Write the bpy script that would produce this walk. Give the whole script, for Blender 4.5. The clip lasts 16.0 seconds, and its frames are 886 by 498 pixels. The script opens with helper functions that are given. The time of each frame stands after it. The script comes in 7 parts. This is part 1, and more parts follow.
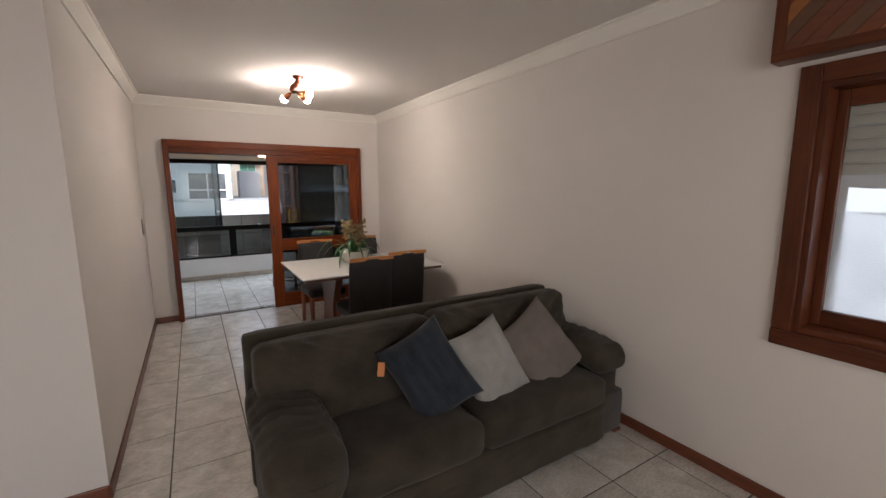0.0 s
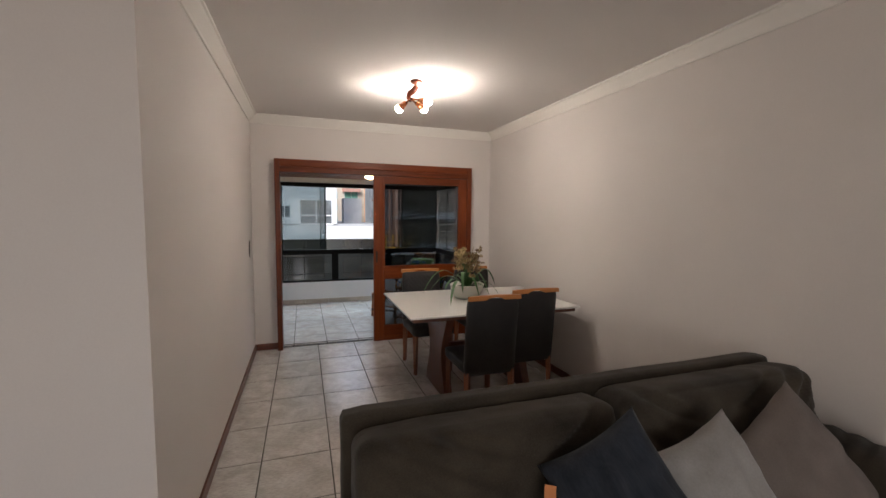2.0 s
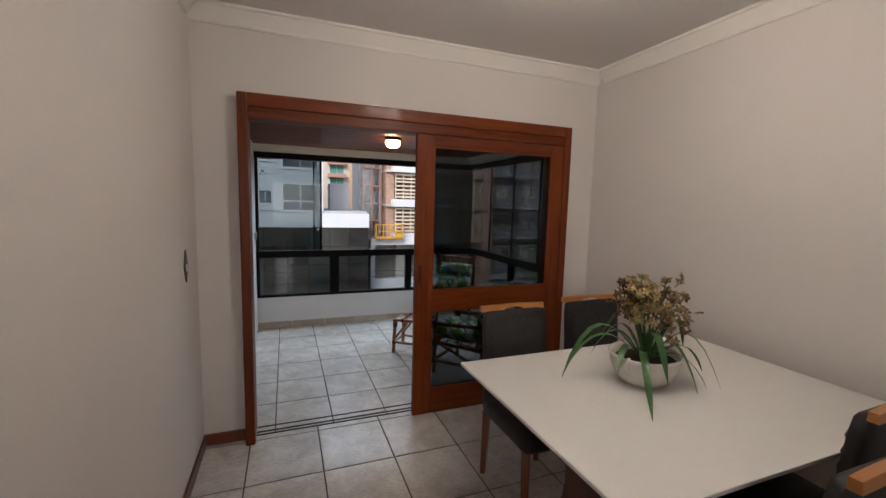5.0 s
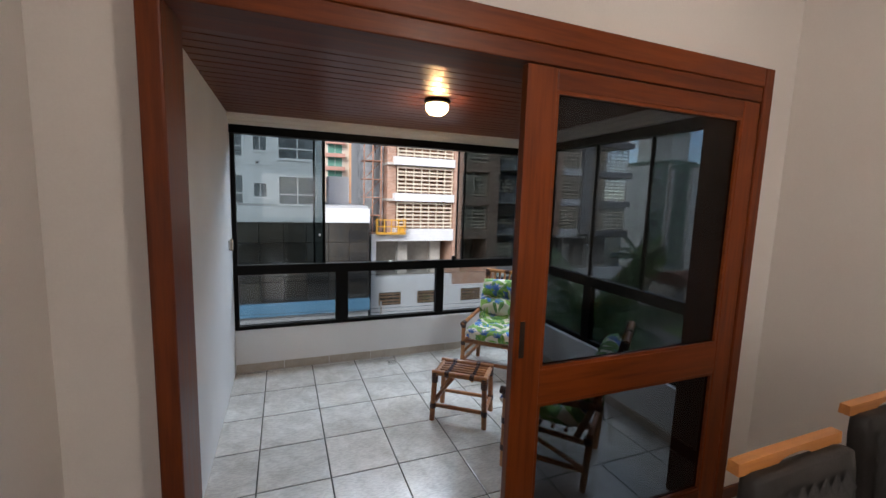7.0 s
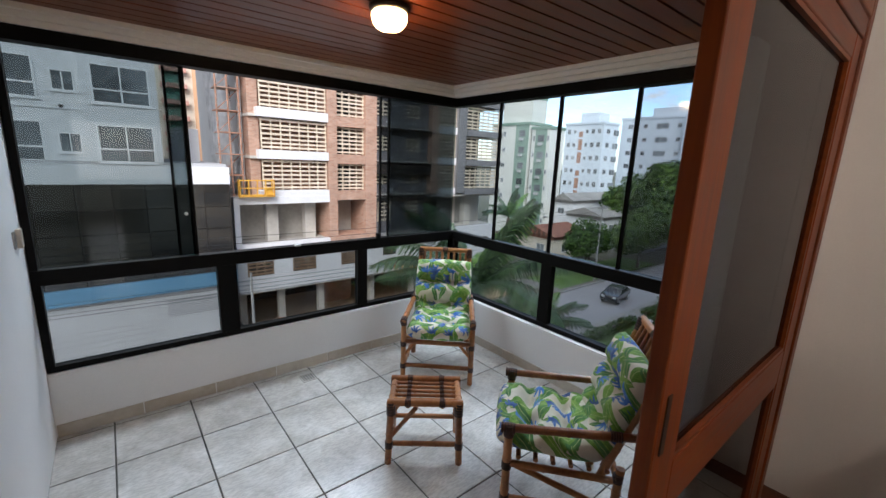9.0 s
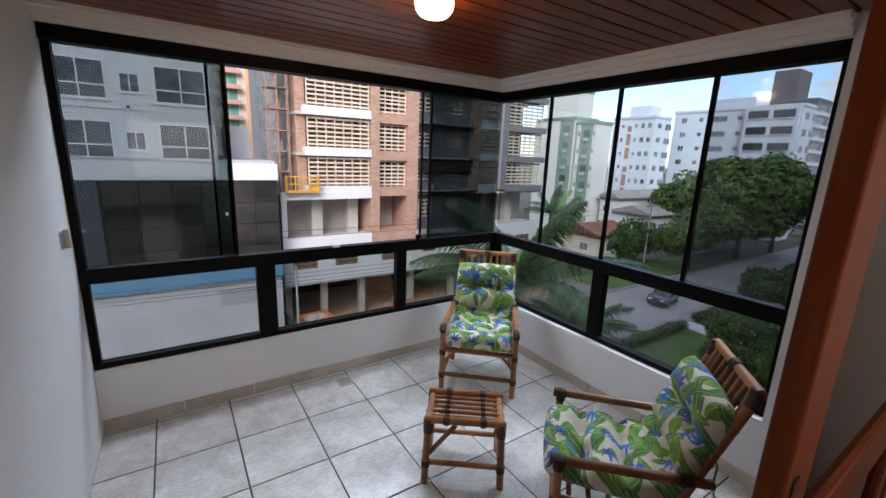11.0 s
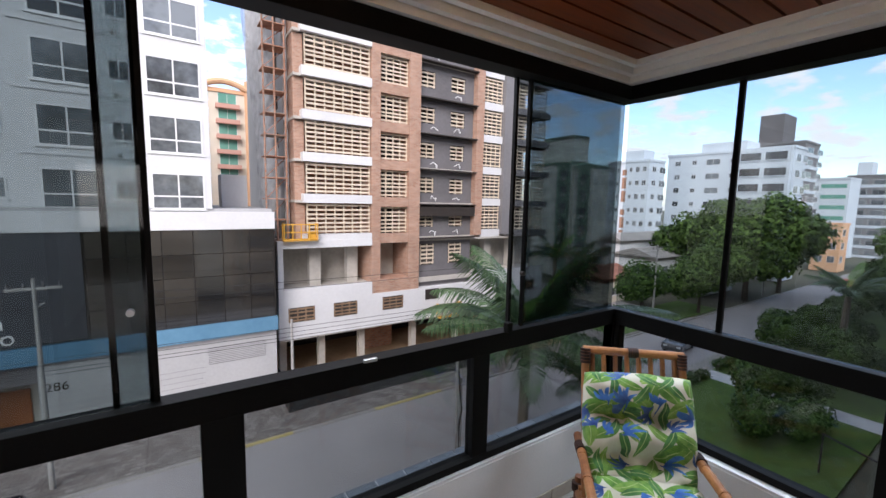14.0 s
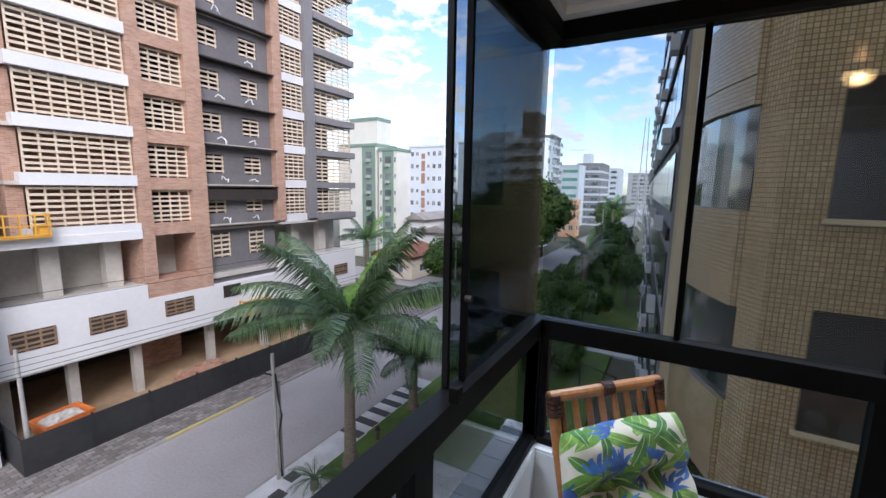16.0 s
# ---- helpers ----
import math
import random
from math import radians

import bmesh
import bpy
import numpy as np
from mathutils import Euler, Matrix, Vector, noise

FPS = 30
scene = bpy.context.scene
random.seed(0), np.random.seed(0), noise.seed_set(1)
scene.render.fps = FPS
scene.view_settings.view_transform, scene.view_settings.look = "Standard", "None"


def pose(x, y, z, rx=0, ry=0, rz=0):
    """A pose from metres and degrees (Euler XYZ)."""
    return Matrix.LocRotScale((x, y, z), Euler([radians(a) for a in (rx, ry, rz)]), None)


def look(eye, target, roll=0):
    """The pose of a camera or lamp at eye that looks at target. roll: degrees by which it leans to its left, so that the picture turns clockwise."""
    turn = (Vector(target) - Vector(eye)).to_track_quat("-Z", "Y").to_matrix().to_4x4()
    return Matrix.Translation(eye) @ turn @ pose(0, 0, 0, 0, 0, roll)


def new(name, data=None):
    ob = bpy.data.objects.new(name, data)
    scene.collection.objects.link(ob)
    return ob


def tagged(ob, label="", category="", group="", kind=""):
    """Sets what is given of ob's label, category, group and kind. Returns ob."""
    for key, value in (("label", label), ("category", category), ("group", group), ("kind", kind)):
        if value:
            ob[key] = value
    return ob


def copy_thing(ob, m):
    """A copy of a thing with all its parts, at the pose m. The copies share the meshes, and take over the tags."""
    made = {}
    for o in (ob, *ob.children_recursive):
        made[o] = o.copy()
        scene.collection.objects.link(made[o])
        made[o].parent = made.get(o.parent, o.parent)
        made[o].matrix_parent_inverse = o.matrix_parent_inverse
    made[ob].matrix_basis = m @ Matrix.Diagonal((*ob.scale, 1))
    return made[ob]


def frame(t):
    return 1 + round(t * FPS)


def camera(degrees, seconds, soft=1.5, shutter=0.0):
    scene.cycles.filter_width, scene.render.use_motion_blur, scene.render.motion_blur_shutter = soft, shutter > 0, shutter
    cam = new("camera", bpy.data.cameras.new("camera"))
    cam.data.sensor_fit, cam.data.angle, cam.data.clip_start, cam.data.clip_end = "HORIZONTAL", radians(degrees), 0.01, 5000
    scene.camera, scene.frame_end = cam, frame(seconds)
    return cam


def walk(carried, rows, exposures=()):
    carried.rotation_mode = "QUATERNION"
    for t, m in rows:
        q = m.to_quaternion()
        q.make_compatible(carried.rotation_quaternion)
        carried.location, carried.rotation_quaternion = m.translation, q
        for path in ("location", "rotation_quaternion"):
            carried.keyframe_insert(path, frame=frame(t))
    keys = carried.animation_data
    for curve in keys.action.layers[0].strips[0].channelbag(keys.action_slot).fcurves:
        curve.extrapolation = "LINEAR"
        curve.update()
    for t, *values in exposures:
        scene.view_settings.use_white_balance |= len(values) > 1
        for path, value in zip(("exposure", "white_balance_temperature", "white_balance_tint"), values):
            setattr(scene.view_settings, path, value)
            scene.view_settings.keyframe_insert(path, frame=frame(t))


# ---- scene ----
cam = camera(94.7, 16.0)
PATH = [
    (0, (0.777, 0.681, 1.627), (1.806, 2.37, 1.331), -0.2),
    (0.5, (0.921, 0.742, 1.618), (1.793, 2.525, 1.367), 0.4),
    (1, (0.972, 0.896, 1.585), (1.730, 2.739, 1.399), 0.9),
    (1.5, (0.897, 1.209, 1.597), (1.587, 3.08, 1.437), 0.7),
    (2, (0.824, 1.52, 1.573), (1.47, 3.406, 1.413), 0.6),
    (2.5, (0.824, 1.857, 1.544), (1.439, 3.754, 1.39), 0.7),
    (3, (0.761, 2.225, 1.535), (1.373, 4.122, 1.371), 0.7),
    (5.5, (0.791, 4.156, 1.574), (1.524, 6.003, 1.35), 1.7),
    (6, (0.796, 4.55, 1.568), (1.524, 6.399, 1.34), 2.0),
    (6.5, (0.811, 4.893, 1.566), (1.538, 6.742, 1.333), 2.0),
    (7, (0.852, 5.244, 1.581), (1.579, 7.091, 1.337), 1.8),
    (7.5, (0.794, 5.568, 1.567), (1.613, 7.373, 1.294), 2.2),
    (8, (0.792, 5.823, 1.589), (1.801, 7.518, 1.258), 2.9),
    (8.5, (0.793, 6.081, 1.563), (1.938, 7.681, 1.206), 3.0),
    (9, (0.816, 6.209, 1.592), (2.055, 7.722, 1.173), 2.3),
    (11.5, (0.962, 6.468, 1.608), (1.988, 8.131, 1.18), 2.5),
    (12, (1.04, 6.657, 1.572), (2.023, 8.352, 1.17), 3.0),
    (12.5, (1.086, 6.851, 1.581), (2.056, 8.56, 1.206), 2.8),
    (13, (1.18, 7.152, 1.53), (2.153, 8.876, 1.24), 2.0),
    (13.5, (1.204, 7.498, 1.515), (2.199, 9.214, 1.257), 1.5),
    (14, (1.255, 7.798, 1.522), (2.363, 9.446, 1.295), 1.2),
    (14.5, (1.395, 8.098, 1.508), (2.672, 9.622, 1.295), 0.4),
    (15, (1.43, 8.298, 1.496), (2.939, 9.593, 1.281), 0.8),
    (15.5, (1.478, 8.499, 1.503), (3.144, 9.576, 1.252), 1.4),
    (16, (1.604, 8.645, 1.504), (3.328, 9.615, 1.208), 1.0),
]
walk(cam, [(t, look(eye, target, roll)) for t, eye, target, roll in PATH], exposures=[(t, e, 6350 if t < 13 else 6500 if t < 15.5 else 6200, 12 if t < 10 else 17) for t, e in ((0.0, 1.80), (1.5, 1.66), (2.5, 1.6), (3.2, 1.48), (5.5, 1.42), (6.5, 1.55), (8.0, 1.72), (9.0, 1.65), (11.5, 1.56), (13.0, 1.5), (14.5, 1.42), (15.1, 1.47), (16.0, 1.38))])

# ---------------------------------------------------------------- world and sun
world = bpy.data.worlds.new("world")
scene.world = world
world.use_nodes = True
wn, wl = world.node_tree.nodes, world.node_tree.links
wn.clear()
SUN_AZ, SUN_EL = 232.0, 35.0      # direction to the sun: degrees from +x towards +y, and height
sky = wn.new("ShaderNodeTexSky")
sky.sky_type, sky.sun_disc = "NISHITA", False
sky.sun_elevation, sky.sun_rotation = radians(SUN_EL), radians(90 - SUN_AZ)
sky.air_density, sky.dust_density, sky.ozone_density = 1.0, 0.7, 3.0
coord = wn.new("ShaderNodeTexCoord")
mapping = wn.new("ShaderNodeMapping")
mapping.inputs["Scale"].default_value = (6.5, 6.5, 17.0)
clouds = wn.new("ShaderNodeTexNoise")
clouds.inputs["Scale"].default_value, clouds.inputs["Detail"].default_value = 2.1, 9.0
clouds.inputs["Roughness"].default_value = 0.58
ramp = wn.new("ShaderNodeValToRGB")
ramp.color_ramp.elements[0].position, ramp.color_ramp.elements[1].position = 0.405, 0.53
mix = wn.new("ShaderNodeMix")
mix.data_type = "RGBA"
mix.inputs["B"].default_value = (3.9, 4.0, 4.2, 1)
back = wn.new("ShaderNodeBackground")
back.inputs["Strength"].default_value = 0.13
wo = wn.new("ShaderNodeOutputWorld")
wl.new(coord.outputs["Generated"], mapping.inputs["Vector"])
wl.new(mapping.outputs["Vector"], clouds.inputs["Vector"])
# the cloud thickens towards -x
way = wn.new("ShaderNodeSeparateXYZ")
bank = wn.new("ShaderNodeMath")
bank.operation = "MULTIPLY_ADD"
bank.inputs[1].default_value = -0.10
wl.new(coord.outputs["Generated"], way.inputs[0])
wl.new(way.outputs[0], bank.inputs[0])
wl.new(clouds.outputs["Fac"], bank.inputs[2])
wl.new(bank.outputs[0], ramp.inputs["Fac"])
wl.new(ramp.outputs["Color"], mix.inputs["Factor"])
wl.new(sky.outputs["Color"], mix.inputs["A"])
wl.new(mix.outputs["Result"], back.inputs["Color"])
wl.new(back.outputs["Background"], wo.inputs["Surface"])

sun_data = bpy.data.lights.new("sun", "SUN")
sun_data.energy, sun_data.angle, sun_data.color = 1.6, radians(40), (1.0, 0.98, 0.96)
sun = new("sun", sun_data)
sun_way = Vector((math.cos(radians(SUN_AZ)) * math.cos(radians(SUN_EL)), math.sin(radians(SUN_AZ)) * math.cos(radians(SUN_EL)), math.sin(radians(SUN_EL))))
sun.matrix_world = look(sun_way * 60, (0, 0, 0))


def fill_lamp(name, at, target, wide, high, watts, colour=(0.90, 0.95, 1.0)):
    """Adds an area lamp as fill, standing in for skylight near an opening."""
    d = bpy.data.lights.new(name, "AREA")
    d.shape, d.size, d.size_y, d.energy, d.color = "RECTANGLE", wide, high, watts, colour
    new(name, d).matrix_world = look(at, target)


# Unseen warm fill behind the camera, added for the near room.
fill_lamp("rear_fill", (0.4, -2.45, 1.5), (0.4, 0, 1.35), 3.5, 1.5, 18, (1.0, 0.93, 0.86))
# Lights the translucent backing of the side window from behind.
fill_lamp("side_window_daylight", (3.412, 0.54, 1.35), (0, 0.54, 1.2), 1.6, 0.7, 1.5)
# Fill lamps hung outside, above the glazing, to brighten the balcony.
fill_lamp("front_glazing_fill", (1.85, 10.3, 3.3), (1.85, 7.9, 0.6), 2.8, 1.0, 38, (0.74, 0.88, 1.0))
fill_lamp("side_glazing_fill", (4.5, 8.0, 3.3), (2.1, 8.0, 0.6), 2.1, 1.0, 40, (0.74, 0.88, 1.0))


# ---------------------------------------------------------------- materials
def nodes_of(name):
    m = bpy.data.materials.new(name)
    m.use_nodes = True
    nt = m.node_tree
    nt.nodes.clear()
    out = nt.nodes.new("ShaderNodeOutputMaterial")
    b = nt.nodes.new("ShaderNodeBsdfPrincipled")
    nt.links.new(b.outputs["BSDF"], out.inputs["Surface"])
    return m, nt, b, out


def rgb(c):
    return (c[0], c[1], c[2], 1)


def surface(name, dark, light, rough=0.6, fine=60.0, coarse=2.5, bump=0.1, bump_dist=0.002, metal=0.0, stretch=(1, 1, 1), vary=0.0, spec=0.5, coat=0.0, contrast=0.35, turn=(0, 0, 0), sheen=0.0, island=0.0):
    """Two scales of noise between two colours, fine relief, and a random tone for each object or loose piece."""
    m, nt, b, out = nodes_of(name)
    tc = nt.nodes.new("ShaderNodeTexCoord")
    mp = nt.nodes.new("ShaderNodeMapping")
    mp.inputs["Scale"].default_value = stretch
    mp.inputs["Rotation"].default_value = [radians(a) for a in turn]
    nt.links.new(tc.outputs["Object"], mp.inputs["Vector"])
    n1 = nt.nodes.new("ShaderNodeTexNoise")
    n1.inputs["Scale"].default_value, n1.inputs["Detail"].default_value = coarse, 5.0
    n2 = nt.nodes.new("ShaderNodeTexNoise")
    n2.inputs["Scale"].default_value, n2.inputs["Detail"].default_value = fine, 4.0
    for n in (n1, n2):
        nt.links.new(mp.outputs["Vector"], n.inputs["Vector"])
    add = nt.nodes.new("ShaderNodeMath")
    add.operation = "MULTIPLY_ADD"
    add.inputs[1].default_value = contrast
    nt.links.new(n2.outputs["Fac"], add.inputs[0])
    sc = nt.nodes.new("ShaderNodeMath")
    sc.operation = "MULTIPLY"
    sc.inputs[1].default_value = 1.0 - contrast
    nt.links.new(n1.outputs["Fac"], sc.inputs[0])
    nt.links.new(sc.outputs[0], add.inputs[2])
    last = add.outputs[0]
    if vary or island:
        oi = nt.nodes.new("ShaderNodeNewGeometry" if island else "ShaderNodeObjectInfo")
        vary = vary or island
        va = nt.nodes.new("ShaderNodeMath")
        va.operation = "MULTIPLY_ADD"
        va.inputs[1].default_value = vary
        nt.links.new(oi.outputs["Random Per Island" if island else "Random"], va.inputs[0])
        sub = nt.nodes.new("ShaderNodeMath")
        sub.operation = "SUBTRACT"
        sub.inputs[1].default_value = vary / 2
        nt.links.new(last, sub.inputs[0])
        nt.links.new(sub.outputs[0], va.inputs[2])
        last = va.outputs[0]
    cr = nt.nodes.new("ShaderNodeValToRGB")
    cr.color_ramp.elements[0].position, cr.color_ramp.elements[1].position = 0.3, 0.7
    cr.color_ramp.elements[0].color, cr.color_ramp.elements[1].color = rgb(dark), rgb(light)
    nt.links.new(last, cr.inputs["Fac"])
    nt.links.new(cr.outputs["Color"], b.inputs["Base Color"])
    rr = nt.nodes.new("ShaderNodeMapRange")
    rr.inputs["To Min"].default_value, rr.inputs["To Max"].default_value = max(0.02, rough - 0.08), min(1, rough + 0.08)
    nt.links.new(n1.outputs["Fac"], rr.inputs["Value"])
    nt.links.new(rr.outputs["Result"], b.inputs["Roughness"])
    b.inputs["Metallic"].default_value = metal
    b.inputs["Specular IOR Level"].default_value = spec
    b.inputs["Coat Weight"].default_value = coat
    b.inputs["Coat Roughness"].default_value = 0.12
    b.inputs["Sheen Weight"].default_value = sheen
    if bump:
        bp = nt.nodes.new("ShaderNodeBump")
        bp.inputs["Strength"].default_value, bp.inputs["Distance"].default_value = bump, bump_dist
        nt.links.new(n2.outputs["Fac"], bp.inputs["Height"])
        nt.links.new(bp.outputs["Normal"], b.inputs["Normal"])
    return m


def wood(name, dark, light, rough=0.4, axis="x", grain=38.0, coat=0.25, vary=0.25, spec=0.5):
    s = {"x": (0.07, 1, 1), "y": (1, 0.07, 1), "z": (1, 1, 0.07)}[axis]
    return surface(name, dark, light, rough, fine=grain * 3, coarse=grain, bump=0.12, bump_dist=0.001, stretch=s, vary=vary, coat=coat, contrast=0.3, spec=spec)


def glass(name, tint, gloss=1.0, base=0.035):
    m = bpy.data.materials.new(name)
    m.use_nodes = True
    nt = m.node_tree
    nt.nodes.clear()
    out = nt.nodes.new("ShaderNodeOutputMaterial")
    tr = nt.nodes.new("ShaderNodeBsdfTransparent")
    tr.inputs["Color"].default_value = rgb(tint)
    gl = nt.nodes.new("ShaderNodeBsdfGlossy")
    gl.inputs["Roughness"].default_value = 0.02
    gl.inputs["Color"].default_value = (gloss, gloss, gloss, 1)
    lw = nt.nodes.new("ShaderNodeLayerWeight")
    lw.inputs["Blend"].default_value = 0.5
    pw = nt.nodes.new("ShaderNodeMath")
    pw.operation = "POWER"
    pw.inputs[1].default_value = 4.5
    nt.links.new(lw.outputs["Facing"], pw.inputs[0])
    fr = nt.nodes.new("ShaderNodeMath")
    fr.operation = "MULTIPLY_ADD"
    fr.inputs[1].default_value, fr.inputs[2].default_value = 0.9, base
    nt.links.new(pw.outputs[0], fr.inputs[0])
    mx = nt.nodes.new("ShaderNodeMixShader")
    nt.links.new(fr.outputs[0], mx.inputs["Fac"])
    nt.links.new(tr.outputs["BSDF"], mx.inputs[1])
    nt.links.new(gl.outputs["BSDF"], mx.inputs[2])
    nt.links.new(mx.outputs["Shader"], out.inputs["Surface"])
    return m


def glow(name, colour, strength):
    m, nt, b, out = nodes_of(name)
    b.inputs["Base Color"].default_value = (0.9, 0.88, 0.85, 1)
    b.inputs["Emission Color"].default_value = rgb(colour)
    b.inputs["Emission Strength"].default_value = strength
    b.inputs["Roughness"].default_value = 0.3
    return m


def gridded(name, c1, c2, joint, sx, sy, gap=0.06, offset=0.0, rough=0.5, axes="yz", bump=0.4, contrast=0.5):
    """Small tiles or bricks with recessed joints, for surfaces whose pieces are too small to build."""
    m, nt, b, out = nodes_of(name)
    tc = nt.nodes.new("ShaderNodeTexCoord")
    sep = nt.nodes.new("ShaderNodeSeparateXYZ")
    com = nt.nodes.new("ShaderNodeCombineXYZ")
    nt.links.new(tc.outputs["Object"], sep.inputs[0])
    if axes == "xyz":
        sm = nt.nodes.new("ShaderNodeMath")
        nt.links.new(sep.outputs[0], sm.inputs[0])
        nt.links.new(sep.outputs[1], sm.inputs[1])
        nt.links.new(sm.outputs[0], com.inputs[0])
        nt.links.new(sep.outputs[2], com.inputs[1])
    else:
        for k, a in enumerate(axes):
            nt.links.new(sep.outputs["xyz".index(a)], com.inputs[k])
    br = nt.nodes.new("ShaderNodeTexBrick")
    br.offset = offset
    br.inputs["Scale"].default_value = 1.0
    br.inputs["Brick Width"].default_value, br.inputs["Row Height"].default_value = sx, sy
    br.inputs["Mortar Size"].default_value = gap * min(sx, sy)
    br.inputs["Color1"].default_value, br.inputs["Color2"].default_value, br.inputs["Mortar"].default_value = rgb(c1), rgb(c2), rgb(joint)
    nt.links.new(com.outputs[0], br.inputs["Vector"])
    ns = nt.nodes.new("ShaderNodeTexNoise")
    ns.inputs["Scale"].default_value, ns.inputs["Detail"].default_value = 1.3, 6.0
    nt.links.new(tc.outputs["Object"], ns.inputs["Vector"])
    mx = nt.nodes.new("ShaderNodeMix")
    mx.data_type, mx.blend_type = "RGBA", "MULTIPLY"
    mx.inputs["Factor"].default_value = contrast
    rp = nt.nodes.new("ShaderNodeValToRGB")
    rp.color_ramp.elements[0].color, rp.color_ramp.elements[1].color = (0.6, 0.6, 0.6, 1), (1, 1, 1, 1)
    rp.color_ramp.elements[0].position, rp.color_ramp.elements[1].position = 0.3, 0.65
    nt.links.new(ns.outputs["Fac"], rp.inputs["Fac"])
    nt.links.new(br.outputs["Color"], mx.inputs["A"])
    nt.links.new(rp.outputs["Color"], mx.inputs["B"])
    nt.links.new(mx.outputs["Result"], b.inputs["Base Color"])
    b.inputs["Roughness"].default_value = rough
    bp = nt.nodes.new("ShaderNodeBump")
    bp.invert = True
    bp.inputs["Strength"].default_value, bp.inputs["Distance"].default_value = bump, 0.006
    nt.links.new(br.outputs["Fac"], bp.inputs["Height"])
    nt.links.new(bp.outputs["Normal"], b.inputs["Normal"])
    return m


def floor_tile(name):
    """Pale ceramic with beige clouding and a fine raised weave of short diagonal strokes."""
    m, nt, b, out = nodes_of(name)
    tc = nt.nodes.new("ShaderNodeTexCoord")
    oi = nt.nodes.new("ShaderNodeObjectInfo")
    off = nt.nodes.new("ShaderNodeVectorMath")
    off.operation = "MULTIPLY_ADD"
    off.inputs[1].default_value = (7, 11, 3)
    cmb = nt.nodes.new("ShaderNodeCombineXYZ")
    for k in range(3):
        nt.links.new(oi.outputs["Random"], cmb.inputs[k])
    nt.links.new(cmb.outputs[0], off.inputs[0])
    nt.links.new(tc.outputs["Object"], off.inputs[2])
    n1 = nt.nodes.new("ShaderNodeTexNoise")
    n1.inputs["Scale"].default_value, n1.inputs["Detail"].default_value, n1.inputs["Distortion"].default_value = 7.0, 6.0, 0.6
    nt.links.new(off.outputs[0], n1.inputs["Vector"])
    cr = nt.nodes.new("ShaderNodeValToRGB")
    cr.color_ramp.elements[0].position, cr.color_ramp.elements[1].position = 0.32, 0.68
    cr.color_ramp.elements[0].color, cr.color_ramp.elements[1].color = (0.51, 0.475, 0.43, 1), (0.69, 0.665, 0.625, 1)
    nt.links.new(n1.outputs["Fac"], cr.inputs["Fac"])
    strokes = []
    for ang in (45, -45):
        mp = nt.nodes.new("ShaderNodeMapping")
        mp.inputs["Rotation"].default_value = (0, 0, radians(ang))
        mp.inputs["Scale"].default_value = (34, 130, 1)
        nt.links.new(off.outputs[0], mp.inputs["Vector"])
        nn = nt.nodes.new("ShaderNodeTexNoise")
        nn.inputs["Scale"].default_value, nn.inputs["Detail"].default_value = 1.0, 1.0
        nt.links.new(mp.outputs["Vector"], nn.inputs["Vector"])
        strokes.append(nn)
    pick = nt.nodes.new("ShaderNodeTexNoise")
    pick.inputs["Scale"].default_value, pick.inputs["Detail"].default_value = 9.0, 0.0
    nt.links.new(off.outputs[0], pick.inputs["Vector"])
    st = nt.nodes.new("ShaderNodeMath")
    st.operation = "GREATER_THAN"
    st.inputs[1].default_value = 0.5
    nt.links.new(pick.outputs["Fac"], st.inputs[0])
    mx = nt.nodes.new("ShaderNodeMix")
    nt.links.new(st.outputs[0], mx.inputs["Factor"])
    nt.links.new(strokes[0].outputs["Fac"], mx.inputs["A"])
    nt.links.new(strokes[1].outputs["Fac"], mx.inputs["B"])
    tone = nt.nodes.new("ShaderNodeMix")
    tone.data_type, tone.blend_type = "RGBA", "MULTIPLY"
    tone.inputs["Factor"].default_value = 0.17
    nt.links.new(cr.outputs["Color"], tone.inputs["A"])
    sr = nt.nodes.new("ShaderNodeValToRGB")
    sr.color_ramp.elements[0].position, sr.color_ramp.elements[1].position = 0.38, 0.6
    nt.links.new(mx.outputs["Result"], sr.inputs["Fac"])
    nt.links.new(sr.outputs["Color"], tone.inputs["B"])
    nt.links.new(tone.outputs["Result"], b.inputs["Base Color"])
    b.inputs["Roughness"].default_value = 0.19
    b.inputs["Specular IOR Level"].default_value = 0.85
    bp = nt.nodes.new("ShaderNodeBump")
    bp.inputs["Strength"].default_value, bp.inputs["Distance"].default_value = 0.35, 0.0012
    nt.links.new(mx.outputs["Result"], bp.inputs["Height"])
    nt.links.new(bp.outputs["Normal"], b.inputs["Normal"])
    return m


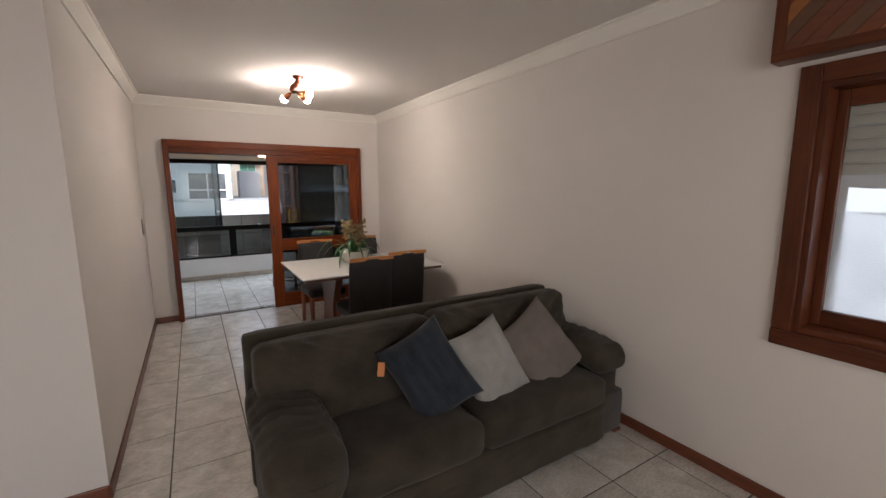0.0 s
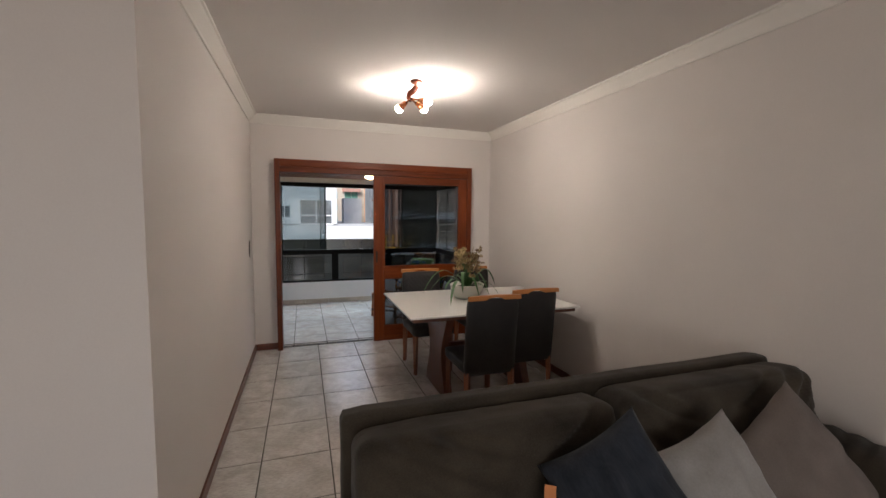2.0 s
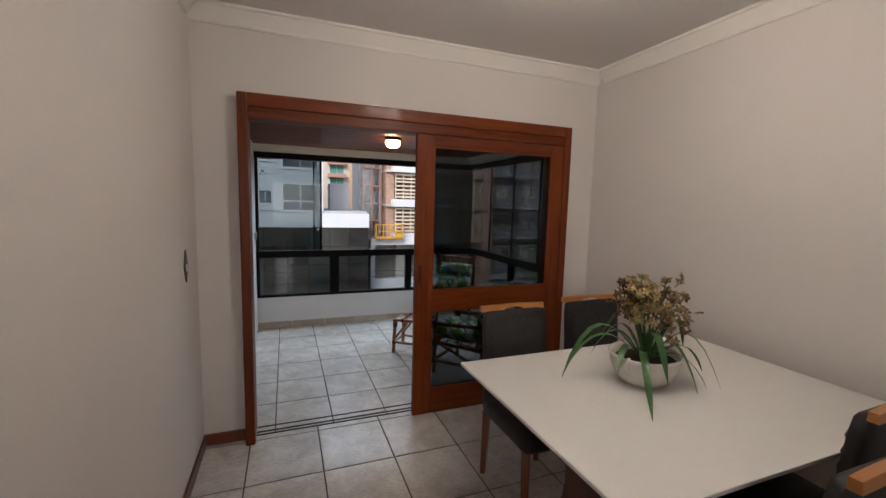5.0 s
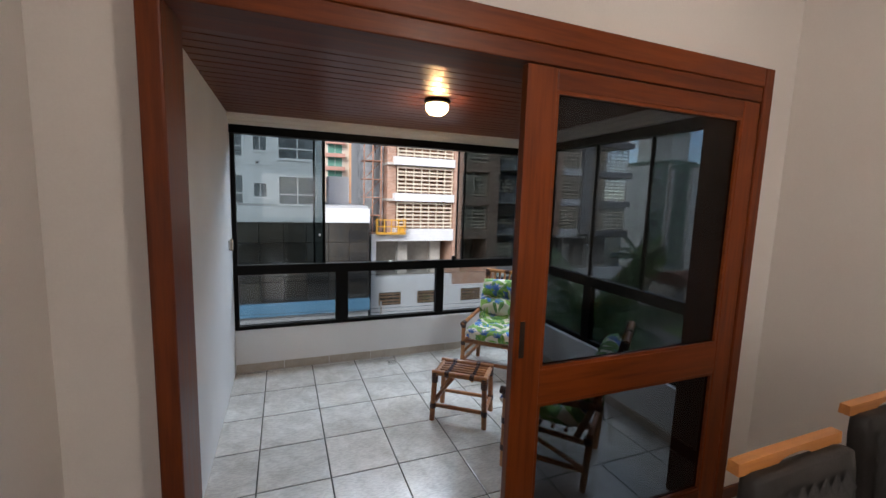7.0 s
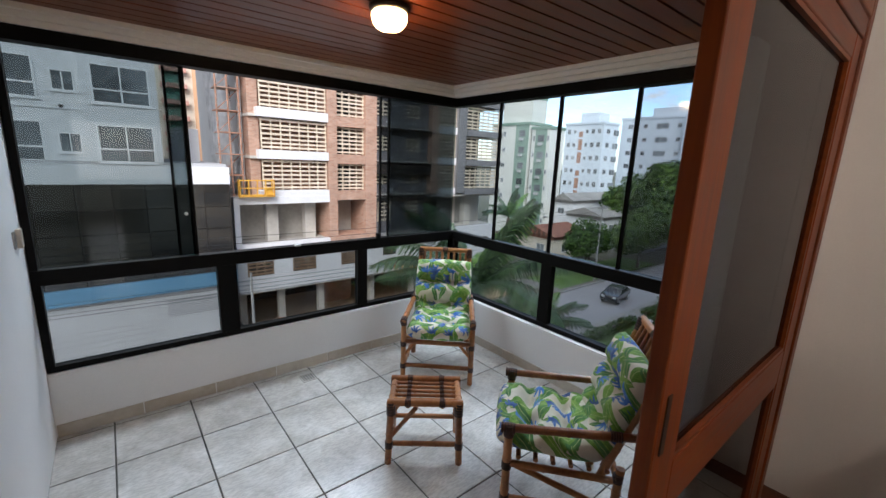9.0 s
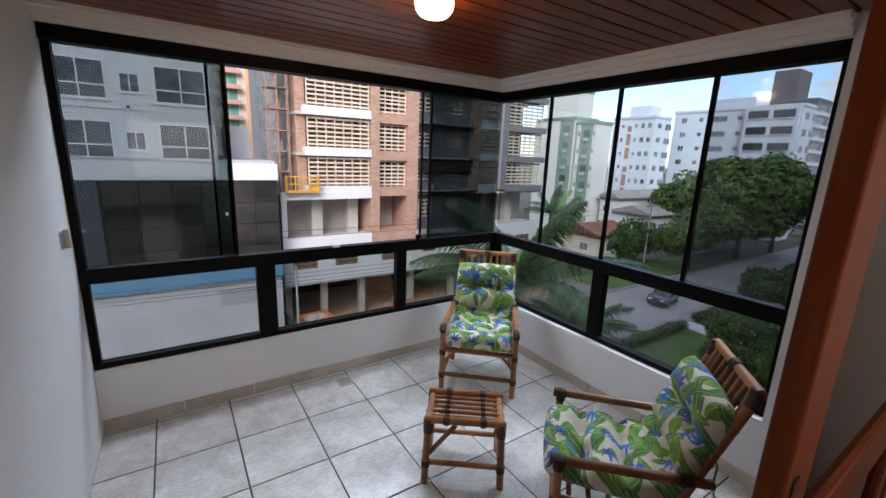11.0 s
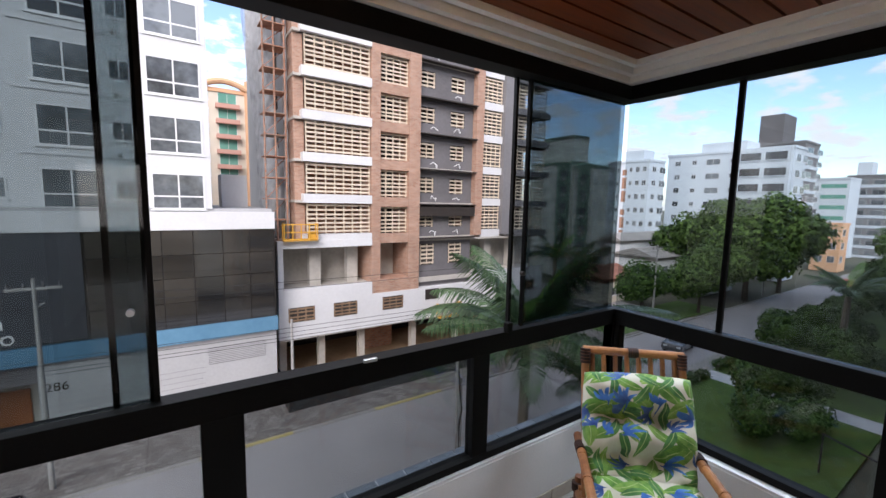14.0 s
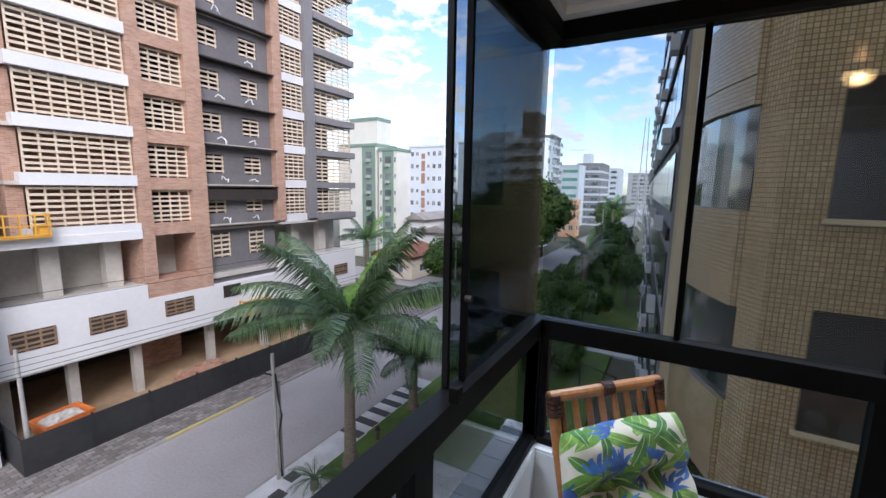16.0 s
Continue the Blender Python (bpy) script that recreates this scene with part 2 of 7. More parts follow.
def leaf_print(name):
    """Cream cotton printed with veined green leaves and blue flowers of pointed petals."""
    m, nt, b, out = nodes_of(name)

    def put(v, socket):
        if isinstance(v, (int, float)):
            socket.default_value = v
        else:
            nt.links.new(v, socket)

    def calc(op, a, c=0.0, d=0.0):
        n = nt.nodes.new("ShaderNodeMath")
        n.operation = op
        for k, v in enumerate((a, c, d)):
            put(v, n.inputs[k])
        return n.outputs[0]

    def blend(fac, a, c):
        n = nt.nodes.new("ShaderNodeMix")
        n.data_type = "RGBA"
        put(fac, n.inputs["Factor"])
        for v, key in ((a, "A"), (c, "B")):
            if isinstance(v, tuple):
                n.inputs[key].default_value = rgb(v)
            else:
                nt.links.new(v, n.inputs[key])
        return n.outputs["Result"]

    tc = nt.nodes.new("ShaderNodeTexCoord")
    sep = nt.nodes.new("ShaderNodeSeparateXYZ")
    nt.links.new(tc.outputs["Object"], sep.inputs[0])
    along = calc("MULTIPLY_ADD", sep.outputs[2], 0.85, sep.outputs[1])
    wash = nt.nodes.new("ShaderNodeTexNoise")
    wash.inputs["Scale"].default_value, wash.inputs["Detail"].default_value = 38.0, 4.0
    nt.links.new(tc.outputs["Object"], wash.inputs["Vector"])

    def cells(scale, shift):
        """Local coordinates of scattered, freely turned motifs."""
        com = nt.nodes.new("ShaderNodeCombineXYZ")
        nt.links.new(calc("MULTIPLY_ADD", sep.outputs[0], scale, shift), com.inputs[0])
        nt.links.new(calc("MULTIPLY_ADD", along, scale, shift * 1.7), com.inputs[1])
        vo = nt.nodes.new("ShaderNodeTexVoronoi")
        vo.voronoi_dimensions = "2D"
        vo.inputs["Scale"].default_value, vo.inputs["Randomness"].default_value = 1.0, 0.75
        nt.links.new(com.outputs[0], vo.inputs["Vector"])
        dif = nt.nodes.new("ShaderNodeVectorMath")
        dif.operation = "SUBTRACT"
        nt.links.new(com.outputs[0], dif.inputs[0])
        nt.links.new(vo.outputs["Position"], dif.inputs[1])
        hue = nt.nodes.new("ShaderNodeSeparateXYZ")
        nt.links.new(vo.outputs["Color"], hue.inputs[0])
        return dif.outputs[0], hue.outputs

    def blade(local, angle, length, width, base):
        """Mask, distance along and distance across of a pointed blade; base moves it off the middle."""
        ro = nt.nodes.new("ShaderNodeVectorRotate")
        ro.rotation_type = "Z_AXIS"
        nt.links.new(local, ro.inputs["Vector"])
        put(angle, ro.inputs["Angle"])
        q = nt.nodes.new("ShaderNodeSeparateXYZ")
        nt.links.new(ro.outputs[0], q.inputs[0])
        u = calc("DIVIDE", calc("SUBTRACT", q.outputs[0], base), length)
        bow = calc("MULTIPLY_ADD", calc("MULTIPLY", u, u), 0.10, q.outputs[1])
        lim = calc("MULTIPLY", calc("SUBTRACT", 1.0, calc("MULTIPLY", u, u)), width)
        across = calc("ABSOLUTE", bow)
        return calc("LESS_THAN", across, lim), u, across

    last = None
    paper = blend(wash.outputs["Fac"], (0.62, 0.57, 0.45), (0.73, 0.69, 0.57))
    last = paper
    greens = ((7.6, 1.3, 0.62, 0.23, (0.035, 0.13, 0.018), (0.20, 0.40, 0.06)),
              (8.6, 4.9, 0.60, 0.21, (0.05, 0.19, 0.02), (0.32, 0.50, 0.10)),
              (9.6, 8.2, 0.58, 0.17, (0.025, 0.10, 0.03), (0.13, 0.32, 0.08)))
    for scale, shift, ln, wd, dark, light in greens:
        local, hue = cells(scale, shift)
        mask, u, across = blade(local, calc("MULTIPLY", hue[0], 6.283), ln, wd, 0.0)
        tone = calc("MULTIPLY_ADD", u, 0.30, calc("MULTIPLY_ADD", wash.outputs["Fac"], 1.3, -0.15))
        ribs = calc("SINE", calc("MULTIPLY", calc("SUBTRACT", u, calc("MULTIPLY", across, 3.0)), 34.0))
        tone = calc("MULTIPLY_ADD", ribs, 0.13, tone)
        ink = blend(tone, dark, light)
        ink = blend(calc("LESS_THAN", across, 0.012), ink, (0.42, 0.52, 0.20))
        last = blend(mask, last, ink)
    for scale, shift, dark, light in ((6.8, 2.6, (0.015, 0.06, 0.32), (0.10, 0.30, 0.70)), (7.6, 6.7, (0.015, 0.04, 0.20), (0.10, 0.22, 0.52))):
        local, hue = cells(scale, shift)
        turn0 = calc("MULTIPLY", hue[1], 6.283)
        keep = calc("GREATER_THAN", hue[2], 0.2)
        for spread, ln in ((-0.75, 0.26), (-0.28, 0.33), (0.2, 0.34), (0.7, 0.25)):
            mask, u, across = blade(local, calc("ADD", turn0, spread), ln, 0.055, ln * 0.9)
            ink = blend(calc("MULTIPLY_ADD", u, 0.35, wash.outputs["Fac"]), dark, light)
            last = blend(calc("MULTIPLY", mask, keep), last, ink)
    nt.links.new(last, b.inputs["Base Color"])
    b.inputs["Roughness"].default_value = 0.9
    b.inputs["Sheen Weight"].default_value = 0.15
    wv = nt.nodes.new("ShaderNodeTexNoise")
    wv.inputs["Scale"].default_value, wv.inputs["Detail"].default_value = 22, 6
    nt.links.new(tc.outputs["Object"], wv.inputs["Vector"])
    bp = nt.nodes.new("ShaderNodeBump")
    bp.inputs["Strength"].default_value, bp.inputs["Distance"].default_value = 0.35, 0.012
    nt.links.new(wv.outputs["Fac"], bp.inputs["Height"])
    nt.links.new(bp.outputs["Normal"], b.inputs["Normal"])
    return m


def suede(name, dark, light):
    """Brushed cloth with soft creases and a nap that turns lighter and darker."""
    m = surface(name, dark, light, 0.95, fine=220, coarse=5, bump=0.2, sheen=0.1, spec=0.2)
    nt = m.node_tree
    b = [n for n in nt.nodes if n.type == "BSDF_PRINCIPLED"][0]
    old = [n for n in nt.nodes if n.type == "BUMP"][0]
    tc = [n for n in nt.nodes if n.type == "TEX_COORD"][0]
    mp = nt.nodes.new("ShaderNodeMapping")
    mp.inputs["Scale"].default_value = (1.0, 1.0, 2.2)
    mp.inputs["Rotation"].default_value = (0.3, 0.5, 0.4)
    nt.links.new(tc.outputs["Object"], mp.inputs["Vector"])
    cr = nt.nodes.new("ShaderNodeTexNoise")
    cr.noise_type = "RIDGED_MULTIFRACTAL"
    cr.inputs["Scale"].default_value, cr.inputs["Detail"].default_value, cr.inputs["Distortion"].default_value = 5.0, 3.0, 0.8
    nt.links.new(mp.outputs["Vector"], cr.inputs["Vector"])
    bp = nt.nodes.new("ShaderNodeBump")
    bp.inputs["Strength"].default_value, bp.inputs["Distance"].default_value = 0.45, 0.014
    nt.links.new(cr.outputs["Fac"], bp.inputs["Height"])
    nt.links.new(old.outputs["Normal"], bp.inputs["Normal"])
    nt.links.new(bp.outputs["Normal"], b.inputs["Normal"])
    return m


M_WALL = surface("wall_paint", (0.645, 0.595, 0.56), (0.705, 0.655, 0.62), 0.75, fine=140, coarse=0.8, bump=0.06)
M_CEIL = surface("ceiling_paint", (0.69, 0.65, 0.62), (0.74, 0.70, 0.67), 0.85, fine=120, coarse=0.7, bump=0.04)
M_CORN = surface("cornice_plaster", (0.76, 0.72, 0.67), (0.80, 0.77, 0.72), 0.8, fine=90, coarse=1.5, bump=0.04)
M_BALC = surface("balcony_paint", (0.72, 0.715, 0.71), (0.80, 0.795, 0.79), 0.8, fine=110, coarse=2.2, bump=0.15)
M_TILE = floor_tile("floor_ceramic")
M_GROUT = surface("tile_grout", (0.05, 0.045, 0.04), (0.10, 0.09, 0.08), 0.95)
M_SKIRT = surface("skirting_ceramic", (0.42, 0.36, 0.29), (0.56, 0.50, 0.42), 0.4, fine=30, coarse=8, vary=0.3)
M_DOORX = wood("door_wood_across", (0.080, 0.0145, 0.0025), (0.185, 0.038, 0.006), 0.42, "x", coat=0.05, spec=0.22)
M_DOORZ = wood("door_wood_upright", (0.080, 0.0145, 0.0025), (0.185, 0.038, 0.006), 0.42, "z", coat=0.05, spec=0.22)
M_WINY = wood("window_wood_across", (0.060, 0.015, 0.006), (0.135, 0.036, 0.012), 0.4, "y", coat=0.08, spec=0.3)
M_WINZ = wood("window_wood_upright", (0.060, 0.015, 0.006), (0.135, 0.036, 0.012), 0.4, "z", coat=0.08, spec=0.3)
M_BASEX = wood("baseboard_across", (0.09, 0.024, 0.012), (0.17, 0.045, 0.018), 0.4, "x")
M_BASEY = wood("baseboard_along", (0.09, 0.024, 0.012), (0.17, 0.045, 0.018), 0.4, "y")
M_BOARD1 = wood("panel_board_red", (0.11, 0.03, 0.014), (0.19, 0.055, 0.02), 0.4, "y", vary=0.5)
M_BOARD2 = wood("panel_board_gold", (0.24, 0.085, 0.025), (0.36, 0.14, 0.04), 0.4, "y", vary=0.5)
M_BOARD3 = wood("panel_board_brown", (0.06, 0.03, 0.018), (0.12, 0.055, 0.028), 0.4, "y", vary=0.5)
M_CEILW = wood("ceiling_boards", (0.090, 0.018, 0.006), (0.19, 0.043, 0.011), 0.36, "x", coat=0.06, spec=0.32)
M_DARKW = wood("dark_wood", (0.07, 0.022, 0.011), (0.15, 0.045, 0.02), 0.45, "z")
M_CHLEG = wood("chair_leg_wood", (0.12, 0.035, 0.013), (0.25, 0.08, 0.028), 0.45, "z")
M_HONEY = wood("honey_wood", (0.36, 0.13, 0.03), (0.52, 0.21, 0.055), 0.4, "x")
M_FRAME = surface("black_aluminium", (0.003, 0.0027, 0.0025), (0.006, 0.0055, 0.005), 0.5, fine=200, coarse=3, bump=0.03, spec=0.1)
M_GLASS = glass("clear_glass", (0.95, 0.965, 0.965))
M_TINT = glass("grey_glass", (0.46, 0.505, 0.515), 0.8, 0.02)
M_TINT2 = glass("pale_grey_glass", (0.78, 0.82, 0.83), 0.8, 0.03)
M_TINT3 = glass("dark_grey_glass", (0.60, 0.63, 0.65), 0.8, 0.03)
M_TINT4 = glass("lower_grey_glass", (0.66, 0.69, 0.70), 0.8, 0.03)
M_DOORG = glass("door_glass", (0.41, 0.425, 0.44), 0.6, 0.02)
M_SOFA = suede("sofa_suede", (0.018, 0.0145, 0.011), (0.066, 0.053, 0.038))
M_NAVY = surface("navy_knit", (0.013, 0.016, 0.021), (0.034, 0.040, 0.052), 0.95, fine=150, coarse=22, bump=0.5, stretch=(1, 1, 0.1), sheen=0.1, spec=0.2)
M_GREYP = surface("grey_velvet", (0.23, 0.215, 0.205), (0.32, 0.305, 0.29), 0.85, fine=140, coarse=9, bump=0.2, sheen=0.2, spec=0.2)
M_TAUPE = surface("taupe_linen", (0.13, 0.108, 0.095), (0.18, 0.15, 0.135), 0.95, fine=190, coarse=9, bump=0.4, sheen=0.1, spec=0.2)
M_TAG = surface("orange_card", (0.5, 0.17, 0.05), (0.62, 0.24, 0.08), 0.7)
M_INK = surface("dark_ink", (0.02, 0.015, 0.012), (0.04, 0.03, 0.025), 0.7)
M_LEATHER = surface("dark_leatherette", (0.014, 0.0125, 0.012), (0.027, 0.024, 0.023), 0.55, fine=160, coarse=6, bump=0.25, spec=0.3)
M_QUILT = surface("grey_quilted_cloth", (0.022, 0.0205, 0.020), (0.038, 0.036, 0.036), 0.9, fine=170, coarse=14, bump=0.3)
M_TOP = surface("white_glass_top", (0.70, 0.69, 0.655), (0.74, 0.73, 0.70), 0.12, fine=30, coarse=1, bump=0)
M_POT = surface("white_glazed_pot", (0.68, 0.65, 0.60), (0.75, 0.72, 0.67), 0.22, fine=20, coarse=4, bump=0.02)
M_SOIL = surface("dark_soil", (0.02, 0.014, 0.01), (0.05, 0.035, 0.025), 0.95, bump=0.8, bump_dist=0.01)
M_LEAF = surface("strap_leaf", (0.025, 0.075, 0.022), (0.06, 0.15, 0.04), 0.45, coarse=14)
M_FLOW = surface("dry_flower", (0.10, 0.045, 0.022), (0.44, 0.34, 0.15), 0.8, fine=90, coarse=45, vary=0.3)
M_BAMB = surface("bamboo", (0.20, 0.062, 0.020), (0.48, 0.20, 0.065), 0.4, fine=60, coarse=7, bump=0.15, coat=0.3, vary=0.35)
M_BIND = surface("cane_binding", (0.030, 0.012, 0.008), (0.075, 0.028, 0.016), 0.5, fine=120, coarse=40, bump=0.4)
M_PRINT = leaf_print("leaf_print")
M_BRASS = surface("copper_brass", (0.32, 0.10, 0.035), (0.52, 0.20, 0.08), 0.25, metal=0.9, coarse=12)
M_RED = wood("reddish_turned_wood", (0.16, 0.035, 0.015), (0.30, 0.07, 0.028), 0.25, "z", coat=0.6)
M_BULB = glow("lit_bulb", (1.0, 0.89, 0.77), 106.0)
M_CORE = glow("balcony_bulb", (1.0, 0.66, 0.32), 120.0)


def lit_glass(name, colour, strength):
    """Pressed glass that lets its bulb shine through and glows a little itself."""
    m = glow(name, colour, strength)
    nt = m.node_tree
    b = [n for n in nt.nodes if n.type == "BSDF_PRINCIPLED"][0]
    out = [n for n in nt.nodes if n.type == "OUTPUT_MATERIAL"][0]
    tr = nt.nodes.new("ShaderNodeBsdfTransparent")
    tr.inputs["Color"].default_value = (1.0, 0.92, 0.80, 1)
    mx = nt.nodes.new("ShaderNodeMixShader")
    mx.inputs["Fac"].default_value = 0.5
    nt.links.new(tr.outputs["BSDF"], mx.inputs[1])
    nt.links.new(b.outputs["BSDF"], mx.inputs[2])
    nt.links.new(mx.outputs["Shader"], out.inputs["Surface"])
    return m


M_DOME = lit_glass("lit_dome", (1.0, 0.70, 0.36), 3.2)
M_IRON = surface("dark_bronze", (0.022, 0.015, 0.011), (0.05, 0.035, 0.025), 0.45, metal=0.6)
M_STEEL = surface("brushed_steel", (0.45, 0.45, 0.45), (0.6, 0.6, 0.6), 0.3, metal=1.0)
M_SHUT = surface("shutter_pvc", (0.42, 0.40, 0.36), (0.50, 0.48, 0.44), 0.5, coarse=2)


def frosted(name):
    m, nt, b, out = nodes_of(name)
    tr = nt.nodes.new("ShaderNodeBsdfTranslucent")
    ns = nt.nodes.new("ShaderNodeTexNoise")
    ns.inputs["Scale"].default_value, ns.inputs["Detail"].default_value = 3.5, 6.0
    tc = nt.nodes.new("ShaderNodeTexCoord")
    nt.links.new(tc.outputs["Object"], ns.inputs["Vector"])
    cr = nt.nodes.new("ShaderNodeValToRGB")
    cr.color_ramp.elements[0].position, cr.color_ramp.elements[1].position = 0.3, 0.55
    cr.color_ramp.elements[0].color, cr.color_ramp.elements[1].color = (0.72, 0.73, 0.76, 1), (0.86, 0.87, 0.90, 1)
    nt.links.new(ns.outputs["Fac"], cr.inputs["Fac"])
    nt.links.new(cr.outputs["Color"], tr.inputs["Color"])
    b.inputs["Base Color"].default_value = (0.6, 0.6, 0.62, 1)
    b.inputs["Roughness"].default_value = 0.4
    mx = nt.nodes.new("ShaderNodeMixShader")
    mx.inputs["Fac"].default_value = 0.2
    nt.links.new(tr.outputs["BSDF"], mx.inputs[1])
    nt.links.new(b.outputs["BSDF"], mx.inputs[2])
    nt.links.new(mx.outputs["Shader"], out.inputs["Surface"])
    return m


M_FROST = frosted("translucent_white_panel")
M_LEDGE = surface("ledge_slate", (0.085, 0.10, 0.12), (0.15, 0.17, 0.20), 0.5, vary=0.3)
M_LJOINT = surface("ledge_joint", (0.46, 0.46, 0.46), (0.58, 0.58, 0.58), 0.8)
M_DRAIN = surface("drain_grate", (0.36, 0.33, 0.29), (0.48, 0.45, 0.40), 0.4)


# ---------------------------------------------------------------- mesh helpers
def mesh_object(name, bm, material, smooth=False):
    me = bpy.data.meshes.new(name)
    bm.normal_update()
    bm.to_mesh(me)
    bm.free()
    me.materials.append(material)
    if smooth:
        me.polygons.foreach_set("use_smooth", [True] * len(me.polygons))
    return new(name, me)


def part(name, bm, material, parent, label="", smooth=False):
    ob = mesh_object(name, bm, material, smooth)
    ob.parent = parent
    return tagged(ob, label)


def thing(name, label, category, at=(0, 0, 0), turn=0.0, group=""):
    ob = new(name)
    ob.matrix_world = pose(*at, 0, 0, turn)
    return tagged(ob, label, category, group)


def setting(name, bm, material, label, category):
    return tagged(mesh_object(name, bm, material), label, category, kind="structure")


def box(bm, x0, x1, y0, y1, z0, z1, bevel=0.0):
    made = bmesh.ops.create_cube(bm, size=1.0, matrix=Matrix.Translation(((x0 + x1) / 2, (y0 + y1) / 2, (z0 + z1) / 2)) @ Matrix.Diagonal((abs(x1 - x0), abs(y1 - y0), abs(z1 - z0), 1)))
    if bevel:
        edges = list({e for v in made["verts"] for e in v.link_edges})
        bmesh.ops.bevel(bm, geom=edges, offset=bevel, segments=2, affect="EDGES", profile=0.5)
    return bm


def boxed(*args, bevel=0.0):
    return box(bmesh.new(), *args, bevel=bevel)


def rod(bm, a, b, r0, r1=None, n=10):
    a, b = Vector(a), Vector(b)
    r1 = r0 if r1 is None else r1
    turn = (b - a).to_track_quat("Z", "Y").to_matrix().to_4x4()
    bmesh.ops.create_cone(bm, cap_ends=True, segments=n, radius1=r0, radius2=r1, depth=(b - a).length, matrix=Matrix.Translation((a + b) / 2) @ turn)
    return bm


def rodded(*args, **kw):
    return rod(bmesh.new(), *args, **kw)


def lathe(bm, profile, n=32, at=(0, 0, 0), squash=1.0):
    """Turns a profile of (radius, height) about the upright axis."""
    rings = []
    for r, z in profile:
        rings.append([bm.verts.new((at[0] + r * math.cos(2 * math.pi * k / n), at[1] + squash * r * math.sin(2 * math.pi * k / n), at[2] + z)) for k in range(n)])
    for p, q in zip(rings, rings[1:]):
        for k in range(n):
            bm.faces.new((p[k], p[(k + 1) % n], q[(k + 1) % n], q[k]))
    for ring, flip in ((rings[0], True), (rings[-1], False)):
        bm.faces.new(list(reversed(ring)) if flip else ring)
    return bm


def tube(bm, points, radii, n=8):
    """A bent tube through the points."""
    rings = []
    pts = [Vector(p) for p in points]
    for i, p in enumerate(pts):
        way = (pts[min(i + 1, len(pts) - 1)] - pts[max(i - 1, 0)]).normalized()
        side = way.cross(Vector((0, 0, 1)))
        side = side.normalized() if side.length > 1e-3 else Vector((1, 0, 0))
        up = side.cross(way)
        r = radii[i] if isinstance(radii, (list, tuple)) else radii
        rings.append([bm.verts.new(p + r * (math.cos(2 * math.pi * k / n) * side + math.sin(2 * math.pi * k / n) * up)) for k in range(n)])
    for p, q in zip(rings, rings[1:]):
        for k in range(n):
            bm.faces.new((p[k], p[(k + 1) % n], q[(k + 1) % n], q[k]))
    bm.faces.new(list(reversed(rings[0])))
    bm.faces.new(rings[-1])
    return bm


def soft_box(bm, m, half, r, cuts=9, puff=(0, 0, 0), wrinkle=0.0, seed=0.0, scale=7.0):
    """A stuffed block: rounded edges, bulging faces and uneven folds."""
    bmesh.ops.create_cube(bm, size=2.0)
    bmesh.ops.subdivide_edges(bm, edges=bm.edges[:], cuts=cuts, use_grid_fill=True)
    h = Vector(half)
    for v in bm.verts:
        p = v.co.copy()
        q = Vector((p.x * h.x, p.y * h.y, p.z * h.z))
        inner = Vector([max(-(h[k] - r), min(h[k] - r, q[k])) for k in range(3)])
        d = q - inner
        d = d.normalized() * r if d.length > 1e-6 else d
        q = inner + d
        fx, fy, fz = 1 - p.x ** 2, 1 - p.y ** 2, 1 - p.z ** 2
        q.x += puff[0] * p.x * fy * fz
        q.y += puff[1] * p.y * fx * fz
        q.z += puff[2] * p.z * fx * fy
        if wrinkle:
            w = noise.noise(Vector((p.x * h.x * scale + seed, p.y * h.y * scale * 1.7, p.z * h.z * scale + seed * 0.3)))
            w += 0.5 * noise.noise(Vector((q.x * scale * 2.6, q.y * scale * 2.1 + seed, q.z * scale * 2.3)))
            q += wrinkle * w * (d.normalized() if d.length > 1e-6 else Vector((p.x, p.y, p.z)).normalized())
        v.co = m @ q
    return bm


def pillow(bm, w, h, t, n=18, seed=0.0, pinch=0.06, wrinkle=0.006):
    """A stuffed square in the xz plane, thick in the middle, with pointed corners."""
    for side in (1, -1):
        grid = []
        for i in range(n + 1):
            row = []
            for j in range(n + 1):
                u, v = 2 * i / n - 1, 2 * j / n - 1
                k = 1 - pinch * ((1 - u * u) if abs(v) > abs(u) else (1 - v * v)) * max(abs(u), abs(v)) ** 3
                th = t * ((1 - u ** 4) * (1 - v ** 4)) ** 0.5 * (1 - 0.25 * (u * u + v * v) / 2)
                th += wrinkle * noise.noise(Vector((u * 3 + seed, v * 3, side))) * (1 - max(abs(u), abs(v)) ** 6) * 2
                row.append(bm.verts.new((u * w / 2 * k, side * th, v * h / 2 * k)))
            grid.append(row)
        for i in range(n):
            for j in range(n):
                f = (grid[i][j], grid[i + 1][j], grid[i + 1][j + 1], grid[i][j + 1])
                bm.faces.new(f if side < 0 else tuple(reversed(f)))
    bmesh.ops.remove_doubles(bm, verts=bm.verts[:], dist=1e-5)
    return bm


def ribbon(bm, points, widths, up=Vector((0, 0, 1)), fold=0.25):
    """A leaf blade along the points, folded at the middle."""
    rows = []
    pts = [Vector(p) for p in points]
    for i, p in enumerate(pts):
        way = (pts[min(i + 1, len(pts) - 1)] - pts[max(i - 1, 0)]).normalized()
        side = way.cross(up)
        side = side.normalized() if side.length > 1e-3 else Vector((1, 0, 0))
        n = side.cross(way)
        w = widths[i]
        rows.append([bm.verts.new(p - side * w + n * w * fold), bm.verts.new(p), bm.verts.new(p + side * w + n * w * fold)])
    for a, b in zip(rows, rows[1:]):
        for k in range(2):
            bm.faces.new((a[k], a[k + 1], b[k + 1], b[k]))
    return bm


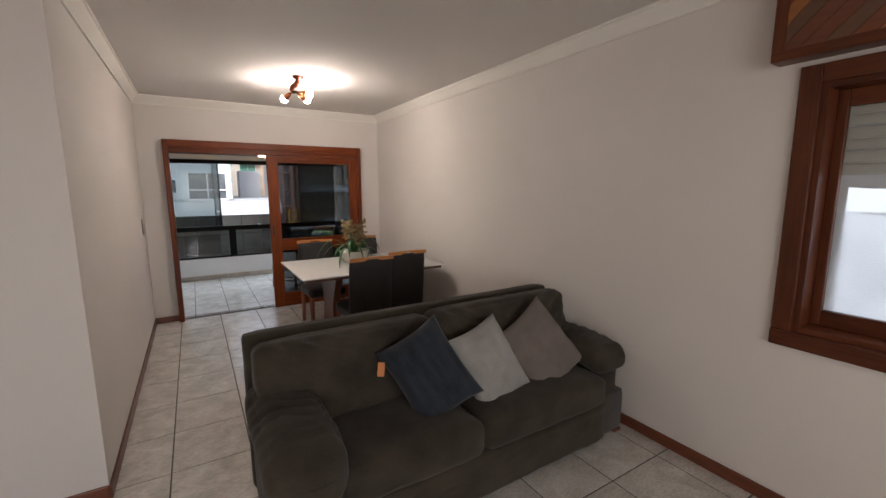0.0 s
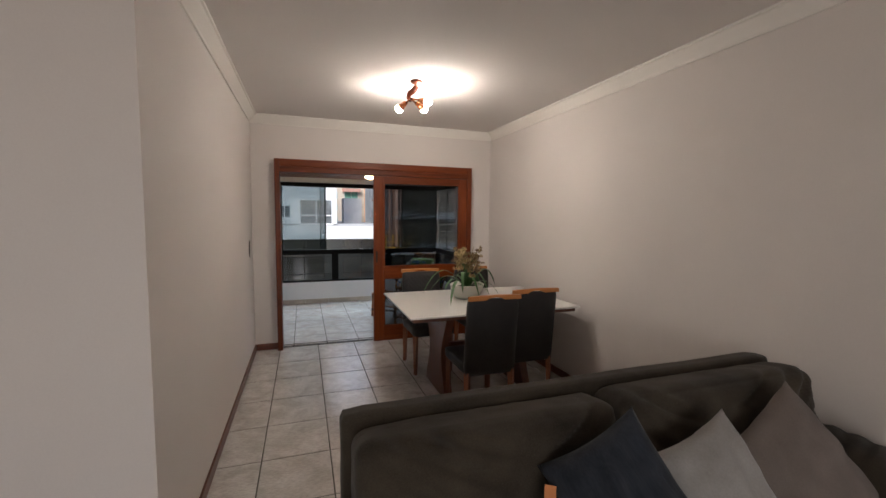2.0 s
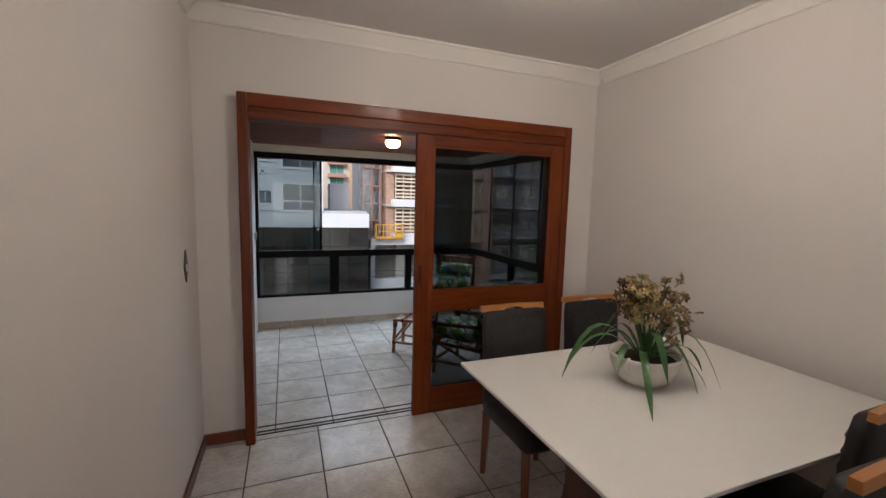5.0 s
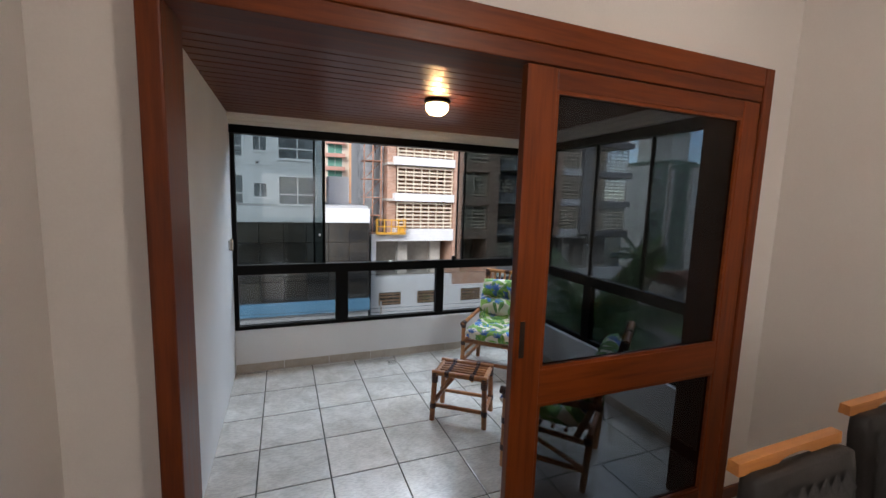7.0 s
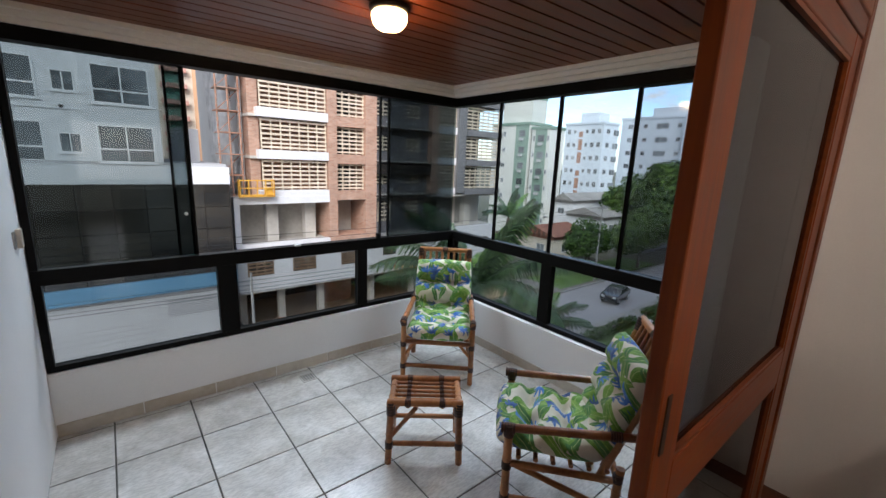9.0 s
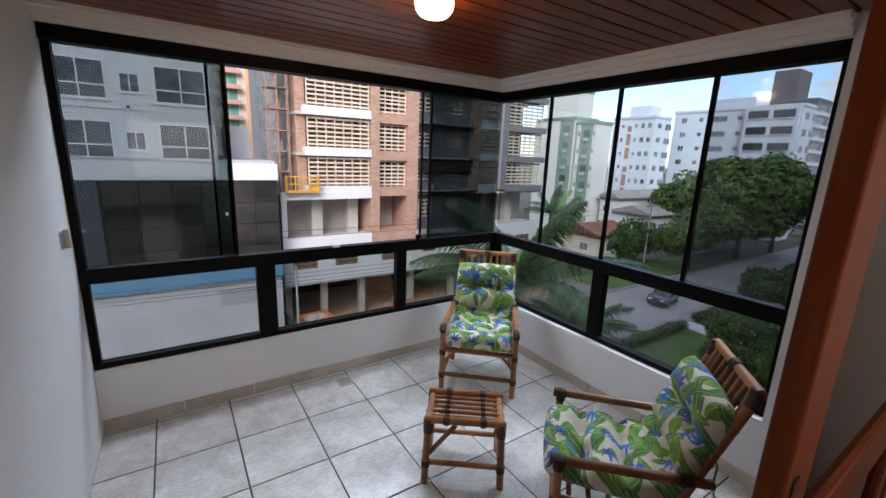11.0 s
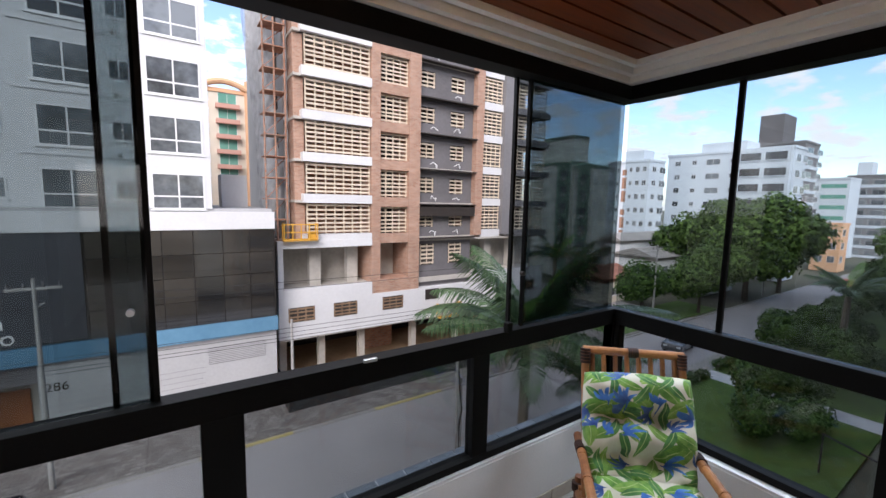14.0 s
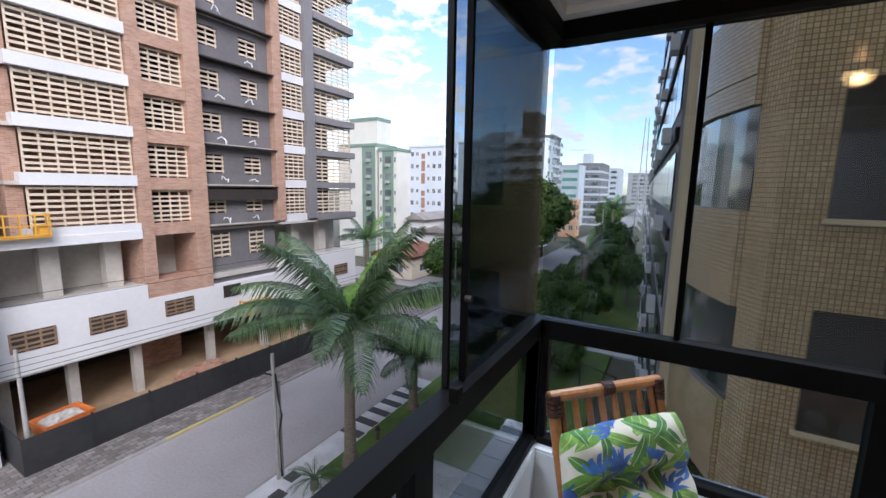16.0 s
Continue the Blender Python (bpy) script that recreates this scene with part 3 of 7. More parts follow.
def words(text, size, m, material, name="lettering", parent=None, label=""):
    cu = bpy.data.curves.new(name, "FONT")
    cu.body, cu.size, cu.extrude = text, size, 0.01 * size
    ob = new(name, cu)
    ob.data.materials.append(material)
    ob.matrix_world = m
    if parent:
        ob.parent = parent
    return tagged(ob, label)


# ---------------------------------------------------------------- plan of the flat, in metres
XL, XR = 0.278, 3.216          # living room walls
YC, YF, YB = 3.28, 6.58, 6.74  # corner of the passage, far wall, its balcony face
ZC = 2.68                      # living room ceiling
BX0, BX1, BY1 = 0.445, 3.245, 9.085   # balcony, inner faces
GX, GY = 3.315, 9.13           # planes of the balcony glazing
BZ = 2.225                     # balcony ceiling
REAR, WEST = -2.4, -2.3

# walls
bm = bmesh.new()
box(bm, XL - 0.15, XL, YC, YF, 0, ZC)
setting("wall_left", bm, M_WALL, "warm white painted plaster wall with a wooden baseboard", "wall")
bm = bmesh.new()
box(bm, WEST, XL - 0.15, YC, YC + 0.15, 0, ZC)
setting("wall_passage", bm, M_WALL, "warm white painted plaster wall beside the passage", "wall")
bm = bmesh.new()
box(bm, XL - 0.15, 0.56, YF, YB, 0, ZC)
box(bm, 2.88, XR + 0.2, YF, YB, 0, ZC)
box(bm, 0.56, 2.88, YF, YB, 2.16, ZC)
setting("wall_far", bm, M_WALL, "warm white wall with the wide balcony door opening", "wall")
WY0, WY1, WZ0, WZ1 = -0.35, 1.43, 0.93, 2.09      # side window opening
bm = bmesh.new()
box(bm, XR, XR + 0.2, WY1, YF, 0, ZC)
box(bm, XR, XR + 0.2, REAR, WY0, 0, ZC)
box(bm, XR, XR + 0.2, WY0, WY1, 0, WZ0)
box(bm, XR, XR + 0.2, WY0, WY1, WZ1, ZC)
setting("wall_right", bm, M_WALL, "warm white painted wall with a wooden shuttered window", "wall")
# Unseen end wall; its opening is added to let the fill in.
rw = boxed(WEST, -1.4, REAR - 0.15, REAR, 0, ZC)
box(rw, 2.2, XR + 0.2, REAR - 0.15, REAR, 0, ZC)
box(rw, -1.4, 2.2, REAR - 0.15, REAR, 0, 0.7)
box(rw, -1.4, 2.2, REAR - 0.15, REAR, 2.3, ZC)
setting("wall_rear", rw, M_WALL, "plain unseen warm white wall with an added opening for fill light", "wall")
setting("wall_west", boxed(WEST - 0.15, WEST, REAR - 0.15, YC + 0.15, 0, ZC), M_WALL, "plain warm white wall closing the passage", "wall")
setting("ceiling", boxed(WEST - 0.15, XR + 0.2, REAR - 0.15, YB, ZC, ZC + 0.12), M_CEIL, "smooth white painted plaster ceiling", "ceiling")


def cornice(name, a, b, inward):
    """A plaster cove run between two corners, against the ceiling."""
    prof = ((0.0, -0.10), (0.012, -0.10), (0.016, -0.085), (0.055, -0.03), (0.062, -0.018), (0.075, -0.014), (0.075, 0.0), (0.0, 0.0))
    bm = bmesh.new()
    a, b, inw = Vector(a), Vector(b), Vector(inward)
    way = (b - a).normalized()
    ends = []
    for p, s in ((a, 1), (b, -1)):
        ends.append([bm.verts.new(p + inw * u + Vector((0, 0, w))) for u, w in prof])
    for k in range(len(prof)):
        bm.faces.new((ends[0][k], ends[0][(k + 1) % len(prof)], ends[1][(k + 1) % len(prof)], ends[1][k]))
    bm.faces.new(ends[0])
    bm.faces.new(list(reversed(ends[1])))
    bmesh.ops.recalc_face_normals(bm, faces=bm.faces[:])
    setting(name, bm, M_CORN, "white plaster cornice along the ceiling", "cornice")


cornice("trim_cornice_far", (XL, YF, ZC), (XR, YF, ZC), (0, -1, 0))
cornice("trim_cornice_right", (XR, REAR, ZC), (XR, YF - 0.076, ZC), (-1, 0, 0))
cornice("trim_cornice_left", (XL, YC - 0.0, ZC), (XL, YF - 0.076, ZC), (1, 0, 0))
cornice("trim_cornice_passage", (WEST, YC, ZC), (XL, YC, ZC), (0, -1, 0))


def baseboard(name, x0, x1, y0, y1, material):
    bm = boxed(x0, x1, y0, y1, 0.001, 0.075, bevel=0.004)
    setting(name, bm, material, "reddish wooden baseboard along the wall", "baseboard")


baseboard("baseboard_left", XL, XL + 0.014, YC - 0.014, YF, M_BASEY)
baseboard("baseboard_passage", WEST, XL, YC - 0.014, YC, M_BASEX)
baseboard("baseboard_far", XL + 0.014, 0.524, YF - 0.014, YF, M_BASEX)
baseboard("baseboard_far_side", 2.915, XR - 0.014, YF - 0.014, YF, M_BASEX)
baseboard("baseboard_right", XR - 0.014, XR, REAR, YF, M_BASEY)

# balcony shell
bm = bmesh.new()
box(bm, BX0 - 0.16, BX0, YB, 9.30, 0, BZ + 0.12)
setting("wall_balcony_left", bm, M_BALC, "white rough plaster side wall of the balcony", "wall")
bm = bmesh.new()
box(bm, BX0, 3.36, BY1, 9.172, -0.2, 0.365)
box(bm, BX0, 3.36, BY1 + 0.004, 9.166, 0.365, 0.378)
setting("wall_parapet_front", bm, M_BALC, "low white plastered balcony parapet", "wall")
bm = bmesh.new()
box(bm, BX1, 3.36, YB, BY1, -0.2, 0.365)
box(bm, BX1 + 0.004, 3.354, YB, BY1 + 0.004, 0.365, 0.378)
setting("wall_parapet_side", bm, M_BALC, "low white plastered balcony parapet beside the garden", "wall")
setting("wall_balcony_pier", boxed(BX1 - 0.02, 3.43, YB, 6.95, 0.378, BZ + 0.12), M_BALC, "white plastered pier at the end of the balcony glazing", "wall")
bm = bmesh.new()
box(bm, BX0, 3.43, 9.05, 9.26, 2.135, BZ + 0.12)
box(bm, 3.205, 3.43, 6.95, 9.05, 2.135, BZ + 0.12)
# stepped cream moulding under the boards
box(bm, BX0, 3.196, 9.012, 9.041, 2.160, 2.212)
box(bm, 3.167, 3.196, 6.95, 9.012, 2.160, 2.212)
box(bm, BX0, 3.157, 8.972, 9.002, 2.186, 2.212)
box(bm, 3.127, 3.157, 6.95, 8.972, 2.186, 2.212)
setting("trim_balcony_lintel", bm, M_CORN, "cream plaster lintel and stepped moulding over the glazing", "lintel")
# boarded ceiling, one mesh
bm = bmesh.new()
y = YB
random.seed(4)
while y < 9.04:
    w = 0.0985
    box(bm, BX0, 3.2, y + 0.002, min(y + w - 0.009, 9.048), BZ - 0.012 + random.uniform(-0.0008, 0.0008), BZ + 0.004, bevel=0.0)
    y += w
box(bm, BX0, 3.43, YB, 9.26, BZ + 0.004, BZ + 0.02)
setting("ceiling_balcony", bm, M_CEILW, "dark red-brown varnished tongue-and-groove board ceiling", "ceiling")
setting("ceiling_slab", boxed(BX0 - 0.16, 3.43, YB, 9.30, BZ + 0.12, BZ + 0.5), M_BALC, "concrete slab over the balcony", "slab")

# grout beds under the tiles (the tiles come last)
floor_living = setting("floor_living", boxed(WEST - 0.15, XR + 0.2, REAR - 0.15, 6.60, -0.15, -0.0035), M_GROUT, "floor of pale square ceramic tiles with dark joints", "floor")
floor_balcony = setting("floor_balcony", boxed(BX0 - 0.16, 3.43, 6.60, BY1 + 0.1, -0.15, -0.0035), M_GROUT, "balcony floor of pale square ceramic tiles", "floor")


# ---------------------------------------------------------------- balcony door
def sliding_door():
    d = thing("door_1", "wide reddish wooden sliding door with dark glass, half open", "door")
    d["kind"] = "structure"
    part("frame_post", boxed(0.524, 0.580, YF - 0.092, YF - 0.0, 0, 2.2, bevel=0.006), M_DOORZ, d)
    part("frame_post", boxed(2.852, 2.915, YF - 0.092, YF - 0.0, 0, 2.2, bevel=0.006), M_DOORZ, d)
    part("frame_head", boxed(0.580, 2.852, YF - 0.092, YF - 0.0, 2.118, 2.2, bevel=0.006), M_DOORX, d)
    part("jamb", boxed(0.556, 0.576, YF, YB + 0.01, 0, 2.158, bevel=0.003), M_DOORZ, d)
    part("jamb", boxed(2.84, 2.878, YF, YB + 0.01, 0, 2.158, bevel=0.003), M_DOORZ, d)
    part("track_board", boxed(0.580, 2.852, YF - 0.086, YF - 0.0, 2.054, 2.118, bevel=0.004), M_DOORX, d)
    part("lintel_board", boxed(0.576, 2.84, YF, YB + 0.01, 2.075, 2.158), M_DOORX, d)
    for y in (6.60, 6.638, 6.70):
        part("floor_track", boxed(0.58, 2.84, y - 0.004, y + 0.004, 0.0005, 0.005), M_IRON, d, "thin dark floor track")
    for x0, y0, z1 in ((1.635, 6.496, 2.050),):
        leaf = part("leaf", boxed(x0, x0 + 0.125, y0, y0 + 0.038, 0.012, z1, bevel=0.004), M_DOORZ, d)
        x1 = x0 + 1.215
        part("stile", boxed(x1 - 0.105, x1, y0, y0 + 0.038, 0.012, z1, bevel=0.004), M_DOORZ, leaf)
        for name, z0, zz in (("bottom_rail", 0.012, 0.195), ("middle_rail", 0.80, 0.942), ("top_rail", 1.975, z1)):
            part(name, boxed(x0 + 0.125, x1 - 0.105, y0 + 0.001, y0 + 0.037, z0, zz, bevel=0.004), M_DOORX, leaf)
        for z0, zz in ((0.195, 0.80), (0.942, 1.975)):
            part("glass_pane", boxed(x0 + 0.125, x1 - 0.105, y0 + 0.016, y0 + 0.021, z0, zz), M_DOORG, leaf, "dark tinted glass")
            b = bmesh.new()
            for q in (0.004, 0.022):
                box(b, x0 + 0.125, x0 + 0.137, y0 + q, y0 + q + 0.012, z0, zz)
                box(b, x1 - 0.117, x1 - 0.105, y0 + q, y0 + q + 0.012, z0, zz)
                box(b, x0 + 0.137, x1 - 0.117, y0 + q, y0 + q + 0.012, z0, z0 + 0.012)
                box(b, x0 + 0.137, x1 - 0.117, y0 + q, y0 + q + 0.012, zz - 0.012, zz)
            part("glazing_bead", b, M_DOORX, leaf)
    part("lock_plate", boxed(1.66, 1.68, 6.4925, 6.4955, 1.0, 1.14), M_IRON, d, "small dark lock plate")


sliding_door()


# ---------------------------------------------------------------- shuttered window in the living room
def shuttered_window():
    w = thing("window_1", "reddish wooden window with a half-lowered roller shutter", "window")
    w["kind"] = "structure"
    x = XR
    ya, yb, za, zb = WY0 - 0.075, WY1 + 0.075, 0.855, 2.165
    part("window_frame", boxed(x - 0.022, x, yb - 0.08, yb, za + 0.08, zb, bevel=0.004), M_WINZ, w)
    part("window_frame", boxed(x - 0.022, x, ya, ya + 0.08, za + 0.08, zb, bevel=0.004), M_WINZ, w)
    part("window_sill", boxed(x - 0.03, x, ya, yb, za, za + 0.08, bevel=0.006), M_WINY, w)
    part("window_head", boxed(x - 0.022, x, ya + 0.08, yb - 0.08, zb - 0.08, zb, bevel=0.004), M_WINY, w)
    for y0, y1 in ((WY1 - 0.03, WY1), (WY0, WY0 + 0.03)):
        part("reveal", boxed(x, x + 0.2, y0, y1, WZ0, WZ1), M_WINZ, w)
    part("reveal", boxed(x, x + 0.2, WY0 + 0.03, WY1 - 0.03, WZ0, WZ0 + 0.03), M_WINY, w)
    part("reveal", boxed(x, x + 0.2, WY0 + 0.03, WY1 - 0.03, WZ1 - 0.03, WZ1), M_WINY, w)
    for y0, y1 in ((0.56, WY1 - 0.03), (WY0 + 0.03, 0.55)):
        sash = part("sash", boxed(x + 0.115, x + 0.148, y1 - 0.04, y1, WZ0 + 0.03, WZ1 - 0.03, bevel=0.004), M_WINZ, w)
        part("stile", boxed(x + 0.115, x + 0.148, y0, y0 + 0.04, WZ0 + 0.03, WZ1 - 0.03, bevel=0.004), M_WINZ, sash)
        part("rail", boxed(x + 0.115, x + 0.148, y0 + 0.04, y1 - 0.04, WZ0 + 0.03, WZ0 + 0.105, bevel=0.004), M_WINY, sash)
        part("rail", boxed(x + 0.115, x + 0.148, y0 + 0.04, y1 - 0.04, WZ1 - 0.105, WZ1 - 0.03, bevel=0.004), M_WINY, sash)
        part("pane", boxed(x + 0.129, x + 0.134, y0 + 0.04, y1 - 0.04, WZ0 + 0.105, WZ1 - 0.105), M_GLASS, sash)
    # Added panel behind the shutter, standing in for the white outside.
    part("white_backing", boxed(x + 0.184, x + 0.189, WY0 + 0.03, WY1 - 0.03, WZ0 + 0.03, WZ1 - 0.03), M_FROST, w, "added translucent white panel")
    z = WZ1 - 0.03
    while z > 1.70:
        b = bmesh.new()
        rod(b, (x + 0.166, WY0 + 0.03, z - 0.025), (x + 0.166, WY1 - 0.03, z - 0.025), 0.0262, n=10)
        for v in b.verts:
            v.co.x = x + 0.166 + (v.co.x - x - 0.166) * 0.3
        part("shutter_slat", b, M_SHUT, w, "pale plastic shutter slat")
        z -= 0.055


shuttered_window()


def shutter_box():
    s = thing("shutter_box", "wooden shutter box with diagonal boards above the window", "shutter box")
    x0, x1, ya, yb, za, zb = XR - 0.10, XR - 0.001, WY0 - 0.165, WY1 + 0.165, 2.19, 2.575
    part("body", boxed(x0 + 0.02, x1, ya, yb, za, zb), M_WINY, s)
    part("rim", boxed(x0 - 0.006, x0 + 0.02, ya, yb, za, za + 0.045, bevel=0.003), M_WINY, s)
    part("rim", boxed(x0 - 0.006, x0 + 0.02, ya, yb, zb - 0.045, zb, bevel=0.003), M_WINY, s)
    part("rim", boxed(x0 - 0.006, x0 + 0.02, yb - 0.045, yb, za + 0.045, zb - 0.045, bevel=0.003), M_WINZ, s)
    part("rim", boxed(x0 - 0.006, x0 + 0.02, ya, ya + 0.045, za + 0.045, zb - 0.045, bevel=0.003), M_WINZ, s)
    # diagonal boards clipped to the panel
    z0, z1, a, b2 = za + 0.045, zb - 0.045, ya + 0.045, yb - 0.045
    mats = (M_BOARD1, M_BOARD3, M_BOARD2, M_BOARD1, M_BOARD3, M_BOARD1)
    h, step, k = z1 - z0, 0.082, 0
    y = a - h
    while y < b2:
        # a board leans: its foot at y, its head at y + h * 1.1 towards the rear of the room
        lo, hi = y, y + step - 0.003
        quad = [(lo + h, z0), (hi + h, z0), (hi, z1), (lo, z1)]
        pts = []
        for (p, q), (r, s2) in zip(quad, quad[1:] + quad[:1]):
            for t in [i / 12 for i in range(12)]:
                pts.append((min(max(p + (r - p) * t, a), b2), q + (s2 - q) * t))
        bmm = bmesh.new()
        seen = []
        for p in pts:
            if not seen or (abs(p[0] - seen[-1][0]) + abs(p[1] - seen[-1][1])) > 1e-4:
                seen.append(p)
        area = abs(sum(p[0] * q[1] - q[0] * p[1] for p, q in zip(seen, seen[1:] + seen[:1]))) / 2
        if area > 1e-4:
            face = bmm.faces.new([bmm.verts.new((x0 + 0.02, p, q)) for p, q in seen])
            ext = bmesh.ops.extrude_face_region(bmm, geom=[face])
            for g in ext["geom"]:
                if isinstance(g, bmesh.types.BMVert):
                    g.co.x -= 0.012
            bmesh.ops.recalc_face_normals(bmm, faces=bmm.faces[:])
            part("board", bmm, mats[k % 6], s)
        else:
            bmm.free()
        y += step
        k += 1


shutter_box()


# ---------------------------------------------------------------- balcony glazing
def glazing(name, label, along, fixed, a, b, posts, panes, jambs):
    """Black frame, lower fixed panes and upper frameless sliding panes. along: 'x' or 'y'."""
    g = thing(name, label, "window")
    g["kind"] = "structure"

    def bar(n, s0, s1, d0, d1, z0, z1, mat, parent=g, label2="", bev=0.002):
        if along == "x":
            bmm = boxed(s0, s1, fixed + d0, fixed + d1, z0, z1, bevel=bev)
        else:
            bmm = boxed(fixed + d0, fixed + d1, s0, s1, z0, z1, bevel=bev)
        return part(n, bmm, mat, parent, label2)

    bar("sill_rail", a, b, -0.028, 0.03, 0.379, 0.412, M_FRAME)
    bar("hand_rail", a, b, -0.032, 0.035, 0.872, 0.955, M_FRAME)
    bar("top_rail", a, b, -0.06, 0.04, 2.066, 2.134, M_FRAME)
    for s0, s1 in jambs:
        bar("end_jamb", s0, s1, -0.03, 0.032, 0.956, 2.065, M_FRAME)
    for s, wd in posts:
        bar("post", s - wd / 2, s + wd / 2, -0.026, 0.028, 0.412, 0.872, M_FRAME)
    edges = [p for p, wd in posts]
    for s0, s1 in zip(edges, edges[1:]):
        bar("lower_pane", s0 + 0.02, s1 - 0.02, 0.0, 0.005, 0.405, 0.88, M_TINT4 if along == "x" else M_TINT2, bev=0).visible_shadow = False
    for s0, s1, dep, mat in panes:
        p = bar("sliding_pane", s0 + 0.004, s1 - 0.004, dep, dep + 0.008, 0.957, 2.065, mat, bev=0)
        p.visible_shadow = False
        for s in [v for v in (s0, s1) if v < (3.25 if along == "x" else 9.1)]:
            bar("edge_profile", s - 0.007, s + 0.007, dep - 0.005, dep + 0.013, 0.957, 2.065, M_FRAME, p, "thin black edge profile", bev=0)
    return g


gf = glazing("window_front", "black aluminium balcony glazing with tinted sliding panes, half open", "x", GY, BX0 + 0.001, 3.345,
             ((0.463, 0.036), (1.36, 0.115), (2.35, 0.085), (GX, 0.06)),
             ((0.472, 1.205, 0.0, M_TINT), (1.115, 1.195, 0.018, M_TINT2), (2.60, 3.305, 0.0, M_TINT), (2.535, 3.300, 0.02, M_TINT3)), ((BX0 + 0.002, 0.480),))
gs = glazing("window_side", "black aluminium side glazing of the balcony with clear grey panes", "y", GX, 6.952, GY - 0.033,
             ((6.968, 0.032), (8.005, 0.095), (9.08, 0.03)),
             ((8.592, 9.118, 0.0, M_TINT2), (8.02, 8.60, 0.0, M_TINT2), (7.47, 8.03, 0.0, M_TINT2), (6.975, 7.48, 0.0, M_TINT3)), ((6.953, 6.982),))
part("corner_post", boxed(GX - 0.03, GX + 0.03, GY - 0.03, GY + 0.03, 0.412, 0.872, bevel=0.002), M_FRAME, gs)
for x, y, z in ((1.16, GY - 0.014, 1.22), (2.57, GY - 0.014, 1.21), (3.30, 8.06, 1.22)):
    b = bmesh.new()
    if x < 3:
        rod(b, (x, y, z), (x, y - 0.020, z), 0.0095, n=14)
        part("pane_knob", b, M_STEEL if x < 2 else M_IRON, gf, "small round knob")
    else:
        rod(b, (x, y, z), (x - 0.020, y, z), 0.0095, n=14)
        part("pane_knob", b, M_STEEL, gs, "small chrome knob")
part("latch", boxed(2.47, 2.50, GY - 0.05, GY - 0.02, 0.955, 1.0, bevel=0.004), M_FRAME, gf)
part("latch", boxed(1.80, 1.85, GY - 0.045, GY - 0.03, 0.955, 0.967, bevel=0.002), M_STEEL, gf)

# slate ledge outside the glazing
LX, LY, LZ = 3.49, 9.305, 0.325
led = tagged(mesh_object("trim_ledge", box(boxed(BX0, LX, 9.172, LY, LZ - 0.07, LZ), 3.36, LX, 6.6, 9.172, LZ - 0.07, LZ), M_LJOINT), "outer window ledge of blue-grey slabs with white joints", "ledge", kind="structure")
slab = boxed(-0.064, 0.064, -0.062, 0.062, 0, 0.006, bevel=0.0015)
slab_me = bpy.data.meshes.new("slab")
slab.to_mesh(slab_me)
slab.free()
slab_me.materials.append(M_LEDGE)
for k in range(22):
    o = new("slab", slab_me)
    o.parent = led
    o.matrix_world = pose(0.52 + 0.135 * k, 9.239, LZ)
for k in range(18):
    o = new("slab", slab_me)
    o.parent = led
    o.matrix_world = pose(3.425, 6.80 + 0.135 * k, LZ, 0, 0, 90)

# balcony skirting tiles
for k in range(8):
    x0 = 0.45 + 0.395 * k
    if x0 < BX1 - 0.05:
        setting("trim_skirting", boxed(max(x0, BX0), min(x0 + 0.39, BX1 - 0.009), BY1 - 0.008, BY1 - 0.0005, 0.001, 0.075, bevel=0.0015), M_SKIRT, "beige ceramic skirting tile", "skirting")
for k in range(6):
    y0 = 6.75 + 0.395 * k
    setting("trim_skirting", boxed(BX1 - 0.008, BX1 - 0.0005, y0, min(y0 + 0.39, BY1), 0.001, 0.075, bevel=0.0015), M_SKIRT, "beige ceramic skirting tile", "skirting")


# ---------------------------------------------------------------- lamps
def spot_lamp():
    at = Vector((1.725, 4.865, ZC))
    l = thing("ceiling_lamp", "three-armed turned wood and copper ceiling lamp, lit", "lamp", at)
    part("base", lathe(bmesh.new(), ((0.001, -0.002), (0.050, -0.002), (0.052, -0.012), (0.040, -0.024), (0.022, -0.030), (0.018, -0.05), (0.001, -0.05)), 24), M_RED, l, smooth=True)
    part("stem", tube(bmesh.new(), ((0, 0, -0.045), (-0.02, 0.02, -0.075), (-0.045, 0.05, -0.09), (-0.05, 0.085, -0.115), (-0.02, 0.12, -0.13)), (0.022, 0.026, 0.024, 0.018, 0.014), 12), M_RED, l, smooth=True)
    hub = Vector((-0.03, 0.09, -0.12))
    for tip in (Vector((-0.10, 0.195, -0.185)), Vector((0.10, 0.125, -0.185)), Vector((0.088, -0.03, -0.165))):
        way = (tip - hub).normalized()
        arm = part("arm", rodded(hub, tip - way * 0.085, 0.008, n=10), M_BRASS, l, "copper arm", smooth=True)
        part("socket", rodded(tip - way * 0.09, tip - way * 0.018, 0.017, 0.031, n=16), M_BRASS, arm, smooth=True)
        b = bmesh.new()
        bmesh.ops.create_uvsphere(b, u_segments=20, v_segments=14, radius=0.0335, matrix=Matrix.Translation(tip))
        part("bulb", b, M_BULB, arm, "glowing round bulb", smooth=True)


spot_lamp()


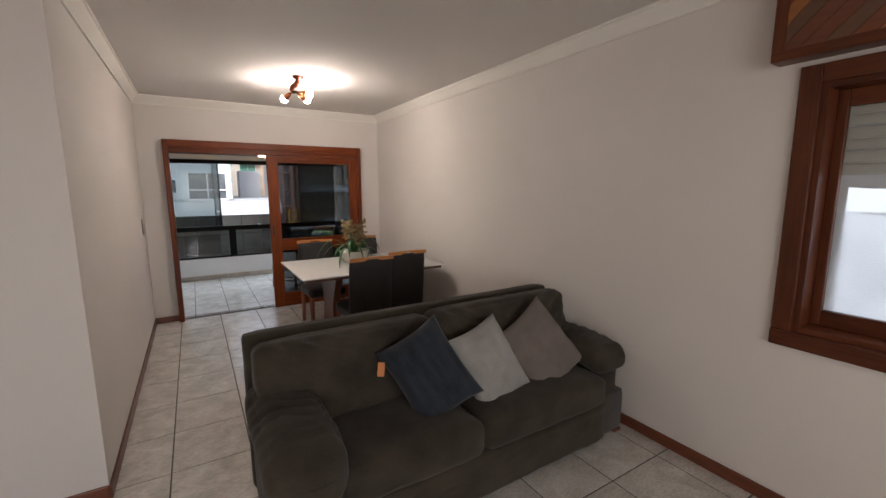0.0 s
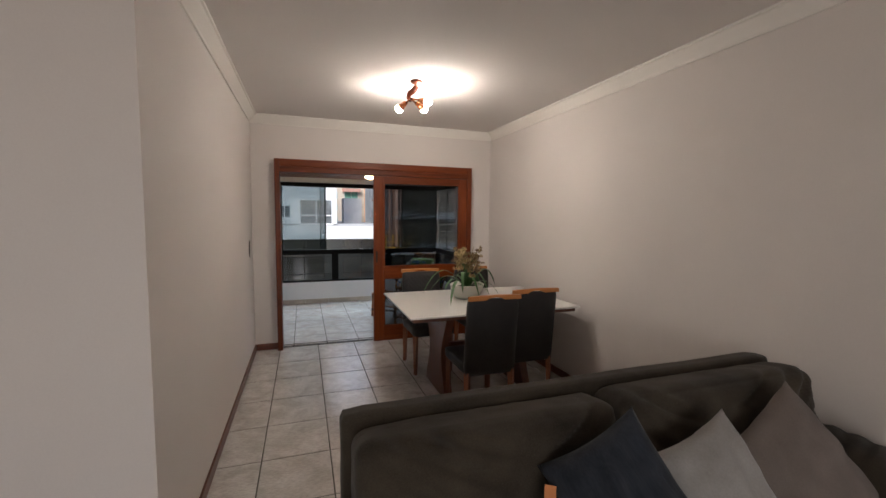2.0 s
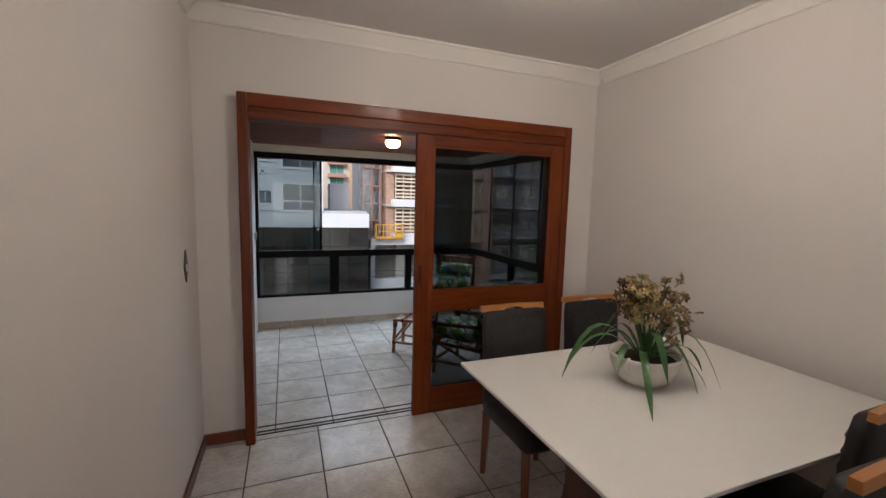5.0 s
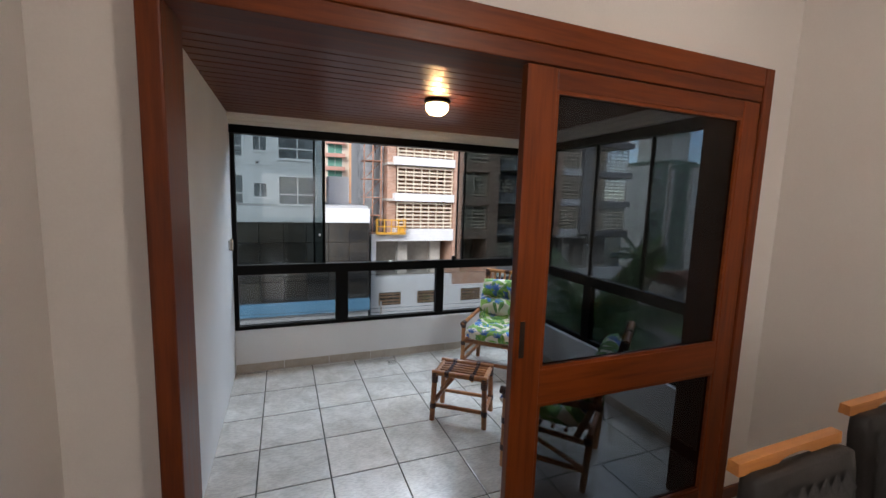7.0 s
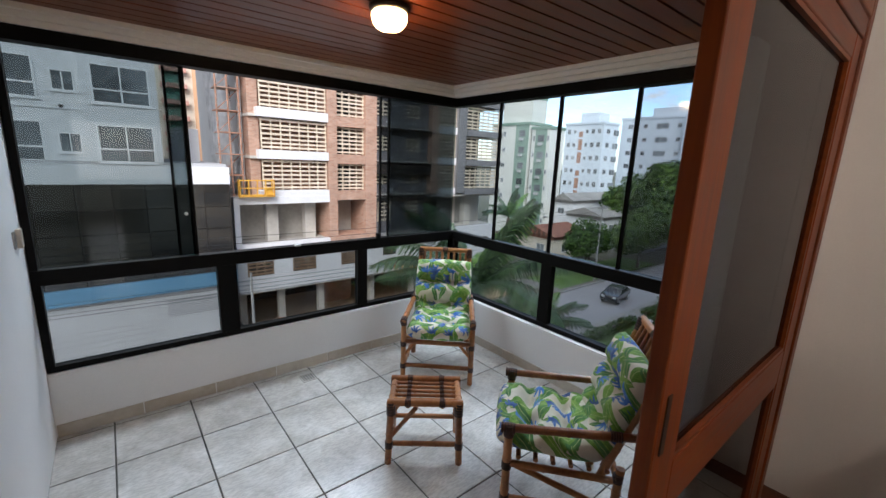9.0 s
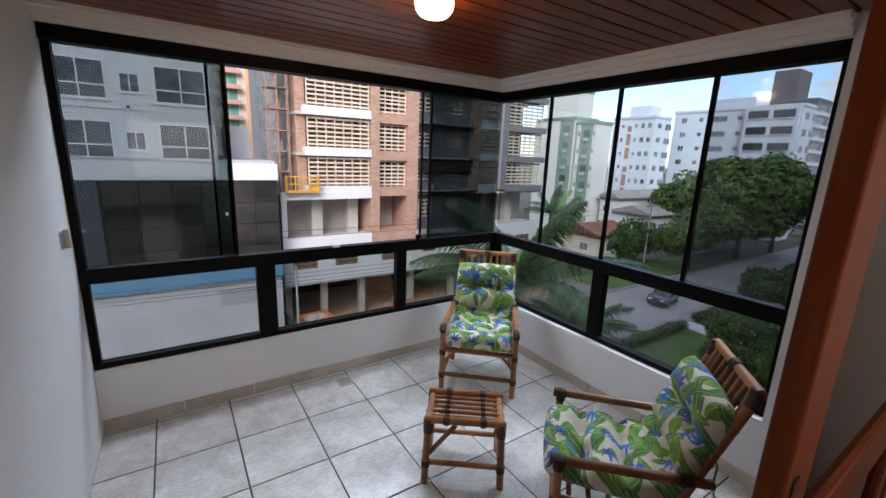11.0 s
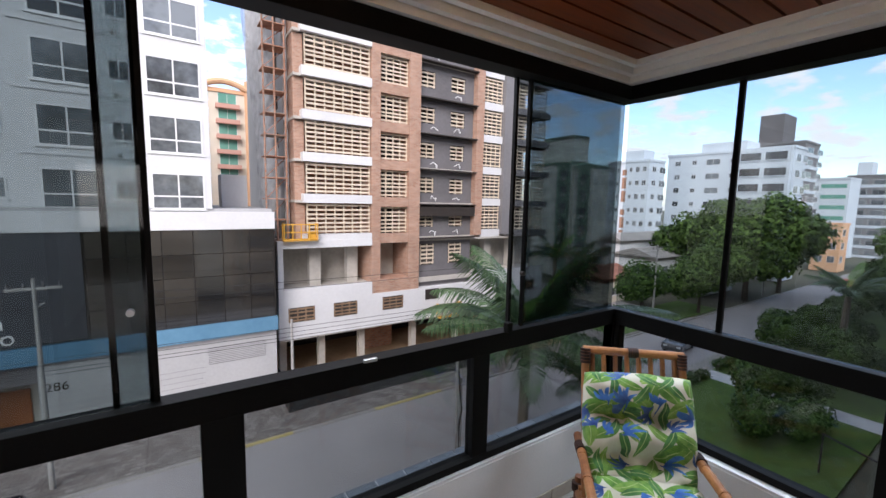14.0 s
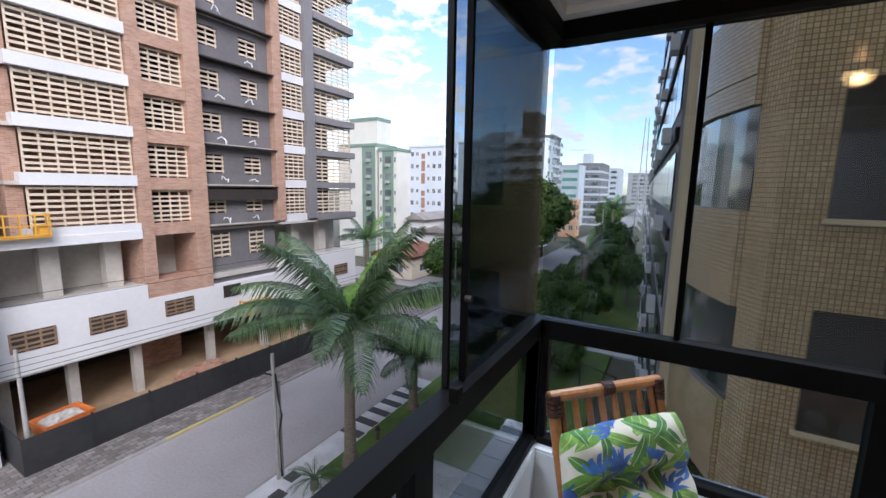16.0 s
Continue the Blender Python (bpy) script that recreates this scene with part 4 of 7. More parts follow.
def dome_lamp():
    l = thing("balcony_lamp", "small bronze flush lamp with a glowing glass dome", "lamp", (1.79, 7.81, BZ - 0.012))
    part("rim", lathe(bmesh.new(), ((0.001, -0.001), (0.082, -0.001), (0.085, -0.01), (0.082, -0.022), (0.074, -0.026), (0.001, -0.026)), 32), M_IRON, l, smooth=True)
    part("dome", lathe(bmesh.new(), ((0.001, -0.096), (0.03, -0.094), (0.052, -0.084), (0.066, -0.066), (0.071, -0.046), (0.069, -0.026), (0.001, -0.026)), 32), M_DOME, l, "glowing ribbed glass dome", smooth=True)
    for k in range(16):
        a = 2 * math.pi * k / 16
        part("rib", tube(bmesh.new(), [(r * math.cos(a), r * math.sin(a), z) for r, z in ((0.071, -0.03), (0.0735, -0.046), (0.068, -0.067), (0.053, -0.086), (0.03, -0.0955))], 0.0028, 5), M_DOME, l)
    b = bmesh.new()
    bmesh.ops.create_uvsphere(b, u_segments=16, v_segments=10, radius=0.027, matrix=Matrix.Translation((0, 0, -0.056)))
    part("bulb", b, M_CORE, l, "glowing bulb inside the dome", smooth=True)


dome_lamp()


# ---------------------------------------------------------------- sofa
def creased(bm, m, lines, depth, width):
    """Presses soft folds into a stuffed block. lines: pairs of (x, z) in the block's own plane, on its front."""
    inv = m.inverted()
    for v in bm.verts:
        q = inv @ v.co
        if q.y > 0.02:
            continue
        push = 0.0
        for (ax, az), (bx, bz) in lines:
            dx, dz = bx - ax, bz - az
            t = max(0.0, min(1.0, ((q.x - ax) * dx + (q.z - az) * dz) / (dx * dx + dz * dz)))
            bow = 0.012 * math.sin(math.pi * t)
            d2 = (q.x - ax - dx * t) ** 2 + (q.z - az - dz * t + bow) ** 2
            fade = math.sin(math.pi * (0.12 + 0.80 * t))
            push += depth * fade * (math.exp(-d2 / width ** 2) - 0.55 * math.exp(-((d2 ** 0.5 - 2.0 * width) / width) ** 2))
        v.co = m @ (q + Vector((0, push, -0.3 * push)))
    return bm


def sofa():
    s = thing("sofa", "worn dark brown-grey suede two-seat sofa with padded arms", "sofa", (0, 0, 0))
    x0, x1, yf, yb = 0.935, 3.165, 2.19, 2.985
    part("frame", soft_box(bmesh.new(), Matrix.Translation(((x0 + x1) / 2, (yf + yb) / 2 + 0.02, 0.155)), ((x1 - x0) / 2 - 0.02, (yb - yf) / 2 - 0.03, 0.15), 0.03, 6, wrinkle=0.003), M_SOFA, s, smooth=True)
    back = Matrix.Translation((2.0, 2.925, 0.462)) @ Matrix.Rotation(radians(-3), 4, "X")
    part("back_frame", soft_box(bmesh.new(), back, (1.065, 0.055, 0.425), 0.036, 24, wrinkle=0.003, scale=4.0), M_SOFA, s, smooth=True)
    mid = 1.955
    for a, b, sd in ((1.215, mid - 0.004, 1.3), (mid + 0.004, 2.89, 5.1)):
        part("seat_cushion", soft_box(bmesh.new(), Matrix.Translation(((a + b) / 2, 2.455, 0.375)), ((b - a) / 2, 0.285, 0.095), 0.055, 20, puff=(0, 0.012, 0.028), wrinkle=0.006, seed=sd, scale=5.0), M_SOFA, s, smooth=True)
    part("front_panel", soft_box(bmesh.new(), Matrix.Translation((2.05, 2.225, 0.17)), (0.84, 0.045, 0.125), 0.03, 20, wrinkle=0.005, seed=4.0), M_SOFA, s, smooth=True)
    for a, b, sd, tall in ((0.962, mid - 0.006, 2.2, 0.0), (mid + 0.006, 3.045, 7.4, 0.016)):
        m = Matrix.Translation(((a + b) / 2, 2.765, 0.612 + tall)) @ Matrix.Rotation(radians(-11), 4, "X")
        h = (b - a) / 2
        cu = soft_box(bmesh.new(), m, (h, 0.115, 0.255), 0.06, 38, puff=(0, 0.045, 0.006), wrinkle=0.007, seed=sd, scale=4.5)
        f = -1 if a < 1.5 else 1
        lines = [((f * (h - 0.03), 0.24), (f * (h - 0.30), 0.02)), ((f * (h - 0.13), 0.25), (f * (h - 0.47), 0.07)), ((f * (h - 0.26), 0.25), (f * (h - 0.56), 0.15)),
                 ((-f * (h - 0.02), 0.20), (-f * (h - 0.22), 0.0)), ((f * (h - 0.02), 0.10), (f * (h - 0.16), -0.12)), ((-f * (h - 0.10), 0.25), (-f * (h - 0.34), 0.13)),
                 ((f * (h - 0.10), -0.20), (f * (h - 0.50), -0.13))]
        part("back_cushion", creased(cu, m, lines, 0.022, 0.016), M_SOFA, s, smooth=True)
    for a, b, sd, top, yc, hy in ((0.935, 1.225, 3.0, 0.555, 2.515, 0.385), (2.865, 3.125, 9.0, 0.545, 2.56, 0.345)):
        c = (a + b) / 2
        arm = part("arm", soft_box(bmesh.new(), Matrix.Translation((c, yc + 0.035, 0.25)), ((b - a) / 2 - 0.01, hy - 0.02, 0.24), 0.045, 10, wrinkle=0.005, seed=sd), M_SOFA, s, smooth=True)
        pad = bmesh.new()
        soft_box(pad, Matrix.Identity(4), ((b - a) / 2 + 0.012, hy, 0.082), 0.078, 40, puff=(0.012, 0.015, 0.030), wrinkle=0.006, seed=sd + 4, scale=5.0)
        for v in pad.verts:
            # the pad rolls down over the front of the arm, gathered in cross folds
            u = max(0.0, (-v.co.y - hy + 0.245) / 0.245)
            v.co.z += (-0.060 * u ** 2 - (0.06 * u if v.co.z < 0 else 0.0)) * (1.0 if a < 2 else 0.2)
            along = v.co.y + 0.55 * v.co.x * (1 if a < 2 else -1) * max(0.0, 0.4 + v.co.y)
            if v.co.z > -0.05:
                v.co.z += 0.0075 * math.sin(along * 80 + 2.5 * noise.noise(Vector((v.co.x * 9, v.co.y * 9, sd)))) * (0.35 + 0.65 * max(0.0, noise.noise(Vector((v.co.x * 7 + sd, v.co.y * 7, 3.0))) + 0.5))
            v.co += Vector((c, yc, top + (0.012 if v.co.y > 0.2 else 0.0)))
        part("arm_pad", pad, M_SOFA, arm, smooth=True)
    for x in (1.0, 3.1):
        for y in (yf + 0.08, yb - 0.08):
            part("foot", boxed(x - 0.03, x + 0.03, y - 0.03, y + 0.03, 0.0, 0.02), M_DARKW, s)


sofa()


def throw_pillow(label, at, rx, ry, rz, w, h, t, material, seed, name="throw_pillow", wrinkle=0.012):
    p = thing(name, label, "pillow", (0, 0, 0))
    p.matrix_world = pose(*at, rx, ry, rz)
    part("cover", pillow(bmesh.new(), w, h, t, 26, seed, 0.09, wrinkle), material, p, smooth=True)
    return p


# lean angles: each stands on a corner or an edge against the back
p1 = throw_pillow("dark navy ribbed throw pillow with an orange tag on the sofa", (1.785, 2.475, 0.655), -28, -27, -8, 0.38, 0.49, 0.09, M_NAVY, 1.0)
tag_bm = boxed(-0.018, 0.018, -0.0015, 0.0015, -0.07, 0.0)
bmesh.ops.transform(tag_bm, matrix=Matrix.Translation((-0.185, -0.035, 0.185)) @ Matrix.Rotation(radians(36), 4, "Y"), verts=tag_bm.verts[:])
tag = part("tag", tag_bm, M_TAG, p1, "orange card tag")
throw_pillow("light grey velvet throw pillow with a piped edge, on the sofa", (2.155, 2.445, 0.632), -28, -17, 2, 0.37, 0.46, 0.075, M_GREYP, 4.0)
throw_pillow("taupe linen throw pillow standing on its corner, on the sofa", (2.565, 2.455, 0.622), -28, -27, 6, 0.46, 0.51, 0.085, M_TAUPE, 8.0)


# ---------------------------------------------------------------- dining set
def dining_table():
    t = thing("dining_table", "dining table with a white glass top on curved dark wooden legs", "table")
    x0, x1, y0, y1 = 1.575, 3.10, 4.45, 5.52
    part("tabletop", boxed(x0, x1, y0, y1, 0.788, 0.803, bevel=0.003), M_TOP, t)
    part("under_panel", boxed(x0 + 0.03, x1 - 0.03, y0 + 0.03, y1 - 0.03, 0.755, 0.788, bevel=0.003), M_DARKW, t, "dark wooden panel under the glass")
    for x in (1.98, 2.74):
        b = bmesh.new()
        prof = []
        for k in range(13):
            z = 0.002 + 0.753 * k / 12
            u = k / 12
            half = 0.30 - 0.13 * math.sin(math.pi * u) ** 1.5 + 0.05 * (u - 0.5)
            prof.append((half, z))
        rings = [[b.verts.new((x + sx * 0.035, 4.985 + sy * hf, z)) for sx, sy in ((-1, -1), (1, -1), (1, 1), (-1, 1))] for hf, z in prof]
        for p, q in zip(rings, rings[1:]):
            for k in range(4):
                b.faces.new((p[k], p[(k + 1) % 4], q[(k + 1) % 4], q[k]))
        b.faces.new(list(reversed(rings[0])))
        b.faces.new(rings[-1])
        part("leg", b, M_DARKW, t, "curved slab leg")
    part("stretcher", boxed(2.015, 2.705, 4.96, 5.01, 0.30, 0.42, bevel=0.004), M_DARKW, t)


dining_table()


def dining_chair():
    """Chair facing +y, its back at y = 0."""
    c = thing("dining_chair", "dark leatherette dining chair with a honey wooden top rail", "chair", (0, 0, 0), group="chairs round the table")
    w = 0.21
    part("seat", soft_box(bmesh.new(), Matrix.Translation((0, 0.27, 0.43)), (w + 0.005, 0.235, 0.05), 0.035, 8, puff=(0, 0, 0.015), wrinkle=0.003), M_LEATHER, c, smooth=True)
    lean = Matrix.Translation((0, 0.035, 0.67)) @ Matrix.Rotation(radians(5), 4, "X")
    back = part("backrest", soft_box(bmesh.new(), lean, (w, 0.03, 0.30), 0.025, 9, puff=(0, 0.006, 0), wrinkle=0.002), M_LEATHER, c, smooth=True)
    # quilted front panel of small lozenges
    b = bmesh.new()
    nx, nz = 7, 9
    for i in range(nx):
        for j in range(nz):
            for off in (0, 0.5):
                u = (i + off + 0.5) / (nx + 0.5) * 2 - 1
                v = (j + off + 0.5) / (nz + 0.5) * 2 - 1
                cx, cz = u * (w - 0.03), v * 0.265
                dx, dz = (w - 0.03) / (nx + 0.5) * 0.99, 0.265 / (nz + 0.5) * 0.99
                top = b.verts.new(lean @ Vector((cx, 0.0368, cz)))
                rim = [b.verts.new(lean @ Vector((cx + ex * dx, 0.0352, cz + ez * dz))) for ex, ez in ((1, 0), (0, 1), (-1, 0), (0, -1))]
                for k in range(4):
                    b.faces.new((top, rim[(k + 1) % 4], rim[k]))
    bmesh.ops.recalc_face_normals(b, faces=b.faces[:])
    bmesh.ops.remove_doubles(b, verts=b.verts[:], dist=0.0025)
    part("quilting", b, M_QUILT, back, "grey quilted lozenge upholstery")
    # top rail with a shallow grip cut under its middle
    b = bmesh.new()
    n = 16
    rows = []
    for k in range(n + 1):
        u = 2 * k / n - 1
        cut = 0.026 * max(0.0, 1 - (u / 0.34) ** 2) ** 0.5 if abs(u) < 0.34 else 0.0
        x = u * (w + 0.001)
        y = -0.024 + 0.004 * (1 - u * u)
        rows.append([b.verts.new((x, y + dy, z)) for dy, z in ((-0.009, 0.962 + cut * 0.8), (0.020, 0.962 + cut * 0.8), (0.018, 0.998 - 0.005 * u * u), (-0.007, 0.998 - 0.005 * u * u))])
    for p, q in zip(rows, rows[1:]):
        for k in range(4):
            b.faces.new((p[k], p[(k + 1) % 4], q[(k + 1) % 4], q[k]))
    b.faces.new(list(reversed(rows[0])))
    b.faces.new(rows[-1])
    bmesh.ops.recalc_face_normals(b, faces=b.faces[:])
    part("top_rail", b, M_HONEY, c, "honey-coloured wooden top rail")
    for x in (-w + 0.025, w - 0.025):
        for y0, y1 in ((0.03, 0.055), (0.47, 0.46)):
            b = bmesh.new()
            rod(b, (x, y0, 0.0), (x, y1, 0.40), 0.019, 0.028, n=4)
            part("leg", b, M_CHLEG, c, "reddish tapered wooden leg")
    return c


ch = dining_chair()
ch.matrix_world = pose(2.155, 4.225, 0)
copy_thing(ch, pose(2.60, 4.385, 0, 0, 0, 1.5))
copy_thing(ch, pose(2.035, 5.80, 0, 0, 0, 180.5))
copy_thing(ch, pose(2.66, 5.875, 0, 0, 0, 180))


def potted_plant():
    at = Vector((2.29, 5.085, 0.804))
    p = thing("flower_bowl", "white glazed oval bowl on the dining table", "pot", at, 20)
    part("bowl", lathe(bmesh.new(), ((0.001, 0.0), (0.095, 0.0), (0.115, 0.006), (0.142, 0.035), (0.160, 0.075), (0.168, 0.115), (0.176, 0.128), (0.168, 0.133), (0.154, 0.118), (0.145, 0.095), (0.001, 0.095)), 40, squash=0.86), M_POT, p, smooth=True)
    for s in (1, -1):
        part("handle", tube(bmesh.new(), [(s * (0.164 + 0.03 * math.sin(math.pi * k / 8)), 0, 0.07 + 0.065 * k / 8) for k in range(9)], 0.007, 8), M_POT, p, smooth=True)
    part("soil", lathe(bmesh.new(), ((0.001, 0.094), (0.146, 0.096), (0.10, 0.106), (0.04, 0.112), (0.001, 0.114)), 30, squash=0.86), M_SOIL, p)
    q = thing("orchid_plant", "orchid with arching green strap leaves and brown-yellow flowers", "plant", at + Vector((0, 0, 0.108)), 0)
    rnd = random.Random(11)
    for k in range(15):
        a = 2 * math.pi * k / 15 + rnd.uniform(-0.25, 0.25)
        ln = rnd.uniform(0.20, 0.40)
        rise = rnd.uniform(0.05, 0.19)
        drop = rnd.uniform(0.04, 0.16)
        pts = []
        for j in range(9):
            u = j / 8
            r = 0.03 + ln * u
            pts.append((r * math.cos(a + 0.25 * u), r * math.sin(a + 0.25 * u), rise * math.sin(math.pi * min(1, u * 0.85)) - drop * u ** 2.2))
        w0 = rnd.uniform(0.007, 0.0115)
        part("leaf", ribbon(bmesh.new(), pts, [w0 * (0.6 + 0.9 * math.sin(math.pi * (0.15 + 0.8 * j / 8))) if j < 8 else 0.001 for j in range(9)]), M_LEAF, q, smooth=True)
    for k in range(12):
        a = 2 * math.pi * k / 12 + rnd.uniform(-0.3, 0.3)
        lean = rnd.uniform(0.04, 0.13)
        ht = rnd.uniform(0.22, 0.33)
        pts = [(lean * (j / 6) ** 1.4 * math.cos(a), lean * (j / 6) ** 1.4 * math.sin(a), ht * j / 6) for j in range(7)]
        stem = part("flower_stem", tube(bmesh.new(), pts, 0.003, 6), M_LEAF, q)
        b = bmesh.new()
        for f in range(22):
            c = Vector(pts[-1]) + Vector((rnd.uniform(-0.055, 0.055), rnd.uniform(-0.055, 0.055), rnd.uniform(-0.11, 0.045)))
            ax = Vector((rnd.uniform(-1, 1), rnd.uniform(-1, 1), rnd.uniform(-0.2, 1))).normalized()
            s1 = ax.orthogonal().normalized()
            s2 = ax.cross(s1)
            for t in range(5):
                ang = 2 * math.pi * t / 5
                d = (s1 * math.cos(ang) + s2 * math.sin(ang))
                e = (s1 * math.cos(ang + 1.57) + s2 * math.sin(ang + 1.57)) * 0.0075
                tip = c + d * rnd.uniform(0.018, 0.031) + ax * rnd.uniform(-0.004, 0.008)
                m2 = c + d * 0.012 + ax * 0.005
                b.faces.new([b.verts.new(v) for v in (c, m2 + e, tip, m2 - e)])
        tagged(part("flower_cluster", b, M_FLOW, stem), "clustered brown and yellow petals", kind="stuff")


potted_plant()


def switch_plate():
    s = thing("light_switch", "ornate dark bronze switch plate on the wall", "switch", (XL, 6.262, 1.207))
    b = bmesh.new()
    n = 28
    front, back2 = [], []
    for k in range(n):
        a = 2 * math.pi * k / n
        r = 1.0 + 0.12 * math.cos(4 * a) + 0.05 * math.cos(8 * a)
        y, z = 0.036 * r * math.cos(a), 0.078 * r * math.sin(a)
        front.append(b.verts.new((0.006, y * 0.94, z * 0.96)))
        back2.append(b.verts.new((0.0005, y, z)))
    b.faces.new(front)
    b.faces.new(list(reversed(back2)))
    for k in range(n):
        b.faces.new((back2[k], back2[(k + 1) % n], front[(k + 1) % n], front[k]))
    bmesh.ops.recalc_face_normals(b, faces=b.faces[:])
    part("plate", b, M_IRON, s)
    part("toggle", boxed(0.006, 0.013, -0.011, 0.011, -0.026, 0.012, bevel=0.002), M_POT, s, "pale toggle")


switch_plate()

# small wooden catch and socket on the balcony side wall
wc = thing("wall_catch", "small worn wooden catch on the balcony wall", "catch")
part("block", boxed(BX0, BX0 + 0.022, 8.93, 8.965, 1.11, 1.20, bevel=0.003), M_SKIRT, wc)
ws = thing("wall_switch", "small grey switch on the balcony wall", "switch")
part("plate", boxed(BX0, BX0 + 0.008, 8.85, 8.89, 1.12, 1.20, bevel=0.002), M_STEEL, ws)


# ---------------------------------------------------------------- bamboo furniture
def cane(name, a, b, r, parent, knots=2):
    """A bamboo cane with raised joints."""
    a, b = Vector(a), Vector(b)
    bmm = rodded(a, b, r, n=12)
    way = (b - a).normalized()
    for k in range(1, knots + 1):
        c = a + (b - a) * (k / (knots + 1))
        rod(bmm, c - way * 0.004, c + way * 0.004, r * 1.13, n=12)
    return part(name, bmm, M_BAMB, parent, smooth=False)


def binding(at, way, r, parent, length=0.045):
    at, way = Vector(at), Vector(way).normalized()
    bmm = bmesh.new()
    n = 5
    for k in range(n):
        c = at + way * length * (k / (n - 1) - 0.5)
        rod(bmm, c - way * length / n * 0.48, c + way * length / n * 0.48, r, n=12)
    return part("binding", bmm, M_BIND, parent, "dark wound cane binding")


def bamboo_chair(label):
    """Chair facing -y; front legs at y = 0, back to +y."""
    c = thing("bamboo_armchair", label, "chair", group="bamboo balcony chairs")
    w, d, r = 0.247, 0.50, 0.0185
    for s in (-1, 1):
        leg = cane("leg", (s * w, 0, 0), (s * w, 0, 0.485), r, c, 2)
        binding((s * w, 0, 0.46), (0, 0, 1), r * 1.22, leg)
        binding((s * w, 0, 0.29), (0, 0, 1), r * 1.2, leg, 0.03)
        binding((s * w, 0, 0.12), (0, 0, 1), r * 1.2, leg, 0.03)
        rear = cane("leg", (s * w * 0.94, d - 0.04, 0), (s * w * 0.9, d - 0.02, 0.34), r, c, 2)
        binding((s * w * 0.94, d - 0.03, 0.30), (0, 0, 1), r * 1.2, rear, 0.03)
        arm = cane("armrest", (s * w, -0.035, 0.47), (s * w * 0.93, d + 0.03, 0.50), r, c, 3)
        binding((s * w * 0.95, d - 0.06, 0.497), (0, 1, 0), r * 1.2, arm, 0.04)
        binding((s * w, -0.005, 0.471), (0, 1, 0), r * 1.25, arm, 0.05)
        post = cane("back_post", (s * w * 0.84, 0.40, 0.27), (s * w * 0.82, d + 0.115, 0.865), r * 0.95, c, 3)
        binding((s * w * 0.82, d + 0.105, 0.845), (0, 0.2, 1), r * 1.25, post, 0.055)
        cane("side_rail", (s * w, 0, 0.30), (s * w * 0.92, d - 0.02, 0.28), r * 0.85, c, 2)
        cane("side_rail", (s * w, 0, 0.12), (s * w * 0.94, d - 0.03, 0.12), r * 0.8, c, 2)
        cane("brace", (s * w, 0.02, 0.30), (s * w * 0.94, d - 0.04, 0.13), r * 0.72, c, 1)
        cane("brace", (s * w, 0.0, 0.20), (s * w * 0.62, 0.01, 0.305), r * 0.62, c, 0)
    cane("front_rail", (-w, 0, 0.31), (w, 0, 0.31), r * 0.9, c, 3)
    cane("front_rail", (-w, 0, 0.125), (w, 0, 0.125), r * 0.85, c, 2)
    cane("rear_rail", (-w * 0.92, d - 0.03, 0.29), (w * 0.92, d - 0.03, 0.29), r * 0.85, c, 2)
    top = cane("top_rail", (-w * 0.86, d + 0.115, 0.868), (w * 0.86, d + 0.115, 0.868), r, c, 0)
    binding((0, d + 0.115, 0.868), (1, 0, 0), r * 1.25, top, 0.035)
    for k in range(8):
        x = -w * 0.70 + k * w * 0.2
        cane("back_slat", (x, 0.415, 0.30), (x, d + 0.112, 0.86), 0.0105, c, 1)
    for k in range(6):
        y = 0.05 + k * 0.075
        cane("seat_slat", (-w * 0.95, y, 0.322), (w * 0.95, y, 0.322), 0.0105, c, 0)

    # tufted cushion in two stuffed halves
    cu = thing("chair_cushion", "tufted cushion printed with green leaves and blue flowers", "cushion", group="printed chair cushions")

    def tufted(m, hx, hy, t, rows, seed):
        b = bmesh.new()
        n, k2 = 34, 30
        tufts = [(u, v) for u in (-0.36, 0.36) for v in rows]
        for side in (1, -1):
            grid = []
            for i in range(n + 1):
                row = []
                for j in range(k2 + 1):
                    u, v = 2 * i / n - 1, 2 * j / k2 - 1
                    edge = ((1 - u ** 6) * (1 - v ** 6)) ** 0.5
                    th = t * edge
                    if side > 0:
                        for a, bb in tufts:
                            dd = ((u - a) * hx) ** 2 + ((v - bb) * hy) ** 2
                            th -= t * 0.72 * math.exp(-dd / 0.0024) * edge
                        th += 0.011 * edge * noise.noise(Vector((u * 4 + seed, v * 4, 1)))
                        for bb in rows:
                            th -= t * 0.62 * math.exp(-((v - bb) * hy) ** 2 / 0.0009) * edge
                    rr = 1 - 0.05 * (u * u) * (v * v) + 0.012 * noise.noise(Vector((u * 3, v * 3, seed)))
                    row.append(b.verts.new(m @ Vector((u * hx * rr, v * hy * rr, side * th))))
                grid.append(row)
            for i in range(n):
                for j in range(k2):
                    f = (grid[i][j], grid[i + 1][j], grid[i + 1][j + 1], grid[i][j + 1])
                    b.faces.new(f if side > 0 else tuple(reversed(f)))
        bmesh.ops.remove_doubles(b, verts=b.verts[:], dist=1e-5)
        return b

    part("seat_pad", tufted(Matrix.Translation((0, 0.18, 0.385)) @ Matrix.Rotation(radians(-3), 4, "X"), 0.232, 0.245, 0.066, (-0.35, 0.35), 2.0), M_PRINT, cu, smooth=True)
    lean = Matrix.Translation((0, 0.467, 0.58)) @ Matrix.Rotation(radians(71), 4, "X")
    part("back_pad", tufted(lean, 0.228, 0.235, 0.064, (-0.45, 0.25), 5.0), M_PRINT, cu, smooth=True)
    tie = bmesh.new()
